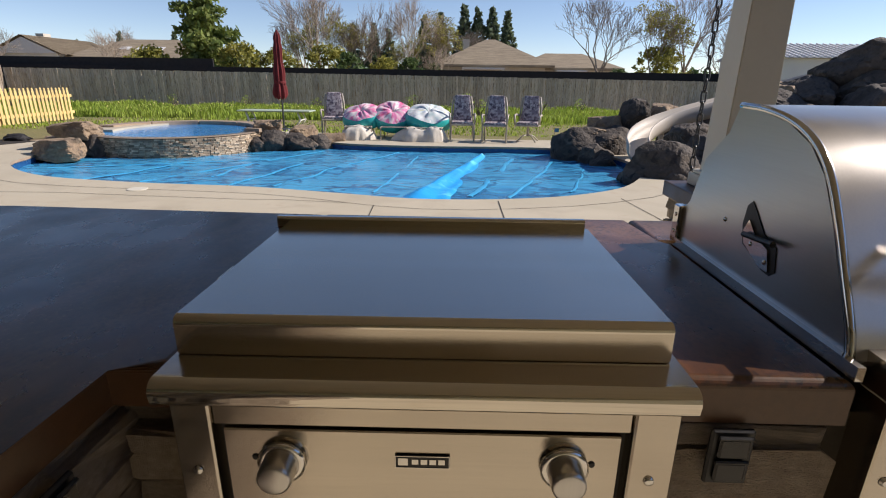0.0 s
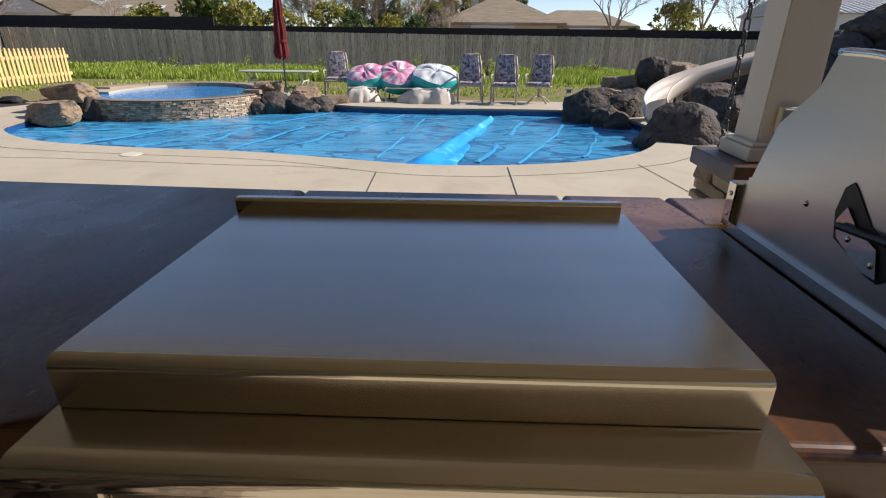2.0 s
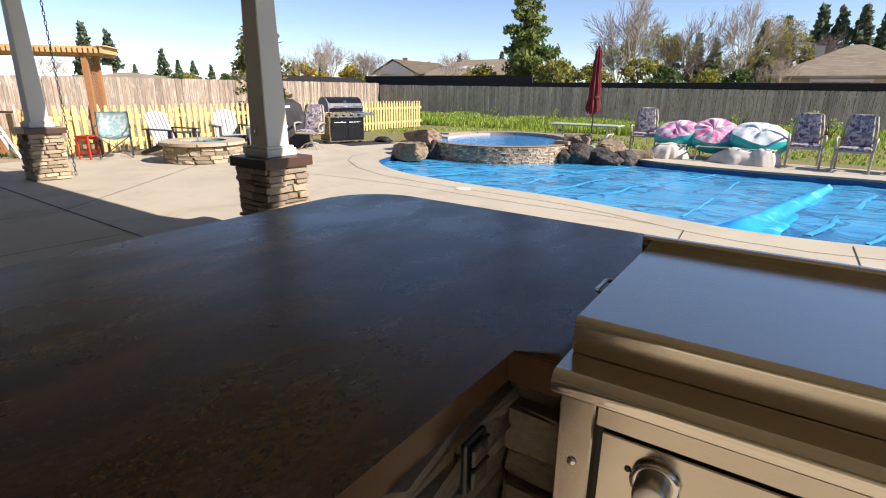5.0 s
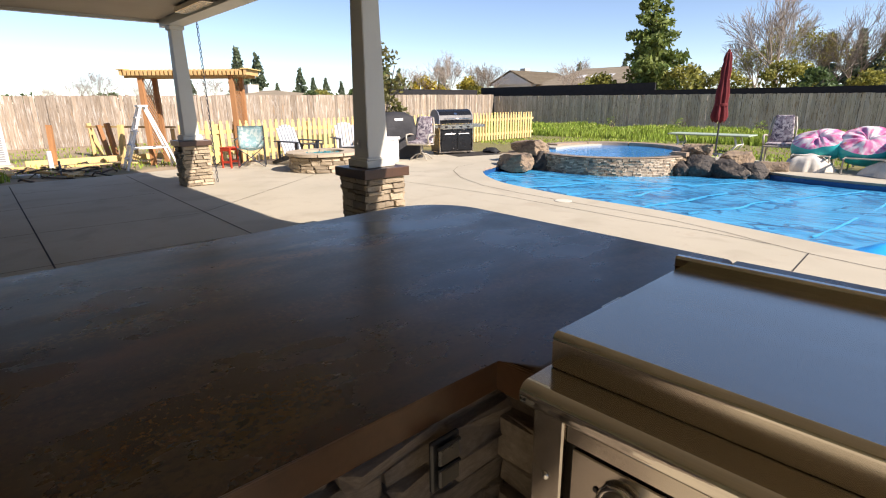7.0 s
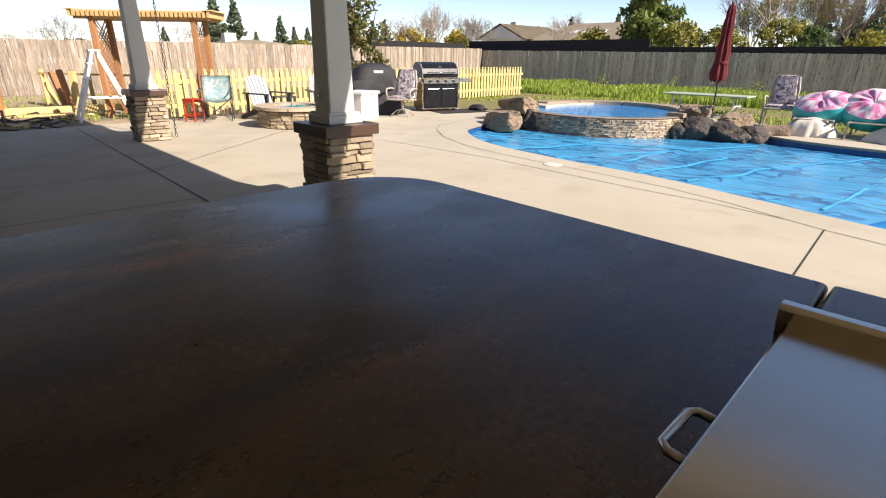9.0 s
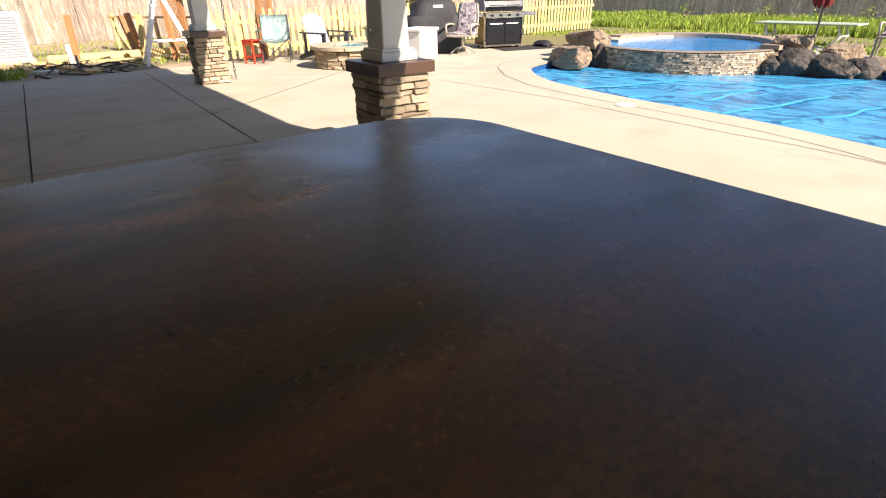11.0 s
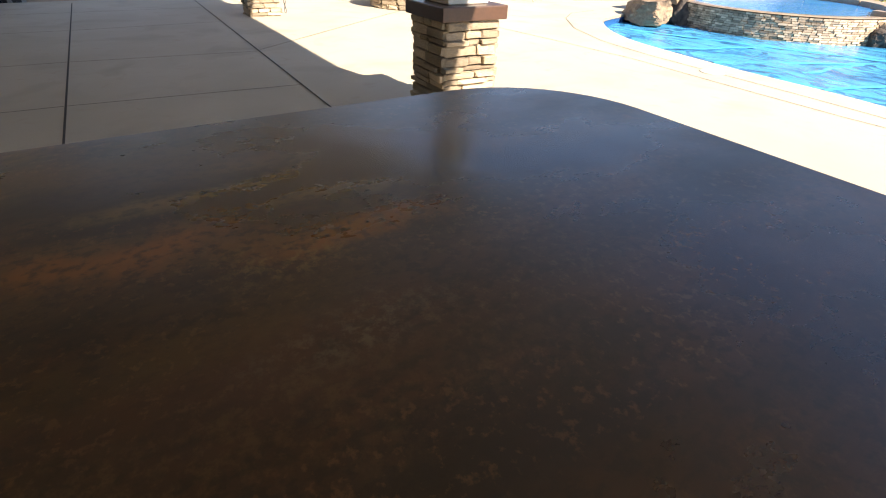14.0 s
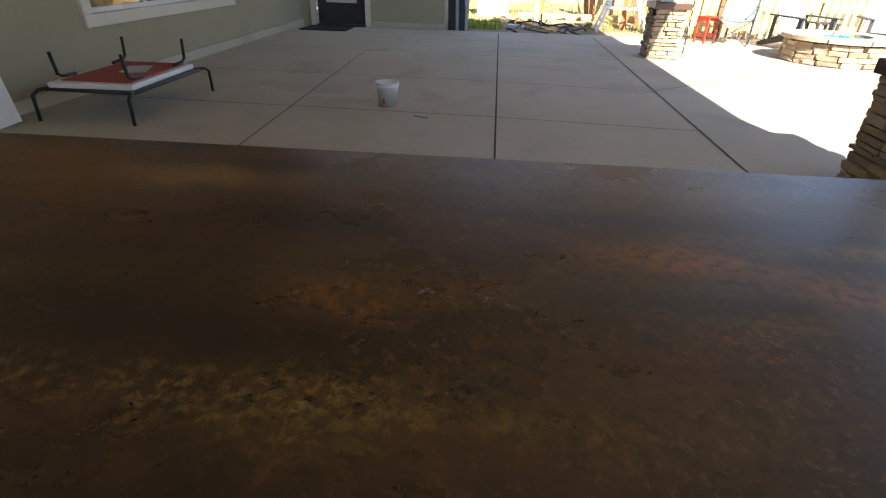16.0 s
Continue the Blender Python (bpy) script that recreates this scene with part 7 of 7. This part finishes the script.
def far_house_b():
    e = thing("neighbour_house", pose(0, 0, 0), "low white-gabled house with tan roofs beyond the fence", "house", "neighbour houses")
    part("wall", boxed(-43, -37.2, 50.5, 58, -0.03, 3.3), M_PALEWALL, e)
    bm = bmesh.new()
    fr, bk = ([bm.verts.new((x, y, z)) for x, z in ((-43.2, 3.3), (-37.0, 3.3), (-40.1, 4.75))] for y in (50.2, 50.6))
    bm.faces.new(fr)
    bm.faces.new(bk[::-1])
    for i in range(3):
        bm.faces.new((fr[i], bk[i], bk[(i + 1) % 3], fr[(i + 1) % 3]))
    part("gable", bm, M_PALEWALL, e)
    for s in (-1, 1):
        bm = bmesh.new()
        q = [(-40.1, 50.05, 4.95), (-40.1 + s * 3.7, 50.05, 3.25), (-40.1 + s * 3.7, 60, 3.25), (-40.1, 60, 4.95)]
        bm.faces.new([bm.verts.new(p) for p in q])
        bmesh.ops.solidify(bm, geom=list(bm.faces), thickness=0.16)
        part("roof", bm, M_ROOF, e)
    part("wall", boxed(-37, -25, 52, 60, -0.03, 3.0), M_FARWALL, e)
    part("roof", hip_roof(bmesh.new(), -37.6, -24.2, 51.3, 60.6, 3.1, 5.0, 4.0), M_ROOF, e)
    for x in (-33.0, -31.3, -29.6):
        part("skylight", boxed(x, x + 1.0, 53.2, 54.0, 3.85, 4.05, rot=Matrix.Rotation(radians(22), 4, "X")), M_PALEWALL, e)
    part("chimney", boxed(-42.4, -41.6, 55, 56, 3.5, 5.4), M_FARWALL, e)


far_house_a()
far_house_b()


def shed():
    e = thing("metal_shed", pose(0, 0, 0), "pale metal shed with a ribbed white roof beyond the boulders", "shed")
    part("wall", boxed(15.2, 24, 25.2, 31, -0.03, 2.55), M_PALEWALL, e)
    part("roof", side_prism(bmesh.new(), [(24.9, 2.56), (28.1, 3.35), (31.3, 2.56)], 15.0, 24.3), M_METALROOF, e)
    for k in range(28):
        x = 15.1 + k * 0.33
        part("rib", side_prism(bmesh.new(), [(24.9, 2.57), (24.9, 2.62), (28.1, 3.41), (28.1, 3.36)], x, x + 0.07), M_WHITE, e)


shed()
roofs = thing("neighbour_house", pose(0, 0, 0), "distant tan roof beyond the side fence", "house", "neighbour houses")
part("roof", hip_roof(bmesh.new(), -62, -50, 20, 34, 1.9, 2.75, 4), M_ROOF, roofs)
part("wall", boxed(-61.5, -50.5, 20.5, 33.5, -0.03, 1.67), M_FARWALL, roofs)
part("chimney", boxed(-55, -54.2, 24.2, 25.4, 1.9, 3.3), M_FARWALL, roofs)
roofs2 = thing("neighbour_house", pose(0, 0, 0), "distant grey-tan roof beyond the side fence", "house", "neighbour houses")
part("roof", hip_roof(bmesh.new(), -66, -52, 6, 14, 1.4, 2.15, 4), M_ROOF, roofs2)
part("wall", boxed(-65.5, -52.5, 6.5, 13.5, -0.03, 1.17), M_FARWALL, roofs2)


# ---- trees ----
def conifer(name, h, r, seed, material, label, group, bare=0.08, per=16, size=0.16, droop=0.25):
    e = thing(name, pose(0, 0, -0.03), label, "tree", group)
    part("trunk", tubed([(0, 0, 0), (0.02, 0, h * 0.5), (0, 0.01, h)], h * 0.02 + 0.03, 8, r1=0.02), M_BARK, e)
    rnd = random.Random(seed)
    limbs, clumps = bmesh.new(), []
    z = h * bare
    while z < h * 0.98:
        t = (z - h * bare) / (h * (1 - bare))
        rad = r * (1 - t) ** 0.85 * rnd.uniform(0.75, 1.12) + 0.05
        for k in range(6 if t < 0.8 else 4):
            a = rnd.uniform(0, 6.283)
            L = rad * rnd.uniform(0.55, 1.1)
            tip = (L * math.cos(a), L * math.sin(a), z - droop * L * 0.5 + 0.2 * L)
            if L > 0.35:
                tube(limbs, [(0, 0, z), tip], 0.025, 4, r1=0.006)
            m = max(1, int(L / 0.4))
            for j in range(m):
                f = (j + 1) / m
                clumps.append((tip[0] * f, tip[1] * f, z + (tip[2] - z) * f, 0.16 + 0.30 * rad * (1 - 0.4 * f) * rnd.uniform(0.6, 1.1)))
        z += max(0.16, 0.05 * h * (1 - 0.6 * t))
    part("limb_frame", limbs, M_BARK, e)
    mesh_part("crown", leaf_cloud(seed, clumps, per / size, size, 0.2), material, e)
    return e


def bare_tree(name, h, spread, seed, label, levels=5, forks=3, leaves=None, twig=0.009):
    e = thing(name, pose(0, 0, -0.03), label, "tree", "bare trees")
    rnd = random.Random(seed)
    trunk, limbs, tips = bmesh.new(), bmesh.new(), []

    def grow(p, d, L, r, lev):
        mid = p + d * L * 0.5 + Vector((rnd.uniform(-1, 1), rnd.uniform(-1, 1), rnd.uniform(-0.3, 0.5))) * L * 0.06
        q = p + d * L
        tube(trunk if lev == 0 else limbs, [p, mid, q], r, 6 if lev < 2 else 3, r1=r * 0.62, cap=False)
        if lev >= levels:
            tips.append(q)
            return
        for k in range(forks if lev else forks + 1):
            a = rnd.uniform(0, 6.283)
            s = rnd.uniform(0.35, 0.8) * spread
            side = d.orthogonal().normalized()
            side = (Matrix.Rotation(a, 3, d) @ side)
            nd = (d + side * s + Vector((0, 0, 0.18))).normalized()
            st = q if k < 2 else p + d * L * rnd.uniform(0.45, 0.95)
            grow(st, nd, L * rnd.uniform(0.66, 0.86), max(twig, r * 0.56), lev + 1)

    grow(Vector((0, 0, 0)), Vector((rnd.uniform(-0.06, 0.06), rnd.uniform(-0.06, 0.06), 1)).normalized(), h * 0.24, h * 0.014, 0)
    part("trunk", trunk, M_BARK, e)
    part("twig_fan", limbs, M_TWIG, e)
    if leaves:
        mesh_part("bud_haze", leaf_cloud(seed, [(p.x, p.y, p.z, 0.16) for p in tips], 160, 0.05), leaves, e)
    return e


def bush(name, w, h, seed, material, label, size=0.11, stems=5, per=60, clump=0.42):
    e = thing(name, pose(0, 0, -0.03), label, "tree" if h > 1.6 else "shrub", "trees beyond the fence")
    rnd = random.Random(seed)
    limbs, clumps = bmesh.new(), []
    for k in range(stems):
        a = rnd.uniform(0, 6.283)
        tip = (0.35 * w * math.cos(a), 0.35 * w * math.sin(a), h * rnd.uniform(0.5, 0.85))
        tube(limbs, [(0.05 * math.cos(a), 0.05 * math.sin(a), 0), (tip[0] * 0.4, tip[1] * 0.4, tip[2] * 0.5), tip], 0.02 + 0.012 * h, 5, r1=0.01)
    n = int(16 + 6 * w * h)
    for k in range(n):
        a, u, v = rnd.uniform(0, 6.283), rnd.random() ** 0.5, rnd.random()
        z = h * (0.12 + 0.86 * v)
        rad = w * 0.5 * math.sin(math.pi * min(1, 0.18 + 0.80 * v)) ** 0.7
        clumps.append((rad * u * math.cos(a), rad * u * math.sin(a), z, clump * rnd.uniform(0.5, 1.1)))
    part("stem_frame", limbs, M_BARK, e)
    mesh_part("crown", leaf_cloud(seed, clumps, per * 0.5 / size, size), material, e)
    return e


def place(src, x, y, scale, turn, z=-0.03, first=[]):
    m = Matrix.LocRotScale((x, y, z), Euler((0, 0, radians(turn))), (scale,) * 3)
    if src not in first:
        first.append(src)
        src.matrix_basis = m
        return src
    s = src.scale.copy()
    c = copy_thing(src, Matrix.LocRotScale((x, y, z), Euler((0, 0, radians(turn))), (scale / s.x,) * 3))
    return c


# the tall conifer just beyond the back fence
big = conifer("redwood_tree", 11.0, 2.3, 3, M_CONIFER, "tall broad green conifer beyond the back fence", "conifers", 0.06, 30, 0.17)
place(big, -16.0, 35.0, 1.0, 0)
far = conifer("fir_tree", 9.0, 2.0, 5, M_CYPRESS, "slender dark conifer on the skyline", "conifers", 0.05, 40, 0.24, 0.3)
for x, y, s, t in ((-3.7, 71, 1.06, 0), (-1.7, 71, 1.1, 40), (1.3, 71, 1.2, 80), (3.0, 71, 1.16, 130), (4.9, 71, 1.17, 200), (7.0, 72, 1.14, 250), (-13.5, 74, 0.95, 30), (-10.8, 74, 0.98, 70), (-8.8, 74, 0.9, 110),
                   (-38, 74, 0.82, 60), (-48, 78, 0.85, 0), (-62, 60, 0.75, 0), (-64, 56, 0.62, 60), (-66, 52, 0.7, 100), (-58, 63, 0.55, 20), (*porch(-60, 24.1), 0.84, 140), (*porch(-60, 26.3), 0.78, 200), (*porch(-60, 35.2), 0.5, 70), (*porch(-60, 37.4), 0.46, 170), (*porch(-60, 40.5), 0.45, 30), (*porch(-60, 31.7), 0.62, 10), (*porch(-60, 33.4), 0.5, 300), (*porch(-60, 18.9), 0.43, 60), (*porch(-60, 28.6), 0.42, 90),
                   (-57, 47, 0.66, 15), (-60, 44, 0.6, 75), (-53, 76, 0.7, 10), (-35, 76, 0.78, 90), (-33.5, 76, 0.7, 10)):
    place(far, x, y, s, t)
b1 = bare_tree("bare_tree", 7.2, 1.0, 4, "leafless winter tree with a wide fan of twigs", 6, 3, None, 0.009)
b2 = bare_tree("bare_tree", 8.2, 0.75, 9, "tall leafless winter tree with upright limbs", 6, 3, None, 0.009)
b3 = bare_tree("budding_tree", 6.4, 0.95, 12, "winter tree with a haze of yellow buds", 6, 3, M_OLIVE, 0.008)
for src, x, y, s, t in ((b1, 10.2, 38, 1.2, 0), (b2, 16.2, 38, 1.15, 60), (b2, -9.0, 37, 1.1, 0), (b1, -28.0, 44, 0.8, 100), (b2, -3.2, 38, 1.0, 200), (b3, 13.6, 37, 1.15, 30), (b3, -10.2, 38, 0.9, 200),
                        (b1, 20.0, 40, 0.9, 300), (b2, -7.0, 40, 0.75, 140), (b1, -1.0, 41, 0.62, 220), (b3, -3.4, 40, 0.8, 140), (b1, -46, 52, 0.95, 40), (b1, -40, 46, 0.9, 190), (b2, -50, 50, 1.0, 80), (b1, -58, 22, 0.7, 30),
                        (b1, -60, 12, 0.75, 80), (b3, -54, 40, 0.7, 10), (b2, -36, 60, 0.9, 20), (b1, -62, 16, 0.55, 170), (b1, -44.5, 38.8, 0.85, 15), (b2, -46, 45, 1.0, 250), (b1, -46, 51, 1.0, 130), (b2, -44, 42, 0.8, 20), (b1, -60, 10.5, 0.6, 60), (b1, -61, 8.2, 0.5, 140), (b2, -6.0, 42, 0.95, 70), (b1, 2.6, 66, 1.2, 30), (b2, -12.0, 44, 1.0, 300), (b3, -8.6, 41, 1.1, 20), (b3, -1.6, 44, 1.15, 75)):
    place(src, x, y, s, t)
o1 = bush("olive_shrub", 3.2, 3.4, 21, M_OLIVE, "bushy olive-green tree above the back fence")
g1 = bush("green_shrub", 2.4, 2.9, 22, M_GREENLEAF, "rounded dark green tree above the back fence")
y1 = bush("yellow_shrub", 2.6, 2.6, 23, M_YELLOWLEAF, "yellow flowering shrub beyond the fence")
for src, x, y, s, t in ((o1, -18.6, 33, 0.95, 0), (o1, -13.2, 34, 1.05, 70), (o1, -11.2, 35, 0.95, 150), (o1, -7.9, 35, 1.05, 200), (g1, -6.2, 33, 1.0, 0), (o1, -4.4, 36, 0.85, 260), (g1, -2.6, 36, 0.95, 40),
                        (o1, 14.0, 37, 1.15, 20), (o1, -16.6, 36, 1.2, 120), (g1, 12.0, 39, 0.8, 90), (g1, 17.6, 40, 0.8, 190), (g1, -1.4, 42, 0.9, 10), (y1, *porch(-45, 38.8), 1.5, 0), (y1, *porch(-45, 46), 1.55, 70), (y1, *porch(-46, 42), 1.2, 150), (o1, -42, 46, 1.0, 90),
                        (g1, -52, 36, 1.0, 60), (o1, -56, 34, 0.9, 200), (g1, -64, 14, 0.9, 60), (o1, -50, 46, 0.85, 10), (g1, -48, 28, 0.9, 10)):
    place(src, x, y, s, t)
mag = bush("magnolia_tree", 1.35, 3.0, 41, M_MAGNOLIA, "young magnolia tree with glossy bronze-green leaves", 0.075, 4, 90, 0.38)
place(mag, *porch(-12.8, 9.55), 1.0, 0)

# hedge line far off
rng = np.random.default_rng(7)
far_clumps = [(x, 82 + 5 * math.sin(x * 0.3), rng.uniform(0.5, 3.0), rng.uniform(1.2, 2.2)) for x in np.arange(-95, 60, 1.7)] + [(-84 + 4 * math.sin(y), y, rng.uniform(0.4, 2.2), rng.uniform(1.2, 2.0)) for y in np.arange(-40, 82, 1.8)]
hedge = new("far_woods", leaf_cloud(77, far_clumps, 34, 0.34))
hedge.data.materials.append(M_GREENLEAF)
tagged(hedge, "distant line of mixed trees on the skyline", "woods", kind="stuff")


# ---- weeds and grass ----
def blades(seed, n, area, h, wid):
    """Upright blades in an area of the plan, thicker in drifts."""
    rng = np.random.default_rng(seed)
    x0, x1, y0, y1 = area
    v, f = [], []
    k = 0
    while k < n:
        x, y = rng.uniform(x0, x1), rng.uniform(y0, y1)
        d = noise.noise((x * 0.45, y * 0.45, seed))
        if rng.random() > 0.55 + 0.7 * d:
            continue
        hh = h * rng.uniform(0.35, 1.0) * (0.75 + 0.6 * d)
        a = rng.uniform(0, 6.283)
        c, s = math.cos(a) * wid, math.sin(a) * wid
        lx, ly = rng.normal(0, 0.22 * hh, 2)
        i = len(v)
        v += [(x - c, y - s, -0.03), (x + c, y + s, -0.03), (x + lx * 0.4 + c * 0.8, y + ly * 0.4 + s * 0.8, hh * 0.6), (x + lx, y + ly, hh), (x + lx * 0.4 - c * 0.8, y + ly * 0.4 - s * 0.8, hh * 0.6)]
        f.append((i, i + 1, i + 2, i + 3, i + 4))
        k += 1
    me = bpy.data.meshes.new("blades")
    me.from_pydata(v, [], f)
    return me


weeds = new("weed_strip", blades(1, 36000, (-20.5, 16, 17.8, 24.8), 0.36, 0.024))
weeds.data.materials.append(M_GRASS)
tagged(weeds, "strip of tall bright green weeds along the back fence", "weeds", kind="stuff")
lawn_tufts = new("lawn_grass", blades(2, 9000, (-20.5, 14, 13.4, 18.0), 0.07, 0.02))
lawn_tufts.data.materials.append(M_GRASS)
tagged(lawn_tufts, "short sparse grass blades on the lawn", "grass", kind="stuff")
soil_weeds = new("soil_weeds", blades(3, 1500, (-20.5, -12.5, -0.2, 9.0), 0.07, 0.015))
soil_weeds.data.materials.append(M_GRASS)
tagged(soil_weeds, "sparse weeds on bare soil", "weeds", kind="stuff")
corner_weeds = new("corner_weeds", blades(5, 700, (-13.6, -12.1, -0.5, 0.9), 0.14, 0.012))
corner_weeds.data.materials.append(M_GRASS)
tagged(corner_weeds, "green weeds on bare soil by the house corner", "weeds", kind="stuff")
fl = bmesh.new()
rnd = random.Random(3)
for k in range(260):
    x, y = rnd.uniform(-18, 12), rnd.uniform(18, 24.8)
    bmesh.ops.create_icosphere(fl, subdivisions=1, radius=rnd.uniform(0.012, 0.028), matrix=Matrix.Translation((x, y, rnd.uniform(0.2, 0.5))))
solid("weed_blossoms", fl, M_FLOWER, "small pale yellow blossoms among the weeds", "blossoms", kind="stuff")
wild = bush("wild_mustard", 0.9, 0.8, 55, M_GRASS, "bushy bright green weed beside the fence", 0.035, 6, 26, 0.16)
for x, y, s, t in ((-16.6, 20.0, 1.1, 0), (-1.4, 22.0, 1.0, 60), (0.6, 19.0, 1.2, 120), (1.2, 20.2, 0.9, 200), (-9.0, 23.6, 0.8, 40), (3.6, 21.0, 0.9, 300), (-12.4, 23.8, 0.8, 90), (-6.0, 23.9, 0.7, 150), (5.6, 22.6, 0.9, 10)):
    place(wild, x, y, s, t)


to_yard(made_before)


# ---- pieces of piers and counter base ----
for k, (x, y) in enumerate(PIERS):
    pier(x, y, 100 + 10 * k)
veneer(kitchen, (-0.37, -1.5, 0), (0, 1, 0), (1, 0, 0), 2.36, 0.02, 0.843, 300, row=(0.06, 0.11), wide=(0.09, 0.22), depth=0.045, stones=DARK_STONES)
veneer(kitchen, (-0.33, 0.86, 0), (1, 0, 0), (0, -1, 0), 0.125, 0.02, 0.843, 301, row=(0.06, 0.12), wide=(0.12, 0.2), depth=0.04, stones=DARK_STONES)
veneer(kitchen, (0.55, 0.845, 0), (1, 0, 0), (0, -1, 0), 0.25, 0.02, 0.843, 302, row=(0.12, 0.24), wide=(0.12, 0.3), depth=0.05, stones=DARK_STONES)
veneer(kitchen, (-1.24, 1.5, 0), (0, -1, 0), (-1, 0, 0), 3.05, 0.02, 0.843, 303, row=(0.09, 0.18), wide=(0.2, 0.42), depth=0.045, stones=DARK_STONES)
